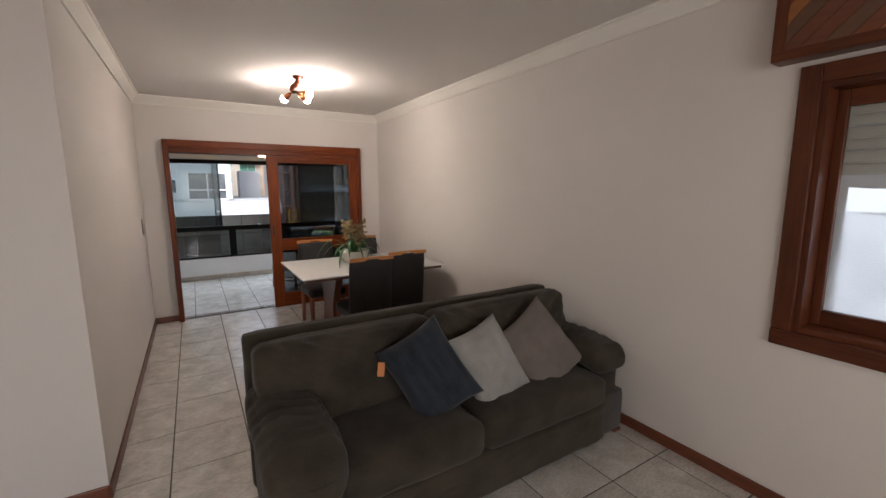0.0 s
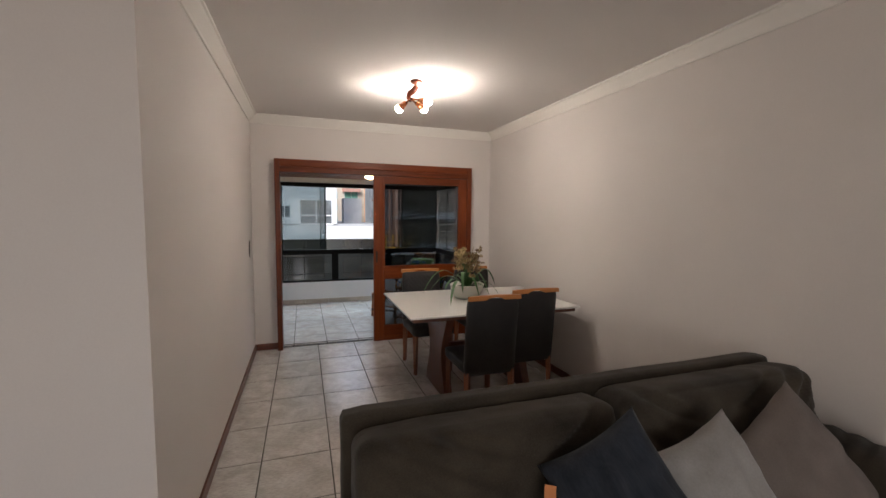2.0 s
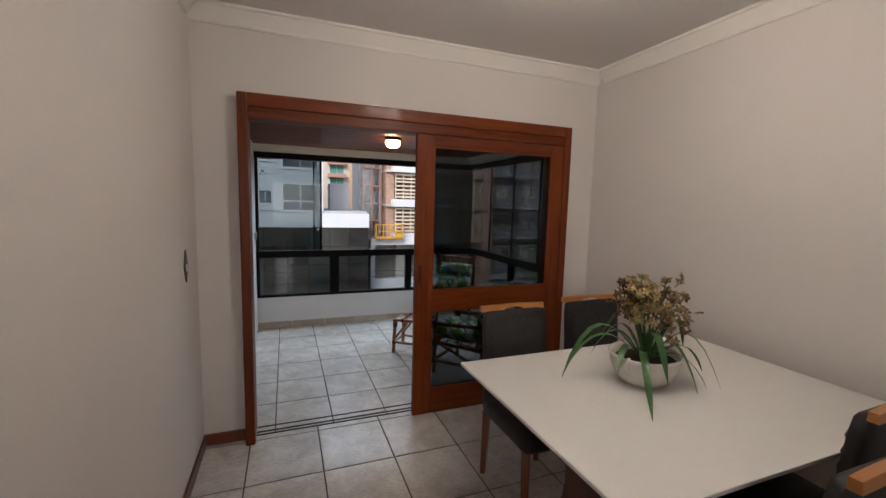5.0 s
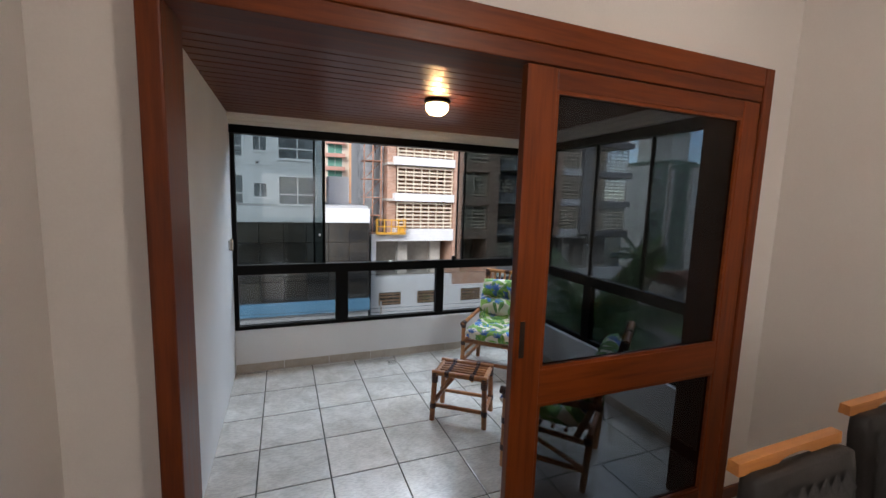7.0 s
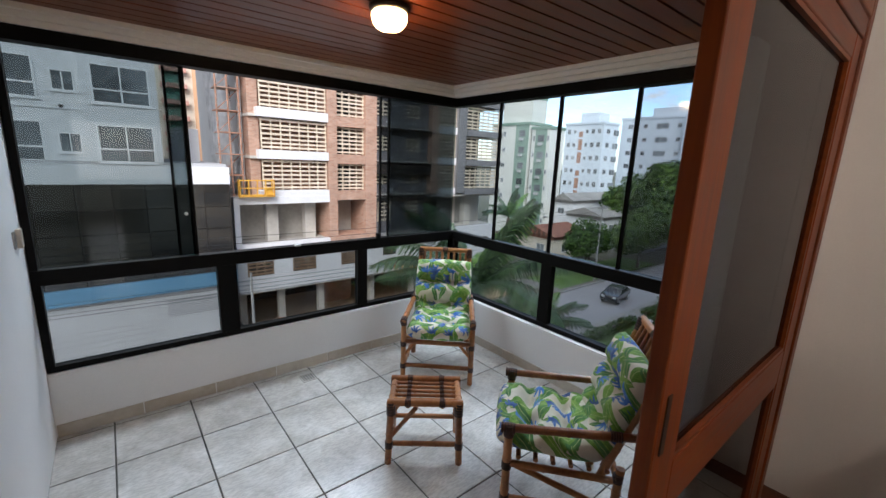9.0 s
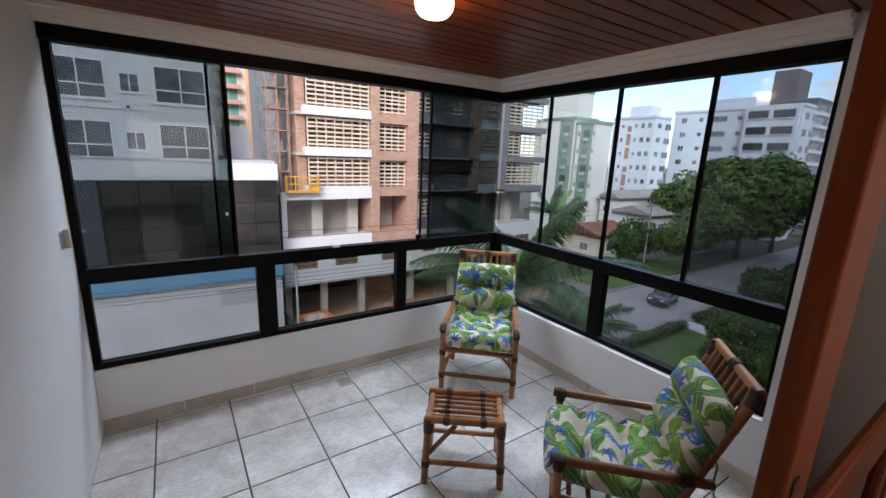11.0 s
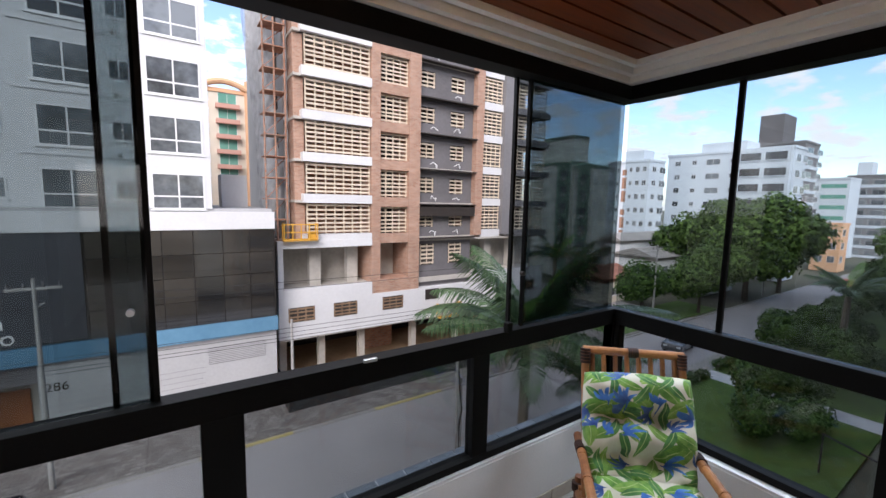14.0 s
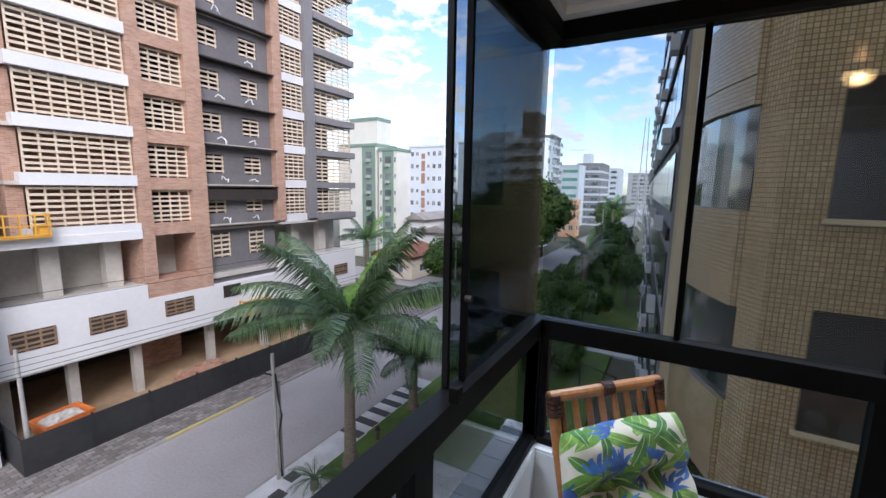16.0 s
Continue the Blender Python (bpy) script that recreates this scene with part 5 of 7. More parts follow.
    tube(tie, ((0.2, 0.52, 0.62), (0.225, 0.53, 0.57), (0.22, 0.53, 0.50), (0.228, 0.54, 0.44)), 0.004, 6)
    part("tie", tie, M_PRINT, cu)
    return c, cu


c1, k1 = bamboo_chair("bamboo armchair with dark cane bindings in the balcony corner")


def facing(x, y, dx, dy):
    """Pose whose -y looks along (dx, dy)."""
    return pose(x, y, 0, 0, 0, math.degrees(math.atan2(dy, dx)) + 90)


m1, m2 = facing(2.541, 8.335, -0.677, -0.736), facing(2.25, 7.385, -0.646, 0.763)
c2, k2 = copy_thing(c1, m2), copy_thing(k1, m2)
c1.matrix_world, k1.matrix_world = m1, m1
c2["label"] = "bamboo armchair with dark cane bindings beside the sliding door"


def bamboo_stool():
    s = thing("bamboo_stool", "low bamboo footstool with a slatted top and dark bindings", "stool", (2.06, 7.83, 0), -37.5)
    w, d, r, h = 0.178, 0.122, 0.0185, 0.34
    for sx in (-1, 1):
        for sy in (-1, 1):
            leg = cane("leg", (sx * (w + 0.012), sy * (d + 0.012), 0), (sx * w, sy * d, h + 0.005), r, s, 1)
            binding((sx * w, sy * d, h - 0.02), (0, 0, 1), r * 1.3, leg, 0.06)
            binding((sx * (w + 0.008), sy * (d + 0.008), 0.11), (0, 0, 1), r * 1.2, leg, 0.03)
        cane("end_rail", (sx * w, -d - 0.02, h), (sx * w, d + 0.02, h), r * 0.95, s, 2)
        cane("end_rail", (sx * (w + 0.008), -d, 0.11), (sx * (w + 0.008), d, 0.11), r * 0.75, s, 1)
    for sy in (-1, 1):
        rail = cane("side_rail", (-w - 0.02, sy * d, h + 0.012), (w + 0.02, sy * d, h + 0.012), r, s, 3)
        for x in (-0.09, 0.09):
            binding((x, sy * d, h + 0.012), (1, 0, 0), r * 1.2, rail, 0.025)
        cane("side_rail", (-w - 0.008, sy * d, 0.11), (w + 0.008, sy * d, 0.11), r * 0.75, s, 2)
        cane("brace", (-w, sy * d, 0.15), (-w * 0.25, sy * d, h - 0.012), r * 0.65, s, 0)
    for k in range(5):
        y = -d + (k + 1) * 2 * d / 6
        cane("slat", (-w, y, h + 0.006), (w, y, h + 0.006), 0.0095, s, 2)
    for x in (-0.09, 0.09):
        cross = cane("cross_cane", (x, -d, h - 0.012), (x, d, h - 0.012), 0.010, s, 0)
        for k in range(5):
            binding((x, -d + (k + 1) * 2 * d / 6, h + 0.008), (1, 0, 0), 0.0125, cross, 0.018)


bamboo_stool()

# floor drain
dr = thing("floor_drain", "small square metal floor drain grate on the balcony floor", "drain", (1.812, 8.925, 0.0005))
part("frame", box(box(box(boxed(-0.055, -0.046, -0.055, 0.055, 0, 0.004), 0.046, 0.055, -0.055, 0.055, 0, 0.004), -0.046, 0.046, -0.055, -0.046, 0, 0.004), -0.046, 0.046, 0.046, 0.055, 0, 0.004), M_DRAIN, dr)
part("plate", boxed(-0.046, 0.046, -0.046, 0.046, 0.0, 0.0012), M_INK, dr)
for k in range(5):
    x = -0.036 + k * 0.018
    part("bar", boxed(x - 0.0045, x + 0.0045, -0.046, 0.046, 0.0012, 0.004), M_DRAIN, dr)


# ---------------------------------------------------------------- outside: materials
M_ASPH = surface("asphalt", (0.27, 0.255, 0.255), (0.43, 0.41, 0.41), 0.9, fine=8, coarse=0.15, bump=0.3, bump_dist=0.01)
M_PAVE = surface("concrete_pavement", (0.20, 0.19, 0.175), (0.36, 0.34, 0.31), 0.9, fine=6, coarse=0.5, bump=0.2)
M_PALE = surface("pale_mosaic_pavement", (0.46, 0.47, 0.49), (0.72, 0.73, 0.75), 0.85, fine=12, coarse=1.2, bump=0.2)
M_DSTONE = surface("dark_paving", (0.05, 0.05, 0.052), (0.085, 0.085, 0.088), 0.85)
M_COBB = gridded("basalt_pavers", (0.19, 0.165, 0.15), (0.31, 0.285, 0.265), (0.14, 0.13, 0.12), 0.42, 0.30, 0.07, 0.5, 0.9, "xy", 0.3, 0.9)
M_KERB = surface("kerb_stone", (0.26, 0.25, 0.24), (0.38, 0.37, 0.35), 0.9)
M_YEL = surface("yellow_paint", (0.42, 0.36, 0.20), (0.56, 0.46, 0.18), 0.8)
M_GRASS = surface("lawn", (0.045, 0.095, 0.016), (0.115, 0.205, 0.036), 0.95, fine=25, coarse=1.2, bump=1.0, bump_dist=0.03)
M_EARTH = surface("far_ground", (0.06, 0.07, 0.04), (0.13, 0.12, 0.09), 0.95, fine=1, coarse=0.05)
M_LEAFT = surface("tree_leaf", (0.020, 0.048, 0.009), (0.120, 0.200, 0.042), 0.6, fine=3, coarse=0.6, bump=0, spec=0.2, island=0.42)
M_LEAFD = surface("dark_shrub_leaf", (0.016, 0.042, 0.008), (0.085, 0.16, 0.030), 0.6, fine=4, coarse=0.8, bump=0, spec=0.2, island=0.42)
M_BARK = surface("bark", (0.06, 0.045, 0.033), (0.14, 0.11, 0.08), 0.95, fine=20, coarse=4, bump=0.6, bump_dist=0.02)
M_PALMT = surface("palm_trunk", (0.10, 0.08, 0.06), (0.24, 0.20, 0.155), 0.9, fine=14, coarse=5, bump=0.5, bump_dist=0.02, stretch=(1, 1, 3))
M_FROND = surface("palm_frond", (0.014, 0.042, 0.016), (0.115, 0.20, 0.085), 0.42, fine=5, coarse=0.9, bump=0, spec=0.35, island=0.3)
M_FROND2 = surface("young_palm_frond", (0.07, 0.17, 0.025), (0.17, 0.34, 0.055), 0.5, fine=5, coarse=0.9, bump=0, spec=0.3, island=0.3)
M_WHITE = surface("white_render", (0.60, 0.60, 0.605), (0.70, 0.70, 0.705), 0.85, fine=6, coarse=0.35, bump=0.05)
# White dimmed and blued for distance, with the haze mixed into it.
M_FARW = surface("hazed_white_render", (0.52, 0.57, 0.62), (0.62, 0.67, 0.72), 0.9, fine=3, coarse=0.2, bump=0.05)
M_PGREY = surface("light_grey_render", (0.36, 0.36, 0.365), (0.45, 0.45, 0.455), 0.85, fine=6, coarse=0.3, bump=0.05)
M_DGREY = surface("dark_grey_render", (0.115, 0.108, 0.112), (0.175, 0.166, 0.172), 0.85, fine=6, coarse=0.35, bump=0.05)
M_MGREY = surface("mid_grey_render", (0.16, 0.155, 0.16), (0.22, 0.215, 0.22), 0.85, fine=6, coarse=0.35, bump=0.05)
M_BRICK = gridded("red_brick", (0.36, 0.18, 0.115), (0.50, 0.29, 0.20), (0.45, 0.37, 0.31), 0.30, 0.085, 0.12, 0.5, 0.9, "xyz", 0.5, 0.4)
M_BLOCK = gridded("raw_clay_block", (0.33, 0.15, 0.09), (0.46, 0.24, 0.155), (0.30, 0.24, 0.2), 0.4, 0.2, 0.1, 0.5, 0.9, "xyz", 0.5, 0.5)
M_RAWC = surface("raw_concrete", (0.36, 0.335, 0.30), (0.54, 0.51, 0.46), 0.9, fine=4, coarse=0.6, bump=0.2)
M_SAND = surface("site_earth", (0.30, 0.19, 0.11), (0.48, 0.34, 0.21), 0.95, fine=3, coarse=0.5, bump=0.5)
M_SLAT = surface("pine_slats", (0.52, 0.42, 0.31), (0.74, 0.64, 0.50), 0.8, fine=20, coarse=1.5, bump=0.1)
# Darker and browner than pine_slats, for the podium guards.
M_SLATD = surface("dark_brown_slats", (0.16, 0.10, 0.06), (0.32, 0.21, 0.13), 0.85, fine=20, coarse=1.5, bump=0.1)
# Near-black that puts the shade of unlit rooms into the colour.
M_VOID = surface("painted_interior_shade", (0.025, 0.02, 0.017), (0.05, 0.042, 0.035), 0.95)
M_BGLASS = surface("black_facade_glass", (0.008, 0.009, 0.011), (0.022, 0.023, 0.026), 0.06, fine=2, coarse=0.25, bump=0.0, spec=1.0, coat=0.8)
# Stretched streaks and per-panel tone paint reflections into the podium panels.
M_PGLASS = surface("painted_reflection_glass", (0.006, 0.007, 0.009), (0.042, 0.040, 0.037), 0.05, fine=1.5, coarse=0.5, bump=0.0, spec=1.0, coat=0.8, vary=0.3, stretch=(0.35, 1, 1.6), contrast=0.45)
# Paler tones paint in reflected sky, and curtains behind the panes.
M_WGLASS = surface("window_glass", (0.05, 0.056, 0.062), (0.21, 0.23, 0.245), 0.08, fine=3, coarse=0.5, bump=0, spec=0.7, vary=0.5)
M_BLUE = surface("blue_band_paint", (0.075, 0.19, 0.30), (0.11, 0.25, 0.37), 0.8, fine=4, coarse=0.6)
M_WFRAME = surface("white_window_frame", (0.70, 0.70, 0.70), (0.80, 0.80, 0.80), 0.5)
# Orange and cream are lightened to carry the haze over the far block.
M_ORAN = surface("orange_render", (0.64, 0.36, 0.20), (0.74, 0.45, 0.27), 0.85, coarse=0.4)
M_ROSE = surface("red_band_render", (0.54, 0.28, 0.22), (0.62, 0.35, 0.28), 0.85, coarse=0.4)
M_CREAM = surface("cream_render", (0.60, 0.53, 0.43), (0.70, 0.63, 0.52), 0.85, coarse=0.4)
M_FCREAM = surface("pale_cream_render", (0.58, 0.58, 0.53), (0.68, 0.68, 0.63), 0.85, coarse=0.4)
M_CRADLE = surface("cradle_yellow", (0.55, 0.27, 0.03), (0.72, 0.40, 0.05), 0.6)
M_GREEN = surface("green_render", (0.15, 0.24, 0.185), (0.21, 0.30, 0.24), 0.85, coarse=0.4)
M_AQUA = surface("greenish_glass", (0.10, 0.28, 0.22), (0.20, 0.42, 0.34), 0.12, coarse=0.6, spec=0.7)
M_ROOF = gridded("clay_roof", (0.22, 0.085, 0.055), (0.32, 0.14, 0.09), (0.12, 0.06, 0.045), 0.25, 0.4, 0.08, 0.5, 0.9, "xy", 0.6, 0.7)
M_ROOFG = surface("fibre_roof", (0.20, 0.19, 0.18), (0.34, 0.32, 0.30), 0.9, fine=3, coarse=0.5)
M_PAST = gridded("beige_facade_tiles", (0.34, 0.235, 0.125), (0.45, 0.325, 0.185), (0.15, 0.115, 0.07), 0.066, 0.066, 0.11, 0.0, 0.35, "xyz", 0.4, 0.35)
M_BEIGE = surface("beige_render", (0.40, 0.32, 0.20), (0.50, 0.41, 0.27), 0.8, coarse=0.8)
M_SIGN = surface("slate_sign_panel", (0.045, 0.047, 0.055), (0.062, 0.065, 0.075), 0.7, fine=6, coarse=0.35, bump=0.05)
M_ORDOOR = wood("orange_door_wood", (0.26, 0.085, 0.03), (0.40, 0.15, 0.055), 0.5, "z")
M_HOARD = surface("black_hoarding", (0.014, 0.015, 0.016), (0.032, 0.033, 0.035), 0.7, fine=3, coarse=0.6)


def netting(name):
    """Loose woven net that lets part of the view through."""
    m, nt, b, out = nodes_of(name)
    b.inputs["Base Color"].default_value = (0.82, 0.83, 0.84, 1)
    b.inputs["Roughness"].default_value = 0.9
    tr = nt.nodes.new("ShaderNodeBsdfTransparent")
    ns = nt.nodes.new("ShaderNodeTexNoise")
    ns.inputs["Scale"].default_value, ns.inputs["Detail"].default_value = 1.2, 6.0
    tc = nt.nodes.new("ShaderNodeTexCoord")
    nt.links.new(tc.outputs["Object"], ns.inputs["Vector"])
    mx = nt.nodes.new("ShaderNodeMixShader")
    nt.links.new(ns.outputs["Fac"], mx.inputs["Fac"])
    nt.links.new(tr.outputs["BSDF"], mx.inputs[1])
    nt.links.new(b.outputs["BSDF"], mx.inputs[2])
    nt.links.new(mx.outputs["Shader"], out.inputs["Surface"])
    return m


M_MESH = netting("grey_debris_net")
M_SKIP = surface("orange_steel", (0.52, 0.13, 0.03), (0.66, 0.20, 0.05), 0.6)
M_CARP = surface("black_car_paint", (0.010, 0.011, 0.014), (0.016, 0.018, 0.022), 0.2, fine=4, coarse=0.8, bump=0, coat=0.8)
M_RUBB = surface("tyre_rubber", (0.012, 0.012, 0.012), (0.022, 0.022, 0.022), 0.9)
M_POLE = surface("pole_concrete", (0.27, 0.26, 0.25), (0.40, 0.39, 0.37), 0.9, fine=10, coarse=2)
M_CABLE = surface("cable_black", (0.015, 0.015, 0.015), (0.03, 0.03, 0.03), 0.8)
M_REDST = surface("red_steel", (0.40, 0.05, 0.03), (0.52, 0.09, 0.05), 0.6)

G = -11.5        # street level

# ---------------------------------------------------------------- ground, road, pavements
setting("ground", boxed(-900, 1400, -900, 1400, G - 2.0, G - 0.16), M_EARTH, "flat ground reaching the horizon", "ground")
setting("road", boxed(-150, 420, 23.45, 30.3, G - 0.16, G - 0.13), M_ASPH, "grey asphalt street with worn patches", "road")
setting("road_side", boxed(46, 53, 30.3, 300, G - 0.16, G - 0.131), M_ASPH, "grey asphalt side street", "road")
setting("pavement_far", boxed(-150, 46, 30.45, 36, G - 0.16, G), M_COBB, "far pavement of worn brown-grey pavers", "pavement")
setting("pavement_near", boxed(-150, 17.2, 9.3, 23.3, G - 0.16, G), M_PALE, "pale mosaic pavement in front of the building", "pavement")
setting("pavement_garden", boxed(17.2, 300, 21.9, 23.3, G - 0.16, G), M_PAVE, "concrete pavement along the garden", "pavement")
for nm, a, b in (("kerb_far", 30.3, 30.45), ("kerb_near", 23.3, 23.45)):
    setting(nm, boxed(-150, 300, a, b, G - 0.16, G + 0.005, bevel=0.02), M_KERB, "pale stone kerb of the street", "kerb")
for x0, x1 in ((2.0, 6.5), (11.5, 16.5)):
    setting("marking_kerb", boxed(x0, x1, 30.29, 30.452, G - 0.1, G + 0.009), M_YEL, "faded yellow paint on the kerb", "marking")
setting("lawn_garden", boxed(17.2, 35.3, 12, 21.9, G - 0.16, G + 0.02), M_GRASS, "mown garden lawn", "lawn")
setting("lawn_park", boxed(37.2, 95, 8, 21.9, G - 0.16, G + 0.02), M_GRASS, "mown park lawn beside the street", "lawn")
setting("path_garden", boxed(35.3, 37.2, 8, 21.9, G - 0.16, G + 0.01), M_PALE, "pale concrete garden path", "path")
for k in range(6):
    setting("paving_stripe", boxed(16.6 + k * 1.15, 17.15 + k * 1.15, 21.95, 23.28, G, G + 0.006), M_DSTONE, "dark stripe in the pale driveway paving", "paving")
setting("pavement_drive", boxed(15.9, 24, 20.4, 23.28, G - 0.1, G + 0.003), M_PALE, "pale driveway paving", "pavement")
for x, y in ((11.8, 22.2), (12.9, 22.6), (10.8, 21.2)):
    setting("paving_diamond", boxed(x - 0.3, x + 0.3, y - 0.3, y + 0.3, G, G + 0.005), M_DSTONE, "dark square inlay in the pavement", "paving")
setting("planter_bed", boxed(13.6, 17.4, 20.0, 21.8, G, G + 0.05), M_GRASS, "small planted bed at the foot of the palm", "bed")
setting("lawn_far", boxed(38, 60, 31, 36, G - 0.16, G + 0.02), M_GRASS, "strip of grass across the street", "lawn")


# ---------------------------------------------------------------- buildings
def ring(outer, inner, deep):
    """A closed rectangular frame between two outlines."""
    b, d = bmesh.new(), Vector(deep)
    loops = [[b.verts.new(Vector(p) + s) for p in pts] for pts, s in ((outer, d * 0), (inner, d * 0), (inner, d), (outer, d))]
    for p, q in zip(loops, loops[1:] + loops[:1]):
        for k in range(4):
            b.faces.new((p[k], p[(k + 1) % 4], q[(k + 1) % 4], q[k]))
    bmesh.ops.recalc_face_normals(b, faces=b.faces[:])
    return b


def opening(parent, x0, x1, y, z0, z1, kind="plain", frame=0.06, glass_mat=None):
    """A window on a face towards -y: white frame, panes, mullions."""
    gm = glass_mat or M_WGLASS
    w = part("window", ring([(x, y - 0.03, z) for x, z in ((x0, z0), (x1, z0), (x1, z1), (x0, z1))], [(x, y - 0.03, z) for x, z in ((x0 + frame, z0 + frame), (x1 - frame, z0 + frame), (x1 - frame, z1 - frame), (x0 + frame, z1 - frame))], (0, 0.03, 0)), M_WFRAME, parent)
    if kind in ("cross", "tall"):
        zm = z0 + (z1 - z0) * 0.36
        part("transom", boxed(x0 + frame, x1 - frame, y - 0.027, y, zm - frame * 0.45, zm + frame * 0.45), M_WFRAME, w)
    xm = (x0 + x1) / 2
    part("mullion", boxed(xm - frame * 0.4, xm + frame * 0.4, y - 0.024, y, z0 + frame, z1 - frame), M_WFRAME, w)
    part("pane", boxed(x0 + frame, x1 - frame, y - 0.012, y - 0.001, z0 + frame, z1 - frame), gm, w)
    part("sill", boxed(x0 - 0.08, x1 + 0.08, y - 0.07, y, z0 - 0.06, z0 - 0.001), M_WFRAME, w)
    return w


def opening_side(parent, y0, y1, x, z0, z1, frame=0.07, glass_mat=None, trim=None):
    """The same on a face towards -x."""
    w = part("window", ring([(x - 0.03, y, z) for y, z in ((y0, z0), (y1, z0), (y1, z1), (y0, z1))], [(x - 0.03, y, z) for y, z in ((y0 + frame, z0 + frame), (y1 - frame, z0 + frame), (y1 - frame, z1 - frame), (y0 + frame, z1 - frame))], (0.03, 0, 0)), trim or M_WFRAME, parent)
    ym = (y0 + y1) / 2
    part("mullion", boxed(x - 0.026, x, ym - frame * 0.4, ym + frame * 0.4, z0 + frame, z1 - frame), trim or M_WFRAME, w)
    part("pane", boxed(x - 0.012, x - 0.001, y0 + frame, y1 - frame, z0 + frame, z1 - frame), glass_mat or M_WGLASS, w)
    return w


def left_building():
    """White flats over a black glass podium, across the street."""
    h = thing("white_apartment_block", "white rendered apartment block over a black glass podium", "building")
    y = 34.5
    part("wall", boxed(-22, 2.98, y + 0.4, y + 14, 0.9, 18.5), M_WHITE, h)
    part("bay_wall", boxed(0.12, 3.32, y - 0.12, y + 0.4, 0.9, 18.5), M_WHITE, h)
    part("wall_panel", boxed(-22, 0.12, y + 0.1, y + 0.4, 0.9, 18.5), M_WHITE, h)
    part("cornice_band", boxed(-22, 6.58, y - 0.35, y + 14, -0.28, 0.72), M_WHITE, h)
    part("roof_terrace", boxed(-22, 6.5, y + 0.0, y + 14, 0.72, 0.9), M_PGREY, h)
    part("roof_box", boxed(4.3, 5.9, y + 5, y + 7, 0.9, 3.1), M_WHITE, h)
    for k in range(6):
        z = 0.84 + 2.97 * k
        opening(h, 0.55, 3.0, y - 0.12, z, z + 1.95, "cross", 0.09)
        opening(h, -0.95, -0.05, y + 0.1, z + 0.45, z + 1.45, "plain", 0.07)
        opening(h, -3.72, -1.46, y + 0.1, z, z + 1.95, "cross", 0.09)
        opening(h, -6.25, -4.85, y + 0.1, z + 0.45, z + 1.45, "plain", 0.07)
        opening(h, -9.6, -7.3, y + 0.1, z, z + 1.95, "cross", 0.09)
        opening(h, -12.5, -11.2, y + 0.1, z + 0.45, z + 1.45, "plain", 0.07)
        part("string_course", boxed(-4.4, 0.1, y + 0.05, y + 0.1, z - 0.42, z - 0.36), M_WHITE, h)
        part("vent", boxed(-0.75, -0.6, y + 0.06, y + 0.1, z - 0.35, z - 0.2), M_INK, h)
    # black glass podium, separate panels with fine joints
    cols = [-22, -19, -16, -13, -10, -7.2, -5.6, -3.95, -2.3, -0.65, 0.85, 2.3, 3.75, 5.15, 6.5]
    rows = [-5.7, -4.3, -2.95, -1.65, -0.3]
    part("podium", boxed(-22, 6.56, y - 0.28, y + 13, -5.72, -0.281), M_INK, h)
    for c0, c1 in zip(cols, cols[1:]):
        for r0, r1 in zip(rows, rows[1:]):
            tilt = -0.30
            ob = part("glass_panel", boxed(c0 + 0.02, c1 - 0.02, y + tilt - 0.02, y + tilt + 0.015, r0 + 0.02, r1 - 0.02), M_PGLASS, h)
    part("sign_panel", boxed(-22, -2.4, y - 0.36, y - 0.321, -5.6, -0.32), M_SIGN, h, "grey sign panel with pale lettering")
    part("blue_band", boxed(-22, 6.62, y - 0.45, y + 13, -6.6, -5.73), M_BLUE, h, "blue painted band")
    part("ground_wall", boxed(-4.4, 6.56, y - 0.15, y + 13, G, -6.6), M_PGREY, h)
    part("ground_wall", boxed(-22, -8.2, y - 0.15, y + 13, G, -6.6), M_PGREY, h)
    part("entrance_back", boxed(-8.2, -4.4, y + 2.2, y + 13, G, -6.6), M_RAWC, h)
    part("entrance_lintel", boxed(-8.2, -4.4, y - 0.14, y + 2.2, -7.6, -6.6), M_DGREY, h)
    part("entrance_door", boxed(-6.9, -5.2, y + 2.12, y + 2.2, G, -8.6), M_ORDOOR, h, "orange-brown wooden entrance door")
    part("door_mat", boxed(-7.0, -5.3, y + 0.5, y + 1.6, G + 0.002, G + 0.02), M_INK, h, "dark entrance mat")
    for k in range(10):
        part("wall_joint", boxed(-4.3, 2.6, y - 0.154, y - 0.149, -8.3 - 0.32 * k, -8.285 - 0.32 * k), M_MGREY, h)
    part("vent_grille", boxed(2.8, 5.9, y - 0.17, y - 0.151, -8.2, -7.2), M_MGREY, h)
    for k in range(9):
        part("vent_slat", boxed(2.8, 5.9, y - 0.19, y - 0.171, -8.15 + k * 0.105, -8.09 + k * 0.105), M_PGREY, h)
    words("286", 0.62, pose(-4.2, y - 0.16, -8.15, 90, 0, 0), M_INK, "house_number", h, "dark house number 286")
    words("Dom", 1.05, pose(-7.45, y - 0.37, -4.75, 90, 0, 0), M_WFRAME, "sign_lettering", h, "pale sign lettering")
    words("Eduardo", 1.0, pose(-8.35, y - 0.37, -5.5, 90, 0, 0), M_WFRAME, "sign_lettering", h, "pale sign lettering")


left_building()


def slat_screen(parent, x0, x1, y, z0, z1, rows, cols, material=None):
    """Builders' guard of pine boards in an unglazed opening."""
    b = bmesh.new()
    step = (z1 - z0) / rows
    rnd = random.Random(int(x0 * 31 + z0 * 17))
    for k in range(rows):
        z = z0 + (k + 0.3) * step
        d = rnd.uniform(-0.03, 0.03)
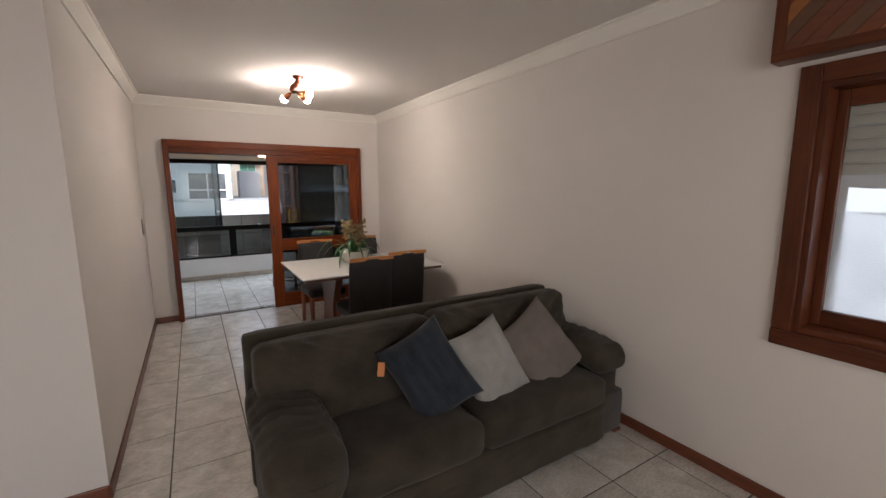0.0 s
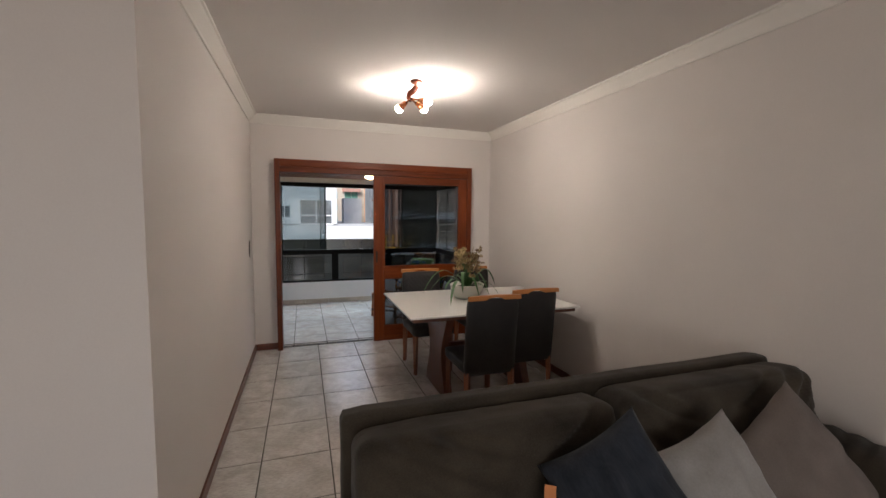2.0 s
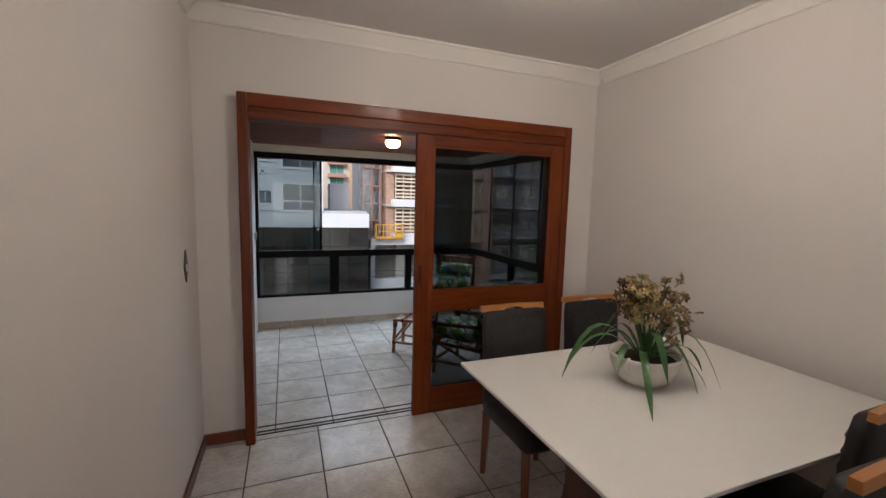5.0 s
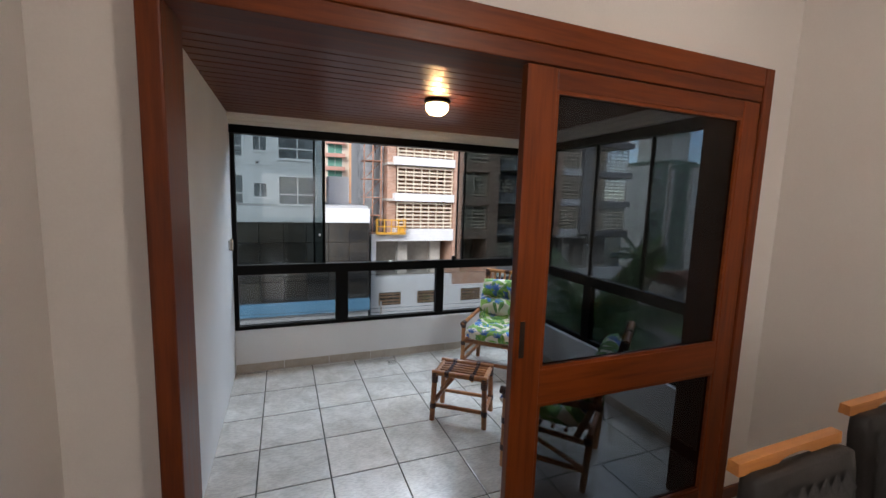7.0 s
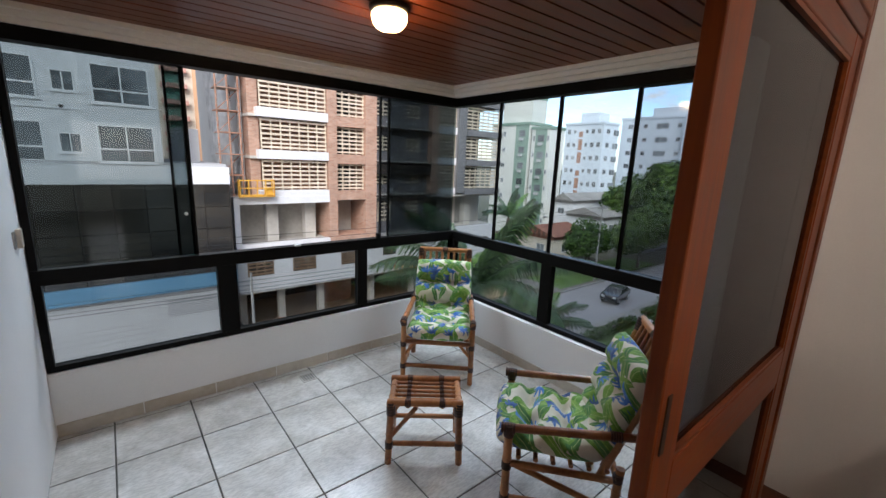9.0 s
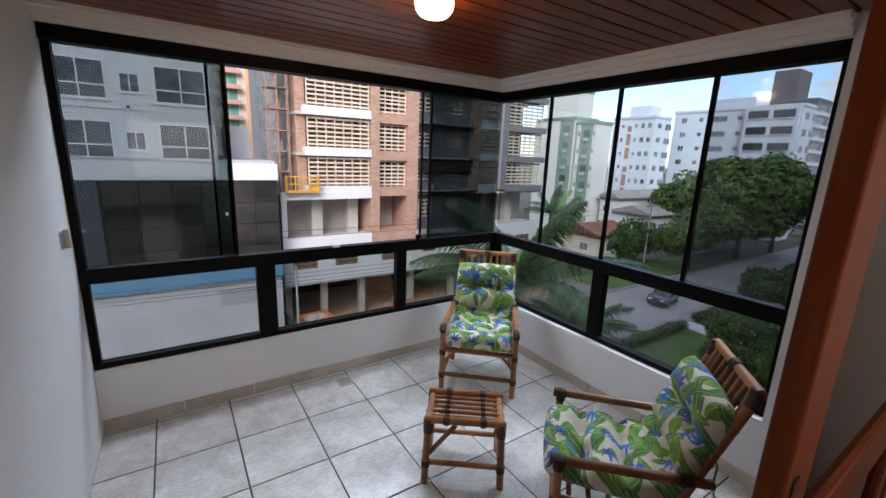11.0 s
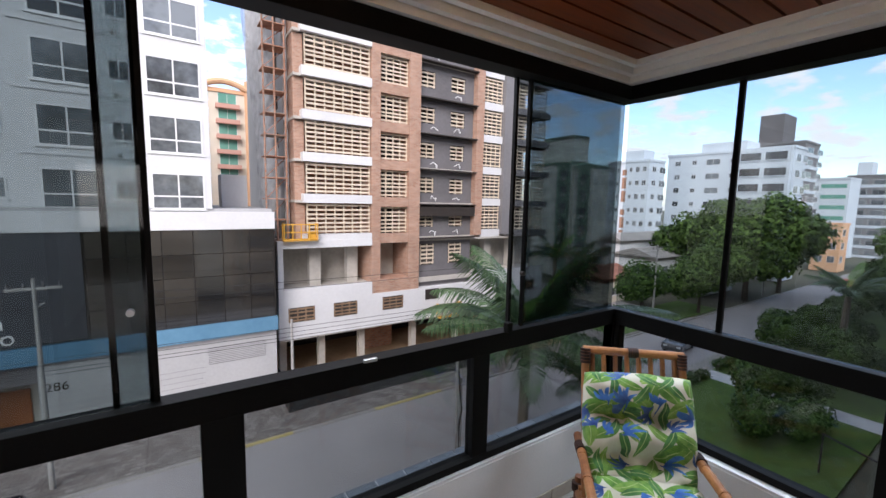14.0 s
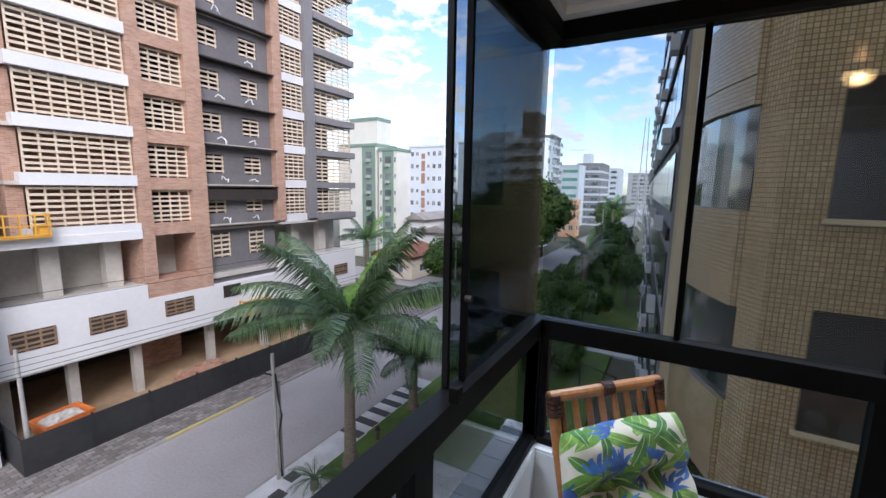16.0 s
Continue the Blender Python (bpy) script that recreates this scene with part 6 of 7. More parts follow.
        box(b, x0, x1, y - 0.03, y, z + d, z + step * 0.42 + d)
    for k in range(cols + 1):
        x = x0 + (x1 - x0 - 0.1) * k / cols
        box(b, x, x + 0.09, y, y + 0.06, z0, z1)
    return part("slat_screen", b, material or M_SLAT, parent)


def tower():
    """Unfinished tower of brick, white and grey bays over a white podium."""
    t = thing("unfinished_tower", "unfinished apartment tower with brick piers and pine-slatted openings", "building")
    y, Z0, S, N = 36.0, -1.25, 2.74, 9
    top = Z0 + S * N
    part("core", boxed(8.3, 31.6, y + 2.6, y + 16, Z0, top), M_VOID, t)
    part("side_wall", boxed(8.0, 8.3, y + 1.6, y + 16, Z0, top), M_PGREY, t)
    for k in range(N):
        z = Z0 + S * k
        # white corner balconies
        part("floor_slab", boxed(8.3, 31.6, y + 0.05, y + 2.6, z - 0.18, z), M_RAWC, t)
        part("balcony_band", boxed(8.75, 13.65, y - 0.35, y + 0.2, z - 0.18, z + 0.42), M_WHITE, t)
        part("balcony_side", boxed(8.75, 9.0, y + 0.2, y + 1.5, z - 0.18, z + 0.42), M_WHITE, t)
        slat_screen(t, 9.0, 13.6, y - 0.05, z + 0.44, z + S - 0.22, 7, 7)
        part("back_wall", boxed(8.4, 13.6, y + 2.3, y + 2.58, z, z + S - 0.18), M_BLOCK, t)
        # brick bay with one opening
        slat_screen(t, 14.35, 16.75, y + 0.1, z + 0.35, z + S - 0.35, 7, 4)
        part("brick_band", boxed(14.3, 16.8, y - 0.25, y + 0.2, z - 0.38, z + 0.34), M_BRICK, t)
        # grey bay with two small windows
        part("grey_wall", boxed(17.75, 23.2, y + 0.25, y + 0.5, z - 0.1, z + 0.75), M_DGREY if k < 7 else M_MGREY, t)
        part("grey_wall", boxed(17.75, 23.2, y + 0.25, y + 0.5, z + 2.0, z + S - 0.1), M_DGREY if k < 7 else M_MGREY, t)
        for a, b in ((17.75, 18.0), (19.35, 20.9), (22.3, 23.2)):
            part("grey_wall", boxed(a, b, y + 0.25, y + 0.5, z + 0.75, z + 2.0), M_DGREY if k < 7 else M_MGREY, t)
        part("grey_ledge", boxed(17.7, 23.25, y - 0.45, y + 0.5, z - 0.18, z - 0.1), M_INK, t)
        slat_screen(t, 18.0, 19.35, y + 0.36, z + 0.75, z + 2.0, 4, 2)
        slat_screen(t, 20.9, 22.3, y + 0.36, z + 0.75, z + 2.0, 4, 2)
        for cx in (18.9, 21.2):
            rnd = random.Random(k * 7 + int(cx))
            if rnd.random() < 0.8:
                pts = [(cx + 0.5 * j / 6 + rnd.uniform(-.1, .1), y + 0.1 - 0.4 * math.sin(j / 6 * 3), z + 0.3 + 0.35 * math.sin(j * 1.1) * rnd.random()) for j in range(7)]
                part("conduit", tube(bmesh.new(), pts, 0.035, 5), M_WFRAME, t, "loose pale conduit")
        # white-banded bay
        part("balcony_band", boxed(24.0, 26.3, y - 0.1, y + 0.3, z - 0.18, z + 0.45), M_WHITE, t)
        slat_screen(t, 24.05, 26.25, y + 0.05, z + 0.47, z + S - 0.2, 7, 4)
        # grey end balconies
        part("balcony_band", boxed(27.2, 31.9, y - 0.55, y + 0.3, z - 0.18, z + 0.35), M_MGREY, t)
        slat_screen(t, 27.3, 31.6, y - 0.2, z + 0.37, z + S - 0.2, 7, 6)
        part("narrow_window", boxed(7.96, 8.0, y + 3.2, y + 3.9, z + 0.9, z + 2.0), M_VOID, t)
    part("grey_balcony", boxed(17.75, 23.2, y - 0.35, y + 0.25, 0.4, 1.15), M_INK, t)
    for a, b in ((13.65, 14.35), (16.75, 17.72), (23.22, 24.0)):
        part("brick_pier", boxed(a, b, y - 0.3, y + 2.6, -5.4 if a < 20 else Z0, top), M_BRICK, t)
    part("brick_sill", boxed(14.35, 16.75, y - 0.29, y + 1.6, -5.4, -4.35), M_BRICK, t)
    part("brick_pier", boxed(26.3, 27.2, y - 0.4, y + 2.6, Z0, top), M_MGREY, t)
    part("brick_pier", boxed(8.35, 9.0, y + 0.3, y + 2.6, Z0, top), M_BRICK, t)
    part("roof", boxed(8.0, 31.9, y - 0.3, y + 16, top, top + 0.3), M_RAWC, t)
    # podium: white frame round open rooms
    part("podium_band", boxed(7.0, 13.65, y - 0.4, y + 0.1, -1.75, -1.25), M_WHITE, t)
    part("podium_post", boxed(7.0, 7.35, y - 0.4, y + 0.1, -4.5, -1.75), M_WHITE, t)
    part("podium_deck", boxed(7.0, 31.9, y - 0.2, y + 16, -1.6, Z0 - 0.19), M_RAWC, t)
    part("podium_wall", boxed(7.0, 13.65, y - 0.4, y + 0.0, -7.9, -4.5), M_WHITE, t)
    part("podium_wall", boxed(13.65, 31.9, y - 0.4, y + 0.3, -7.9, -5.41), M_WHITE, t)
    part("podium_wall", boxed(23.22, 31.9, y - 0.4, y + 0.0, -5.41, -4.5), M_WHITE, t)
    part("podium_back", boxed(7.0, 31.9, y + 2.4, y + 2.7, -4.6, -1.6), M_RAWC, t)
    part("podium_floor", boxed(7.0, 31.9, y, y + 16, -5.0, -4.6), M_RAWC, t)
    part("podium_side", boxed(7.0, 7.3, y, y + 16, -7.9, -1.6), M_PGREY, t)
    for x in (9.4, 12.2, 25.4, 28.5):
        part("column", boxed(x, x + 0.8, y + 0.9, y + 1.6, -4.6, -1.6), M_RAWC, t)
    # Dark plates on the wall face paint the shade of window recesses.
    for x0 in (7.6, 10.7, 14.5, 26.0, 29.0):
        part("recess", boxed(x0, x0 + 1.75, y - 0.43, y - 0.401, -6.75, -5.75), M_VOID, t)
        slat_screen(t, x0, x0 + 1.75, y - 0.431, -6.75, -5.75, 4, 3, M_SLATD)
    part("grey_base", boxed(17.72, 23.22, y + 0.26, y + 0.5, -5.42, -1.4), M_DGREY, t)
    for a in (18.1, 20.9):
        part("recess", boxed(a, a + 1.3, y + 0.2, y + 0.259, -3.6, -1.9), M_VOID, t)
        slat_screen(t, a, a + 1.3, y + 0.199, -3.6, -1.9, 5, 2)
    part("recess", boxed(18.3, 19.6, y - 0.43, y - 0.401, -6.4, -5.55), M_INK, t)
    # open ground storey
    part("site_floor", boxed(7.0, 31.9, 32.68, y + 16, G, G + 0.12), M_SAND, t, "bare sandy site floor")
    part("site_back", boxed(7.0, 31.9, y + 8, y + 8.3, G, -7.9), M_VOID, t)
    part("site_wall", boxed(14.6, 17.6, y + 4.2, y + 4.5, G, -7.9), M_BLOCK, t)
    part("soffit", boxed(7.0, 31.9, y - 0.4, y + 16, -8.0, -7.9), M_RAWC, t)
    for x in (7.2, 9.9, 13.0, 17.6, 22, 26, 30):
        part("column", boxed(x, x + 0.45, y + 0.6, y + 1.1, G, -8.0), M_RAWC, t)
    # scaffold side with its net
    net = bmesh.new()
    rows = []
    for j in range(15):
        u = j / 14
        z = Z0 + u * (top + 3 - Z0)
        rows.append([net.verts.new((8.0 - 0.4 - 1.6 * u ** 1.5 - 0.7 * v + 0.12 * math.sin(6 * v + 9 * u), y + 1.2 + 4.0 * v, z)) for v in [i / 7 for i in range(8)]])
    for p, q in zip(rows, rows[1:]):
        for i in range(7):
            net.faces.new((p[i], p[i + 1], q[i + 1], q[i]))
    bmesh.ops.solidify(net, geom=net.faces[:], thickness=0.03)
    part("debris_net", net, M_MESH, t, "pale grey debris netting")
    for k in range(N * 2):
        z = Z0 + k * S / 2
        part("scaffold_board", boxed(6.5, 7.95, y + 0.2, y + 1.5, z, z + 0.06), M_BLOCK, t)
        part("scaffold_brace", rodded((6.5, y + 0.3, z), (7.9, y + 0.9, z + S / 2), 0.03, n=5), M_BLOCK, t)
    for x in (6.55, 7.2, 7.85):
        part("scaffold_pole", rodded((x, y + 0.3, Z0), (x, y + 0.3, top), 0.06, n=6), M_BLOCK, t)
    # yellow hanging cradles
    for x, z in ((7.3, -1.2), (19.4, -8.0)):
        deck = part("hanging_cradle", boxed(x, x + 2.2, y - 0.95, y - 0.42, z, z + 0.05), M_CRADLE, t, "yellow steel work cradle")
        for zz in (0.1, 0.55, 1.05):
            part("rail", boxed(x, x + 2.2, y - 0.95, y - 0.88, z + zz, z + zz + 0.07), M_CRADLE, deck)
        for k in range(5):
            part("upright", boxed(x + k * 0.535, x + k * 0.535 + 0.06, y - 0.955, y - 0.875, z + 0.05, z + 1.15), M_CRADLE, deck)
        for xx in (x, x + 2.13):
            part("end_post", boxed(xx, xx + 0.07, y - 0.5, y - 0.43, z + 0.05, z + 1.15), M_CRADLE, deck)
            part("end_rail", boxed(xx, xx + 0.07, y - 0.875, y - 0.5, z + 1.05, z + 1.12), M_CRADLE, deck)
        part("winch", boxed(x + 1.62, x + 2.12, y - 0.86, y - 0.55, z + 0.05, z + 0.6, bevel=0.02), M_CRADLE, deck)


tower()


def hoarding():
    h = thing("site_hoarding", "black boarded site hoarding along the street", "fence")
    x = 6.9
    while x < 27:
        part("panel", boxed(x, x + 2.46, 32.6, 32.64, G, G + 1.75, bevel=0.01), M_HOARD, h)
        part("post", boxed(x + 2.46, x + 2.54, 32.57, 32.66, G, G + 1.85), M_HOARD, h)
        x += 2.54
    part("panel", boxed(6.84, 6.9, 32.6, 35.6, G, G + 1.75), M_HOARD, h)


hoarding()


def skip():
    s = thing("rubble_skip", "orange steel rubble skip behind the hoarding", "skip", (8.75, 34.1, G + 0.12), 8)
    s.matrix_world = s.matrix_world @ Matrix.Diagonal((0.68, 0.9, 1.15, 1))
    b = bmesh.new()
    lo = [b.verts.new(p) for p in ((-1.0, -0.7, 0), (1.0, -0.7, 0), (1.0, 0.7, 0), (-1.0, 0.7, 0))]
    hi = [b.verts.new(p) for p in ((-1.5, -0.85, 1.3), (1.5, -0.85, 1.3), (1.5, 0.85, 1.3), (-1.5, 0.85, 1.3))]
    inn = [b.verts.new(p) for p in ((-1.42, -0.77, 1.3), (1.42, -0.77, 1.3), (1.42, 0.77, 1.3), (-1.42, 0.77, 1.3))]
    bot = [b.verts.new(p) for p in ((-1.2, -0.7, 0.9), (1.2, -0.7, 0.9), (1.2, 0.7, 0.9), (-1.2, 0.7, 0.9))]
    for p, q in ((lo, hi), (hi, inn), (inn, bot)):
        for k in range(4):
            b.faces.new((p[k], p[(k + 1) % 4], q[(k + 1) % 4], q[k]))
    b.faces.new(list(reversed(lo)))
    b.faces.new(bot)
    part("bin", b, M_SKIP, s)
    rb = bmesh.new()
    soft_box(rb, Matrix.Translation((0, 0, 1.0)), (1.15, 0.66, 0.25), 0.2, 8, wrinkle=0.12, scale=3)
    part("rubble", rb, M_RAWC, s, "grey rubble load")
    r2 = thing("brick_rubble_heap", "heap of broken brick and pink sacks on the site", "rubble", (16.2, 35.0, G + 0.1))
    part("mound", soft_box(bmesh.new(), Matrix.Translation((0, 0, 0.35)), (1.5, 0.9, 0.55), 0.4, 10, wrinkle=0.25, scale=2.2), M_BLOCK, r2)


skip()


# ---------------------------------------------------------------- far buildings
def block(name, label, x0, x1, y0, y1, z1, mat, storeys, front=(), side=(), roof=None, band=None, glass_mat=None, z0=G, sh=2.85, tank=None):
    """front and side: lists of (start, width, sill, height) along x or y, repeated on each storey."""
    h = thing(name, label, "building")
    part("wall", boxed(x0, x1, y0, y1, z0, z1), mat, h)
    part("roof", boxed(x0 - 0.15, x1 + 0.15, y0 - 0.15, y1 + 0.15, z1, z1 + 0.5), roof or mat, h)
    for k in range(storeys):
        z = z1 - sh * (k + 1)
        for s, w, sill, ht in front:
            opening(h, x0 + s, x0 + s + w, y0, z + sill, z + sill + ht, "plain", 0.05, glass_mat)
        for s, w, sill, ht in side:
            opening_side(h, y0 + s, y0 + s + w, x0, z + sill, z + sill + ht, 0.05, glass_mat)
        if band:
            part("band", boxed(x0 - 0.12, x1 + 0.12, y0 - 0.12, y0, z - 0.2, z + 0.55), band, h)
            part("band", boxed(x0 - 0.12, x0, y0, y1, z - 0.2, z + 0.55), band, h)
    if tank:
        tx0, tx1, ty0, ty1, tz, tm = tank
        part("water_tank", boxed(tx0, tx1, ty0, ty1, z1 + 0.5, tz), tm, h)
    return h


ob = block("orange_apartment_block", "orange and cream apartment block with red balcony bands", 4.9, 11.2, 70, 82, 15.2, M_CREAM, 9,
           ((2.3, 2.2, 0.4, 1.5), (0.45, 0.8, 0.8, 1.0)), (), M_ORAN, None, M_AQUA, sh=1.95)
for k in range(9):
    part("balcony", boxed(6.9, 9.7, 69.2, 69.99, 15.2 - 1.95 * (k + 1) - 0.1, 15.2 - 1.95 * (k + 1) + 0.45), M_ROSE, ob)
for x in (4.8, 10.4):
    part("pilaster", boxed(x, x + 0.75, 69.6, 70, G, 17.0), M_ORAN, ob)
part("arch", tube(bmesh.new(), [(4.9 + 6.2 * k / 10, 69.8, 15.6 + 1.0 * math.sin(math.pi * k / 10)) for k in range(11)], 0.4, 8), M_ORAN, ob)

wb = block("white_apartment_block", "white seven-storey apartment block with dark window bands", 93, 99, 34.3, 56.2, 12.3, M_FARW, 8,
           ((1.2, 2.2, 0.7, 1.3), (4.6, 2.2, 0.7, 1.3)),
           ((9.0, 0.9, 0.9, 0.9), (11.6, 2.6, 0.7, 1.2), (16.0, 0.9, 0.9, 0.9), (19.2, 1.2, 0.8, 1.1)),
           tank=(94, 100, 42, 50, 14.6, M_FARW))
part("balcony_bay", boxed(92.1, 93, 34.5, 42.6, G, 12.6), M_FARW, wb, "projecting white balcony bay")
for k in range(8):
    z = 12.3 - 2.85 * (k + 1)
    for y0, y1 in ((35.0, 38.2), (38.9, 42.1)):
        part("balcony_opening", boxed(92.05, 92.099, y0, y1, z + 1.0, z + 2.35), M_BGLASS, wb)
        part("balcony_rail", boxed(91.9, 92.04, y0, y1, z + 0.85, z + 0.98), M_FARW, wb)
block("grey_apartment_tower", "grey and white apartment tower with a dark roof tank", 124, 134, 41.4, 52.6, 17.0, M_MGREY, 10,
      ((2, 4, 0.7, 1.3), (9, 4, 0.7, 1.3)), ((0.6, 2.4, 0.6, 1.4), (4.2, 1.6, 0.8, 1.1), (6.6, 1.6, 0.8, 1.1), (9.0, 1.6, 0.8, 1.1)), band=M_FARW,
      tank=(126, 134, 46.5, 51.4, 24.6, M_DGREY))
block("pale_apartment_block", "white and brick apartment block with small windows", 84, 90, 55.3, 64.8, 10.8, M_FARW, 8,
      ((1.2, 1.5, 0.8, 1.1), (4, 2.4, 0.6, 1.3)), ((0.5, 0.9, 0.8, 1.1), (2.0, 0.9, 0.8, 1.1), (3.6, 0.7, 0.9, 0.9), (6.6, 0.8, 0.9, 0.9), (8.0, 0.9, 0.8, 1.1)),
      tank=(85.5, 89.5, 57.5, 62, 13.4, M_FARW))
for k in range(8):
    part("brick_panel", boxed(83.95, 83.99, 60.2, 61.2, 10.8 - 2.85 * (k + 1) + 0.2, 10.8 - 2.85 * (k + 1) + (2.6 if k % 3 else 1.4)), M_BLOCK, bpy.data.objects["pale_apartment_block"])
gb = block("green_apartment_block", "cream apartment block with green window strips", 60, 64, 50.9, 54.8, 7.7, M_FCREAM, 6,
           (), ((0.15, 0.5, 0.9, 0.9), (3.2, 0.5, 0.9, 0.9)), roof=M_GREEN)
gc = block("cream_apartment_block", "cream apartment block with a green strip and parapet", 60, 66, 55.4, 64.4, 8.6, M_FCREAM, 6, (), ((1.6, 1.2, 0.8, 1.1), (5.6, 0.8, 0.9, 0.9)), roof=M_GREEN, tank=(61, 65, 56, 63, 13.2, M_FCREAM))
part("tank_roof", boxed(60.9, 65.1, 55.9, 63.1, 13.2, 13.8), M_GREEN, gc, "green tank parapet")
for h, y0, y1, zt in ((gb, 51.6, 54.0, 7.7), (gc, 55.6, 58.6, 8.6)):
    part("green_strip", boxed(59.94, 59.998, y0, y1, G, zt), M_GREEN, h, "green painted wall strip")
for k in range(6):
    for h, y0, zt in ((gb, 52.1, 7.7), (gc, 56.4, 8.6)):
        z = zt - 2.85 * (k + 1)
        part("strip_window", boxed(59.9, 59.939, y0, y0 + 1.3, z + 0.8, z + 1.9), M_WGLASS, h)
        part("air_conditioner", boxed(59.5, 59.93, y0 + 0.3, y0 + 1.0, z + 0.15, z + 0.6), M_PGREY, h)
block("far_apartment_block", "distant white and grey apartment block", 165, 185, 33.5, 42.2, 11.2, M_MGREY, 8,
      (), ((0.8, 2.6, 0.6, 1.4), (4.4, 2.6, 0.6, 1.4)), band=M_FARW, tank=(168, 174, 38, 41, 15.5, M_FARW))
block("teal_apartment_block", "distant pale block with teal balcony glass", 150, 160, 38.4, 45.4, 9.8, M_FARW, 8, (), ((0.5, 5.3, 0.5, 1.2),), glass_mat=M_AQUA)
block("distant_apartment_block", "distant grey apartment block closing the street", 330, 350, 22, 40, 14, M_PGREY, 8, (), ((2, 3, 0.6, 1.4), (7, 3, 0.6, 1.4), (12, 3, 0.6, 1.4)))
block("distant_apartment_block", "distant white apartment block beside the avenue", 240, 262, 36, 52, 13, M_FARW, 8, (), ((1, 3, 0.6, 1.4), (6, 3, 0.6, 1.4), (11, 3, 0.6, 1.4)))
block("distant_red_block", "distant low red building beside the avenue", 230, 250, 12, 20, 8, M_ROSE, 5, (), ((1, 3, 0.6, 1.4),))
block("corner_shop", "low orange corner building beside the street", 118, 123.5, 32.2, 36.8, -1.6, M_ORAN, 3, ((1, 2, 0.6, 1.4),), ((0.6, 1.2, 0.6, 1.4), (2.6, 1.2, 0.6, 1.4)))
for nm, lb, x0, x1, y0, y1, zz, mt, rf in (
        ("low_house", "low white house with a fibre-cement roof", 60, 78, 39.5, 46, -6.4, M_WHITE, M_ROOFG),
        ("low_house", "white two-storey house with small windows", 62, 80, 46.5, 50, -4.6, M_WHITE, M_ROOFG),
        ("red_roof_house", "low house with a worn red clay roof", 48.5, 56, 40, 47, -8.6, M_CREAM, M_ROOF),
        ("low_house", "pale blue low house with a grey roof", 66, 76, 35.5, 39, -8.0, M_PGREY, M_ROOFG)):
    h = block(nm, lb, x0, x1, y0, y1, zz, mt, 1, ((2, 1.6, 0.9, 1.1), (6, 1.6, 0.9, 1.1)), ((1.5, 1.4, 0.9, 1.1),), roof=rf)
    rb = bmesh.new()
    mid = (y0 + y1) / 2
    pts = [(x0 - 0.5, y0 - 0.5, zz + 0.5), (x1 + 0.5, y0 - 0.5, zz + 0.5), (x1 + 0.5, y1 + 0.5, zz + 0.5), (x0 - 0.5, y1 + 0.5, zz + 0.5), (x0 - 0.5, mid, zz + 1.7), (x1 + 0.5, mid, zz + 1.7)]
    v = [rb.verts.new(p) for p in pts]
    for f in ((0, 1, 5, 4), (2, 3, 4, 5), (0, 4, 3), (1, 2, 5), (3, 2, 1, 0)):
        rb.faces.new([v[i] for i in f])
    part("pitched_roof", rb, rf, h)


# beige tiled neighbour beside the garden
def tiled_neighbour():
    n = thing("tiled_apartment_block", "beige mosaic-tiled apartment block with dark windows", "building")
    top = 16.0
    part("side_wall", boxed(8.4, 9.4, -12, 7.50, G, top), M_PAST, n)
    b = bmesh.new()
    lo = [(8.4, 7.50), (8.72, 7.72), (9.6, 7.9), (9.6, 6.6), (8.6, 6.6)]
    low, high = [b.verts.new((x, y, G)) for x, y in lo], [b.verts.new((x, y, top)) for x, y in lo]
    for k in range(5):
        b.faces.new((low[k], low[(k + 1) % 5], high[(k + 1) % 5], high[k]))
    bmesh.ops.recalc_face_normals(b, faces=b.faces[:])
    part("corner_wall", b, M_PAST, n)
    for k in range(-4, 5):
        z = 1.21 + 2.85 * k
        if z + 1.67 < top:
            w = part("window", boxed(8.385, 8.399, 3.2, 6.97, z, z + 1.67), M_BGLASS, n)
            part("mullion", boxed(8.372, 8.384, 5.0, 5.08, z, z + 1.67), M_FRAME, w)
            part("sill", boxed(8.34, 8.399, 3.1, 7.02, z - 0.07, z - 0.001), M_BEIGE, w)
        # curved bays towards the street: parapet band and dark window band
        for za, zb, mt, push, nm in ((z - 0.95, z + 0.05, M_PAST, 0.0, "bay_band"), (z + 0.05, z + 1.5, M_BGLASS, -0.10, "bay_window"), (z + 1.5, z + 1.9, M_PAST, -0.02, "bay_head")):
            b = bmesh.new()
            arc = []
            for j in range(13):
                u = j / 12
                arc.append((8.75 + 2.9 * u, 7.70 + push + 0.75 * math.sin(math.pi * (0.06 + 0.55 * u))))
            p0 = [b.verts.new((x, y, za)) for x, y in arc] + [b.verts.new((11.65, 6.8, za)), b.verts.new((8.75, 6.8, za))]
            p1 = [b.verts.new((x, y, zb)) for x, y in arc] + [b.verts.new((11.65, 6.8, zb)), b.verts.new((8.75, 6.8, zb))]
            m = len(p0)
            for j in range(m):
                b.faces.new((p0[j], p0[(j + 1) % m], p1[(j + 1) % m], p1[j]))
            b.faces.new(list(reversed(p0)))
            b.faces.new(p1)
            bmesh.ops.recalc_face_normals(b, faces=b.faces[:])
            part(nm, b, mt, n)
    for x0, x1, yy in ((11.7, 12.2, 8.55), (12.9, 13.6, 8.62)):
        part("column", boxed(x0, x1, 6.8, yy, G, top), M_BEIGE, n)
    part("roof", boxed(8.4, 14, -12, 7.4, top, top + 0.3), M_PGREY, n)
    part("rear_wall", boxed(9.4, 13.9, -12, 6.7, G, top), M_BEIGE, n)


tiled_neighbour()


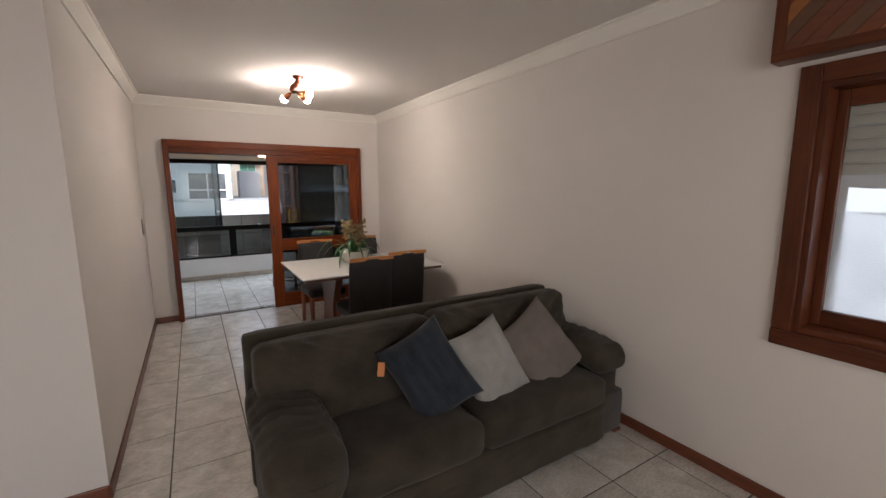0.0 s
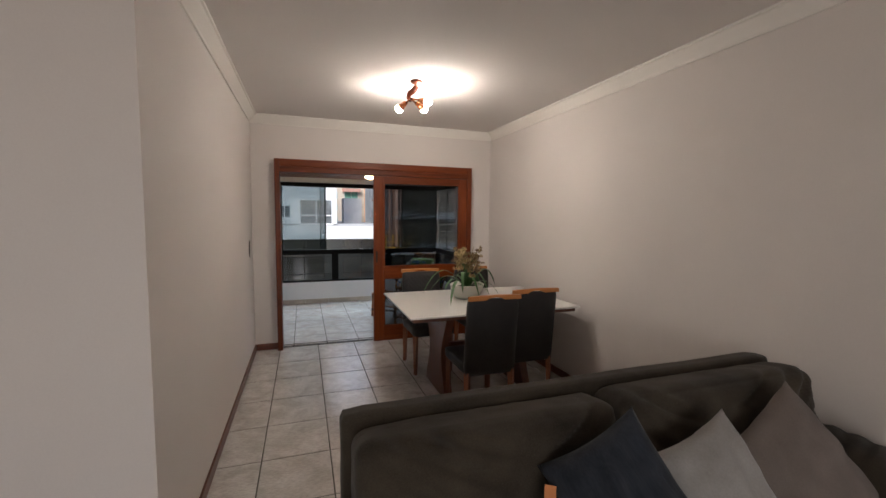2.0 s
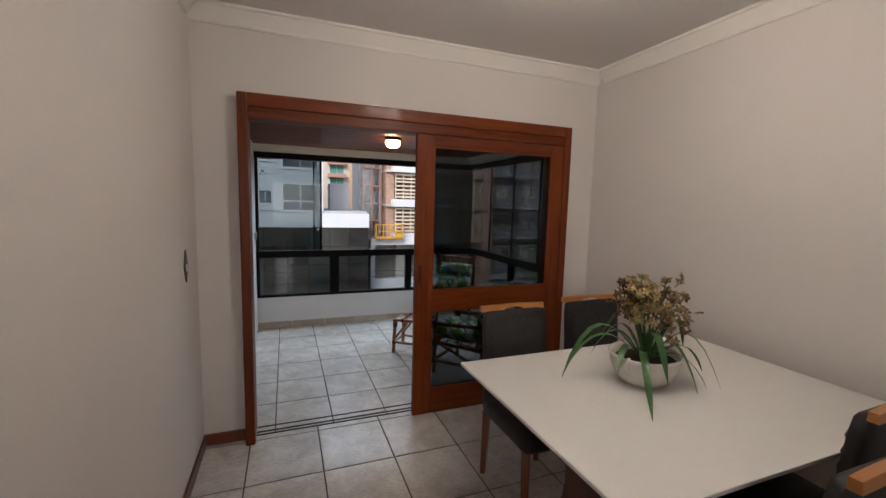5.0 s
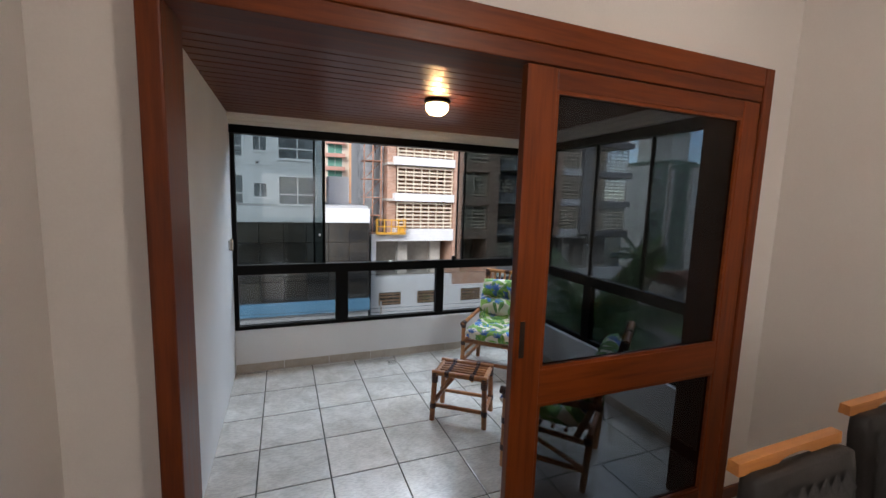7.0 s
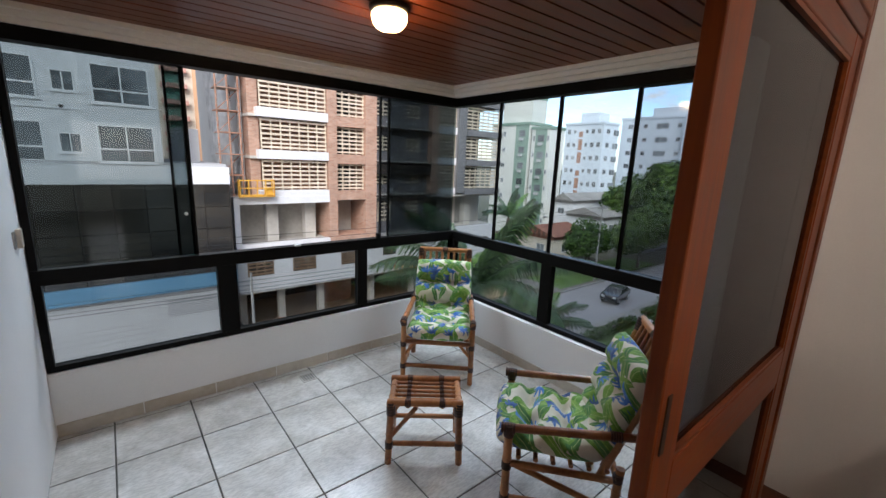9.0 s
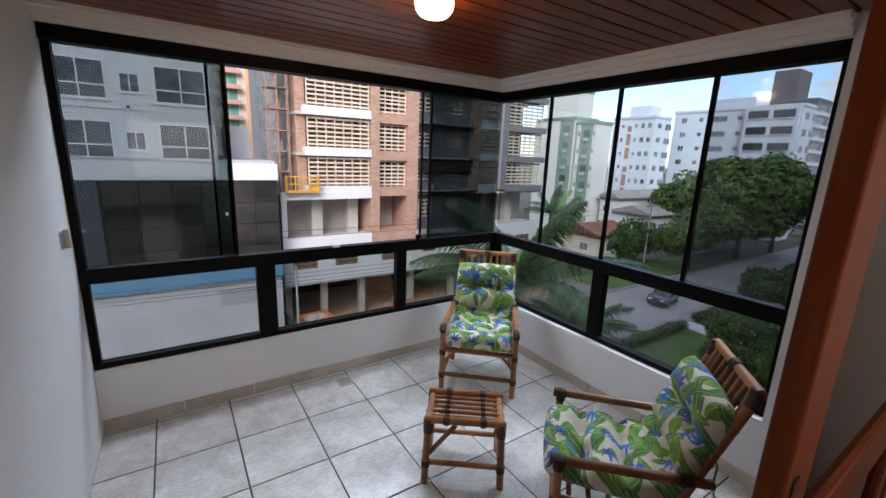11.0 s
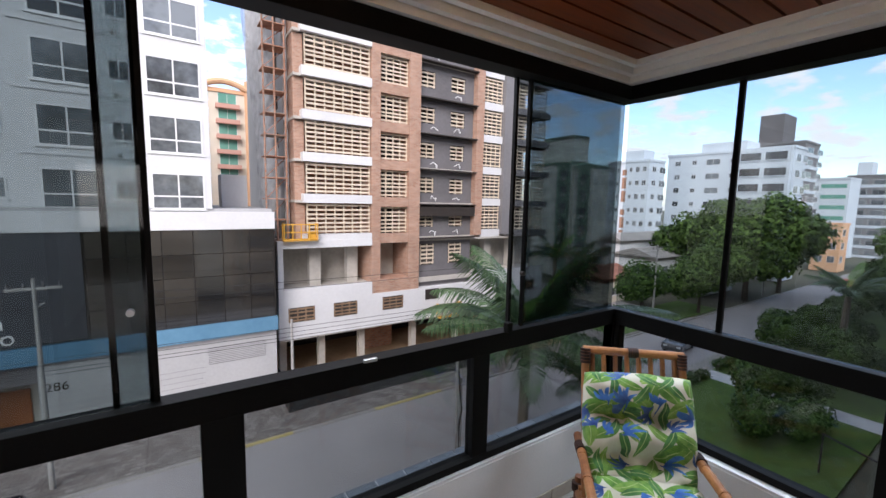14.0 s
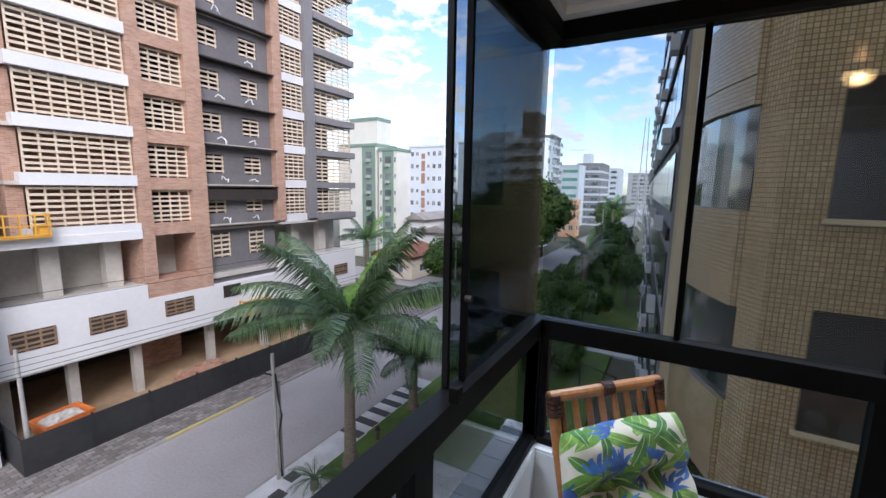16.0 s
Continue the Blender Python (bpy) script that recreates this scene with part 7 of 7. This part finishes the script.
def dark_row():
    """Black glass and grey fronts further along our side of the street."""
    for x0, ln, turn, mt, top, nm, lb in ((15.0, 26, 3.6, M_BGLASS, 20, "dark_glass_block", "dark glass apartment block with air-conditioning units"),
                                          (44, 40, 3.4, M_PGREY, 15, "grey_apartment_block", "pale grey apartment block with window bands")):
        h = thing(nm, lb, "building", (x0, 8.75 + (x0 - 15) * math.tan(radians(3.6)), 0), turn)
        part("wall", boxed(0, ln, -14, -0.05, G, top), M_MGREY if mt is M_BGLASS else M_PGREY, h)
        for k in range(11):
            z = G + 0.3 + 2.85 * k
            if z + 2.2 > top:
                continue
            for j in range(int(ln / 2.6)):
                w = part("window", boxed(j * 2.6 + 0.12, j * 2.6 + 2.45, -0.05, 0.0, z + 0.75, z + 2.4), M_BGLASS if mt is M_BGLASS else M_WGLASS, h)
            part("band", boxed(0, ln, -0.05, 0.06, z - 0.1, z + 0.25), M_FRAME if mt is M_BGLASS else M_WHITE, h)
            for j in range(3):
                part("air_conditioner", boxed(2 + j * 7.7, 2.75 + j * 7.7, 0.06, 0.32, z + 0.02, z + 0.5), M_PGREY, h)


dark_row()


def mast():
    m = thing("lattice_mast", "distant steel lattice radio mast", "mast", (150, 18.5, G))
    b = bmesh.new()
    hgt = 36
    for sx, sy in ((-1, -1), (1, -1), (1, 1), (-1, 1)):
        rod(b, (sx * 1.3, sy * 1.3, 0), (sx * 0.5, sy * 0.5, hgt), 0.12, n=4)
    for k in range(14):
        z0, z1 = hgt * k / 14, hgt * (k + 1) / 14
        a0, a1 = 1.3 - 0.8 * k / 14, 1.3 - 0.8 * (k + 1) / 14
        for s in (-1, 1):
            rod(b, (-a0, s * a0, z0), (a1, s * a1, z1), 0.07, n=4)
            rod(b, (s * a0, -a0, z0), (s * a1, a1, z1), 0.07, n=4)
    part("lattice", b, M_STEEL, m)


mast()


# ---------------------------------------------------------------- plants
def frond(length, droop, width, material, parent, m, n=40, rnd=random):
    """A feather leaf: bent rib with two rows of drooping leaflets. Grows along +x and rises."""
    b = bmesh.new()
    pts = []
    for k in range(n + 1):
        u = k / n
        a = radians(62) - droop * u
        if k == 0:
            pts.append(Vector((0, 0, 0)))
        else:
            pts.append(pts[-1] + Vector((math.cos(a), 0, math.sin(a))) * length / n)
    tube(b, [m @ p for p in pts[::3]], [0.035 * (1 - 0.85 * k / (n / 3)) for k in range(len(pts[::3]))], 5)
    for k in range(4, n + 1):
        u = k / n
        ll = width * (math.sin(math.pi * min(1, 0.12 + 0.86 * u)) ** 0.7) * rnd.uniform(0.85, 1.1)
        way = (pts[k] - pts[k - 1]).normalized()
        for s in (-1, 1):
            for q in (0.0, 0.5):
                base = pts[k] - way * length / n * q
                out = (Vector((0, s, 0)) * 0.9 + way * 0.55).normalized()
                sag = rnd.uniform(0.55, 0.95)
                mid = base + out * ll * 0.5 + Vector((0, 0, 0.04 - 0.14 * ll * sag))
                tip = base + out * ll * 0.85 + Vector((0, 0, -0.85 * ll * sag)) + way * 0.1
                w = 0.0064 * length
                side = way * w
                vs = [b.verts.new(m @ p) for p in (base - side * 0.5, base + side * 0.5, mid + side, mid - side, tip)]
                b.faces.new((vs[0], vs[1], vs[2], vs[3]))
                b.faces.new((vs[3], vs[2], vs[4]))
    return part("frond", b, material, parent)


def palm(name, label, at, trunk, lean, fronds, length, seed, young=2):
    p = thing(name, label, "palm", at)
    rnd = random.Random(seed)
    pts = [(lean[0] * (k / 9) ** 2, lean[1] * (k / 9) ** 2, trunk * k / 9) for k in range(10)]
    part("trunk", tube(bmesh.new(), pts, [0.33 - 0.12 * (k / 9) ** 0.5 + (0.08 if k == 0 else 0) for k in range(10)], 12), M_PALMT, p)
    top = Vector(pts[-1])
    for k in range(fronds):
        a = 360 * k / fronds + rnd.uniform(-14, 14)
        upright = k % 4 == 0
        m = Matrix.Translation(top) @ Matrix.Rotation(radians(a), 4, "Z") @ Matrix.Rotation(radians(rnd.uniform(-22, -4) if upright else rnd.uniform(-8, 14)), 4, "Y")
        frond(length * rnd.uniform(0.85, 1.08), rnd.uniform(0.6, 1.1) if upright else rnd.uniform(1.15, 1.7), 0.23 * length, M_FROND2 if k < young else M_FROND, p, m, rnd=rnd)
    return p


palm("palm_tree", "royal palm with arching fronds on the pavement", (14.85, 20.9, G), 6.35, (0.15, 0.1), 17, 6.4, 5, 3)
palm("palm_tree", "smaller palm with drooping fronds beside the driveway", (20.6, 21.2, G), 2.6, (0.1, 0), 18, 3.9, 9)
palm("palm_tree", "palm across the street beside the tower", (36.5, 38, G), 7.0, (0, 0), 12, 4.0, 21)
palm("palm_tree", "palm in the park lawn", (47, 16.5, G), 6.0, (0.3, 0), 12, 3.8, 25)
palm("palm_tree", "palm beside the avenue", (112, 22, G), 8.5, (0, 0), 12, 5.0, 31)
cy = thing("cycad", "low spiky cycad in the pavement bed", "plant", (12.9, 21.2, G + 0.001))
part("trunk", rodded((0, 0, 0), (0, 0, 0.5), 0.2, 0.16, n=10), M_PALMT, cy)
rc = random.Random(2)
for k in range(16):
    m = Matrix.Translation((0, 0, 0.45)) @ Matrix.Rotation(2 * math.pi * k / 16, 4, "Z") @ Matrix.Rotation(radians(rc.uniform(5, 40)), 4, "Y")
    frond(1.3, 1.3, 0.2, M_FROND, cy, m, 14, rc)


def leaf_cloud(centres, count, size, seed, squash=0.8):
    """Many small bent leaf clumps, denser near the skin of several overlapping masses."""
    rnd = random.Random(seed)
    verts, faces = [], []
    for _ in range(count):
        c, r = centres[rnd.randrange(len(centres))]
        d = Vector((rnd.gauss(0, 1), rnd.gauss(0, 1), rnd.gauss(0, 1))).normalized()
        lump = 1 + 0.28 * noise.noise(d * 2.3 + Vector(c))
        p = Vector(c) + Vector((d.x, d.y, d.z * squash)) * r * lump * rnd.uniform(0.62, 1.04)
        n = (d + Vector((rnd.uniform(-0.8, 0.8), rnd.uniform(-0.8, 0.8), rnd.uniform(-0.3, 0.9)))).normalized()
        s1 = n.orthogonal().normalized()
        s1 = (Matrix.Rotation(rnd.uniform(0, 6.28), 3, n) @ s1)
        s2 = n.cross(s1)
        s = size * rnd.uniform(0.5, 1.25)
        k = len(verts)
        verts += [p - s1 * s, p + s2 * s * 0.45 - n * s * 0.15, p + s1 * s, p - s2 * s * 0.45 - n * s * 0.15]
        faces.append((k, k + 1, k + 2, k + 3))
    return verts, faces


def tree(name, label, at, trunk, masses, count, size, seed, leaf=None, category="tree"):
    t = thing(name, label, category, at)
    rnd = random.Random(seed)
    b = bmesh.new()
    top = Vector((0, 0, trunk))
    tube(b, ((0, 0, 0), (0.1, 0.05, trunk * 0.5), top), (0.32 * trunk / 4, 0.24 * trunk / 4, 0.2 * trunk / 4), 9)
    for c, r in masses:
        mid = (top + Vector(c)) / 2 + Vector((rnd.uniform(-0.4, 0.4), rnd.uniform(-0.4, 0.4), 0.3))
        tube(b, (top - Vector((0, 0, 0.3)), mid, Vector(c)), (0.15 * trunk / 4, 0.10 * trunk / 4, 0.04), 7)
    part("trunk", b, M_BARK, t)
    v, f = leaf_cloud(masses, count, size, seed)
    me = bpy.data.meshes.new("crown")
    me.from_pydata(v, [], f)
    me.materials.append(leaf or M_LEAFT)
    cr = new("crown", me)
    cr.parent = t
    return t


tree("tree", "large leafy street tree with a broad uneven crown", (69, 31.2, G), 5.5,
     (((0, 0, 10.0), 4.8), ((5, 1.5, 9.2), 4.3), ((-5.0, 0.5, 8.2), 4.0), ((1.5, -2.0, 12.3), 3.5), ((9, -1, 7.5), 3.8), ((-2, 2.5, 11.6), 3.5), ((-7.5, -0.5, 6.0), 3.0), ((1, -4.8, 9.6), 3.9), ((-1, 6.0, 9.4), 4.0), ((0, 10.0, 7.6), 3.6), ((-2, -2.5, 6.4), 3.6)), 26000, 0.42, 3)
tree("tree", "rounded bright green street tree", (55.5, 31.2, G), 2.8, (((0, 0, 5.4), 3.2), ((3.0, 0.5, 4.8), 2.8), ((-3.0, 0.3, 4.4), 2.7), ((0.5, -0.6, 6.6), 2.2)), 11000, 0.26, 8)
tree("tree", "dark leafy tree in the park", (62, 15.5, G), 3.0, (((0, 0, 5.5), 3.0), ((3, 1, 5.2), 2.6), ((-2.5, -0.5, 4.8), 2.4)), 7000, 0.3, 12, M_LEAFD)
tree("tree", "dark leafy tree in the park", (78, 17.5, G), 3.2, (((0, 0, 5.5), 3.2), ((3, 1, 5.0), 2.8), ((-3, 0, 4.6), 2.5)), 6000, 0.34, 17, M_LEAFD)
tree("tree", "leafy tree behind the low houses", (84, 42, G), 4, (((0, 0, 7), 4), ((4, 1, 6), 3.4), ((-3.5, 0, 6), 3)), 6000, 0.42, 23)
tree("tree", "leafy tree across the street", (45.5, 33.0, G), 2.2, (((0, 0, 5.0), 2.6), ((2, 0, 4.2), 2.0), ((-1.8, 0, 4.2), 1.9)), 5000, 0.26, 29, M_LEAFD)
tree("tree", "low yellow-green tree in front of the houses", (53, 37.0, G), 1.6, (((0, 0, 3.0), 1.8), ((1.5, 0, 2.6), 1.5)), 3500, 0.22, 33)
tree("tree", "small leafy tree in the garden", (34, 17.3, G), 1.2, (((0, 0, 2.6), 2.1), ((1.9, 0.6, 2.3), 1.7), ((-1.8, -0.3, 2.1), 1.7), ((0.6, -1.6, 2.2), 1.6)), 8000, 0.17, 37, M_LEAFD)
tree("tree", "dark tree beside the avenue", (128, 25, G), 4, (((0, 0, 7), 4), ((4, 0, 6), 3), ((-4, 0, 6), 3)), 4000, 0.5, 41, M_LEAFD)
tree("tree", "large leafy street tree beyond the corner", (80, 30.6, G), 4.6, (((0, 0, 8.6), 4.0), ((4, 1, 7.6), 3.4), ((-3.6, -0.5, 7.2), 3.2), ((1, -2, 10.2), 2.8)), 10000, 0.34, 53)
tree("tree", "bushy tree on the park verge", (54, 20.2, G), 0.9, (((0, 0, 1.9), 1.5), ((1.9, 0.3, 1.6), 1.3), ((-1.8, 0, 1.6), 1.3)), 5000, 0.22, 59, M_LEAFD)
tree("tree", "bushy tree on the park verge", (63, 19.8, G), 0.9, (((0, 0, 2.0), 1.6), ((2.1, 0.3, 1.8), 1.4), ((-2.0, 0, 1.7), 1.4)), 5000, 0.24, 61)
tree("tree", "bushy tree on the park verge", (73, 20.2, G), 1.0, (((0, 0, 2.2), 1.7), ((2.1, 0.3, 1.9), 1.5), ((-2.0, 0, 1.8), 1.4)), 4500, 0.26, 67, M_LEAFD)
for px, py, sd in ((48.5, 22.2, 71), (58.5, 22.4, 73), (67.5, 22.3, 79)):
    tree("tree", "bushy dark tree on the park verge", (px, py - 1.2, G), 0.8, (((0, 0, 1.7), 1.4), ((2.0, 0.3, 1.5), 1.2), ((-1.9, 0, 1.5), 1.2)), 5000, 0.22, sd, M_LEAFD)
for px, py, sd in ((44, 19.6, 91), (50, 17.6, 93), (41, 15.4, 97)):
    tree("tree", "dark spreading tree on the park lawn", (px, py, G), 1.6, (((0, 0, 3.4), 1.6), ((1.5, 0.9, 3.0), 1.3), ((-1.4, -0.8, 2.9), 1.3), ((0.4, -1.5, 2.7), 1.2)), 6000, 0.18, sd, M_LEAFD)
tree("tree", "small dark tree in the park", (52, 12.5, G), 2.2, (((0, 0, 4.2), 2.2), ((1.8, 0.4, 3.8), 1.8)), 5000, 0.24, 47, M_LEAFD)


def hedge(at, ln, seed):
    h = thing("hedge", "clipped dark green hedge along the pavement", "hedge", at)
    rnd = random.Random(seed)
    masses = [((ln * (k + 0.5) / int(ln), rnd.uniform(-0.1, 0.1), 0.38), 0.62) for k in range(int(ln))]
    v, f = leaf_cloud(masses, int(ln * 420), 0.10, seed, 0.6)
    me = bpy.data.meshes.new("foliage")
    me.from_pydata(v, [], f)
    me.materials.append(M_LEAFD)
    o = new("foliage", me)
    o.parent = h
    part("stems", boxed(0, ln, -0.08, 0.08, 0, 0.5), M_BARK, h)


for px, py, sd in ((31.0, 14.6, 83), (29.0, 16.2, 89)):
    tree("shrub", "dark bushy shrub on the garden lawn", (px, py, G), 0.6, (((0, 0, 1.5), 1.3), ((1.1, 0.4, 1.2), 1.0), ((-1.1, -0.2, 1.2), 1.0)), 5000, 0.13, sd, M_LEAFD, "shrub")
gfr = thing("garden_rack", "black metal tube rack standing on the lawn", "rack", (27.1, 11.9, G + 0.02), 66)
part("post", rodded((-1.2, 0, 0), (-1.2, 0, 2.0), 0.05, n=10), M_CABLE, gfr)
part("post", rodded((1.2, 0, 0), (1.2, 0, 2.0), 0.05, n=10), M_CABLE, gfr)
part("crossbar", rodded((-1.25, 0, 2.03), (1.25, 0, 2.03), 0.05, n=10), M_CABLE, gfr)
hedge((26.0, 21.6, G), 9.2, 1)
hedge((37.4, 21.6, G), 14, 2)
hedge((17.6, 18.4, G), 5, 3)


# ---------------------------------------------------------------- street things
def street_pole(x, y, hgt, label, lamp=True):
    p = thing("street_pole", label, "pole", (x, y, G))
    part("shaft", rodded((0, 0, 0), (0, 0, hgt), 0.115, 0.07, n=12), M_POLE, p)
    if lamp:
        part("crossarm", boxed(-0.9, 0.9, -0.06, 0.06, hgt - 0.5, hgt - 0.38), M_POLE, p)
        for s in (-0.8, -0.3, 0.3, 0.8):
            part("insulator", rodded((s, 0, hgt - 0.38), (s, 0, hgt - 0.18), 0.05, n=8), M_DGREY, p)
        part("transformer_arm", boxed(-0.05, 0.05, 0, 1.4, hgt - 1.4, hgt - 1.32), M_POLE, p)
    return p


street_pole(-3.6, 31.3, 9.5, "pale concrete utility pole across the street")
street_pole(7.3, 33.5, 5.6, "pale concrete utility pole behind the hoarding", False)
street_pole(44.5, 31.0, 9.0, "concrete utility pole beside the trees")
street_pole(75, 31.0, 9.0, "concrete utility pole along the avenue")
street_pole(100, 22.6, 9.0, "concrete utility pole along the avenue")
bp = thing("service_post", "paired slim service posts with a bent conduit", "pole", (12.6, 23.0, G))
part("post", rodded((-0.11, 0, 0), (-0.15, 0, 5.9), 0.075, n=10), M_POLE, bp)
part("post", rodded((0.11, 0, 0), (0.10, 0, 4.6), 0.07, n=10), M_POLE, bp)
part("conduit", tube(bmesh.new(), ((0.02, -0.06, 0.1), (-0.05, -0.1, 2.2), (0.12, -0.1, 3.0), (-0.02, -0.1, 3.8), (-0.1, -0.08, 5.0)), 0.045, 8), M_CABLE, bp)
part("bracket", tube(bmesh.new(), ((-0.1, 0, 4.9), (-0.5, 0.1, 5.15), (-0.9, 0.2, 5.1)), 0.04, 7), M_CABLE, bp)
bo = thing("garden_bollard", "short dark bollard lamp in the planted bed", "bollard", (17.0, 21.0, G + 0.05))
part("post", rodded((0, 0, 0), (0, 0, 0.55), 0.10, n=12), M_BARK, bo)
part("cap", rodded((0, 0, 0.55), (0, 0, 0.72), 0.15, 0.10, n=12), M_INK, bo)
for k, (z0, y0) in enumerate(((-2.9, 31.3), (-3.3, 31.3), (-5.6, 31.2), (-5.9, 31.2), (-6.15, 31.1), (-6.4, 31.2))):
    w = thing("overhead_cable", "sagging black overhead cable along the street", "cable")
    pts = []
    for a, b2 in ((-60, -3.6), (-3.6, 44.5), (44.5, 100)):
        for j in range(9):
            u = j / 8
            pts.append((a + (b2 - a) * u, y0 + 0.1 * k, z0 - 0.7 * 4 * u * (1 - u) * 0.4))
    part("cable", tube(bmesh.new(), pts, 0.014, 5), M_CABLE, w)


def car(label, at, turn, paint, suv=0.0):
    c = thing("car", label, "car", at, turn)
    L, W, H = 4.2, 1.72, 1.45 + suv
    prof = [(-2.1, 0.45), (-2.08, 0.80), (-1.95, 0.95), (-1.1, 1.0), (-0.55, H - 0.04), (0.9, H), (1.75, 0.98 + suv * 0.5), (2.06, 0.9), (2.1, 0.5), (1.9, 0.28), (-1.9, 0.28)]
    b = bmesh.new()
    sides = []
    for s in (-1, 1):
        sides.append([b.verts.new((x, s * (W / 2 - (0.16 if z > 1.02 else 0.0)), z)) for x, z in prof])
    n = len(prof)
    for k in range(n):
        b.faces.new((sides[0][k], sides[0][(k + 1) % n], sides[1][(k + 1) % n], sides[1][k]))
    b.faces.new(list(reversed(sides[0])))
    b.faces.new(sides[1])
    bmesh.ops.recalc_face_normals(b, faces=b.faces[:])
    bmesh.ops.bevel(b, geom=b.edges[:], offset=0.05, segments=2, affect="EDGES")
    part("body", b, paint, c)
    for s in (-1, 1):
        gb2 = bmesh.new()
        yy = s * (W / 2 - 0.075)
        f = gb2.faces.new([gb2.verts.new(p) for p in ((-0.95, yy, 1.03), (-0.5, yy - s * 0.06, H - 0.1), (0.85, yy - s * 0.06, H - 0.08), (1.55, yy, 1.03))])
        ex = bmesh.ops.extrude_face_region(gb2, geom=[f])
        for g2 in ex["geom"]:
            if isinstance(g2, bmesh.types.BMVert):
                g2.co.y += s * 0.012
        bmesh.ops.recalc_face_normals(gb2, faces=gb2.faces[:])
        part("side_window", gb2, M_BGLASS, c)
        for x in (-1.32, 1.32):
            w = part("wheel", rodded((x, s * (W / 2 - 0.20), 0.32), (x, s * (W / 2 + 0.01), 0.32), 0.32, n=20), M_RUBB, c)
            part("rim", rodded((x, s * (W / 2), 0.32), (x, s * (W / 2 + 0.018), 0.32), 0.20, n=16), M_STEEL, w)
        part("headlight", boxed(-2.11, -2.0, s * 0.55 - 0.16, s * 0.55 + 0.16, 0.68, 0.82, bevel=0.01), M_WFRAME, c)
        part("tail_light", boxed(2.02, 2.11, s * 0.6 - 0.14, s * 0.6 + 0.14, 0.72, 0.88, bevel=0.01), M_REDST, c)
    wb = bmesh.new()
    wb.faces.new([wb.verts.new(p) for p in ((-1.12, -0.62, 1.035), (-1.12, 0.62, 1.035), (-0.62, 0.60, H - 0.05), (-0.62, -0.60, H - 0.05))])
    bmesh.ops.solidify(wb, geom=wb.faces[:], thickness=0.02)
    part("windscreen", wb, M_BGLASS, c)


R = G - 0.13
car("black parked hatchback on the street", (40.2, 26.0, R), 10, M_CARP)
car("dark parked sport utility car at the far kerb", (-6.2, 29.2, R), 180, M_CARP, 0.15)
car("white car on the avenue", (100, 29, R), 0, M_WHITE)
car("dark red car on the avenue", (97, 26.5, R), 0, M_REDST)
car("white car on the avenue", (118, 26, R), 180, M_WHITE)
car("dark car beside the low houses", (50.5, 43.2, G), 60, M_CARP)
car("white parked car beside the park", (58, 10.5, G), 20, M_WHITE)

# our own building: unseen masses added to close the flat and cast shade
own = thing("own_apartment_block", "unseen stand-in body of the apartment block around the flat", "building")
part("lower_storeys", boxed(-8, 3.43, -8, 9.26, G, -0.2), M_BEIGE, own)
part("upper_storeys", boxed(-8, 3.43, -8, 9.30, BZ + 0.62, 14), M_BEIGE, own)


# ---------------------------------------------------------------- floor tiles, one object each
def tile_mesh(name, sx, sy, material):
    """A thin tile with softened top edges, its corner at the origin."""
    b, g = 0.0025, bmesh.new()
    lo = [g.verts.new(p) for p in ((0, 0, -0.0034), (sx, 0, -0.0034), (sx, sy, -0.0034), (0, sy, -0.0034))]
    md = [g.verts.new(p) for p in ((0, 0, -0.001), (sx, 0, -0.001), (sx, sy, -0.001), (0, sy, -0.001))]
    hi = [g.verts.new(p) for p in ((b, b, 0), (sx - b, b, 0), (sx - b, sy - b, 0), (b, sy - b, 0))]
    for p, q in ((lo, md), (md, hi)):
        for k in range(4):
            g.faces.new((p[k], p[(k + 1) % 4], q[(k + 1) % 4], q[k]))
    g.faces.new(hi)
    me = bpy.data.meshes.new(name)
    g.normal_update()
    g.to_mesh(me)
    g.free()
    me.materials.append(material)
    return me


def lay_tiles(floor, xs, ys, x0, x1, y0, y1, joint):
    made = {}
    rnd = random.Random(3)
    for xa, xb in zip(xs, xs[1:]):
        for ya, yb in zip(ys, ys[1:]):
            a, b, c, d = max(xa + joint / 2, x0), min(xb - joint / 2, x1), max(ya + joint / 2, y0), min(yb - joint / 2, y1)
            if b - a < 0.012 or d - c < 0.012 or (b < XL - 0.1 and c > YC + 0.1):
                continue
            key = (round(b - a, 3), round(d - c, 3))
            if key not in made:
                made[key] = tile_mesh("tile", key[0], key[1], M_TILE)
            o = new("tile", made[key])
            o.parent = floor
            o.matrix_world = pose(a, c, rnd.uniform(-0.0003, 0.0003))


lay_tiles(floor_living, [0.548 + 0.423 * k for k in range(-7, 8)], [4.705 + 0.458 * k for k in range(-17, 6)], WEST, XR, REAR, 6.594, 0.008)
lay_tiles(floor_balcony, [0.695 + 0.3885 * k for k in range(-2, 8)], [9.046 - 0.402 * k for k in range(7, -2, -1)], BX0, BX1, 6.602, BY1, 0.008)
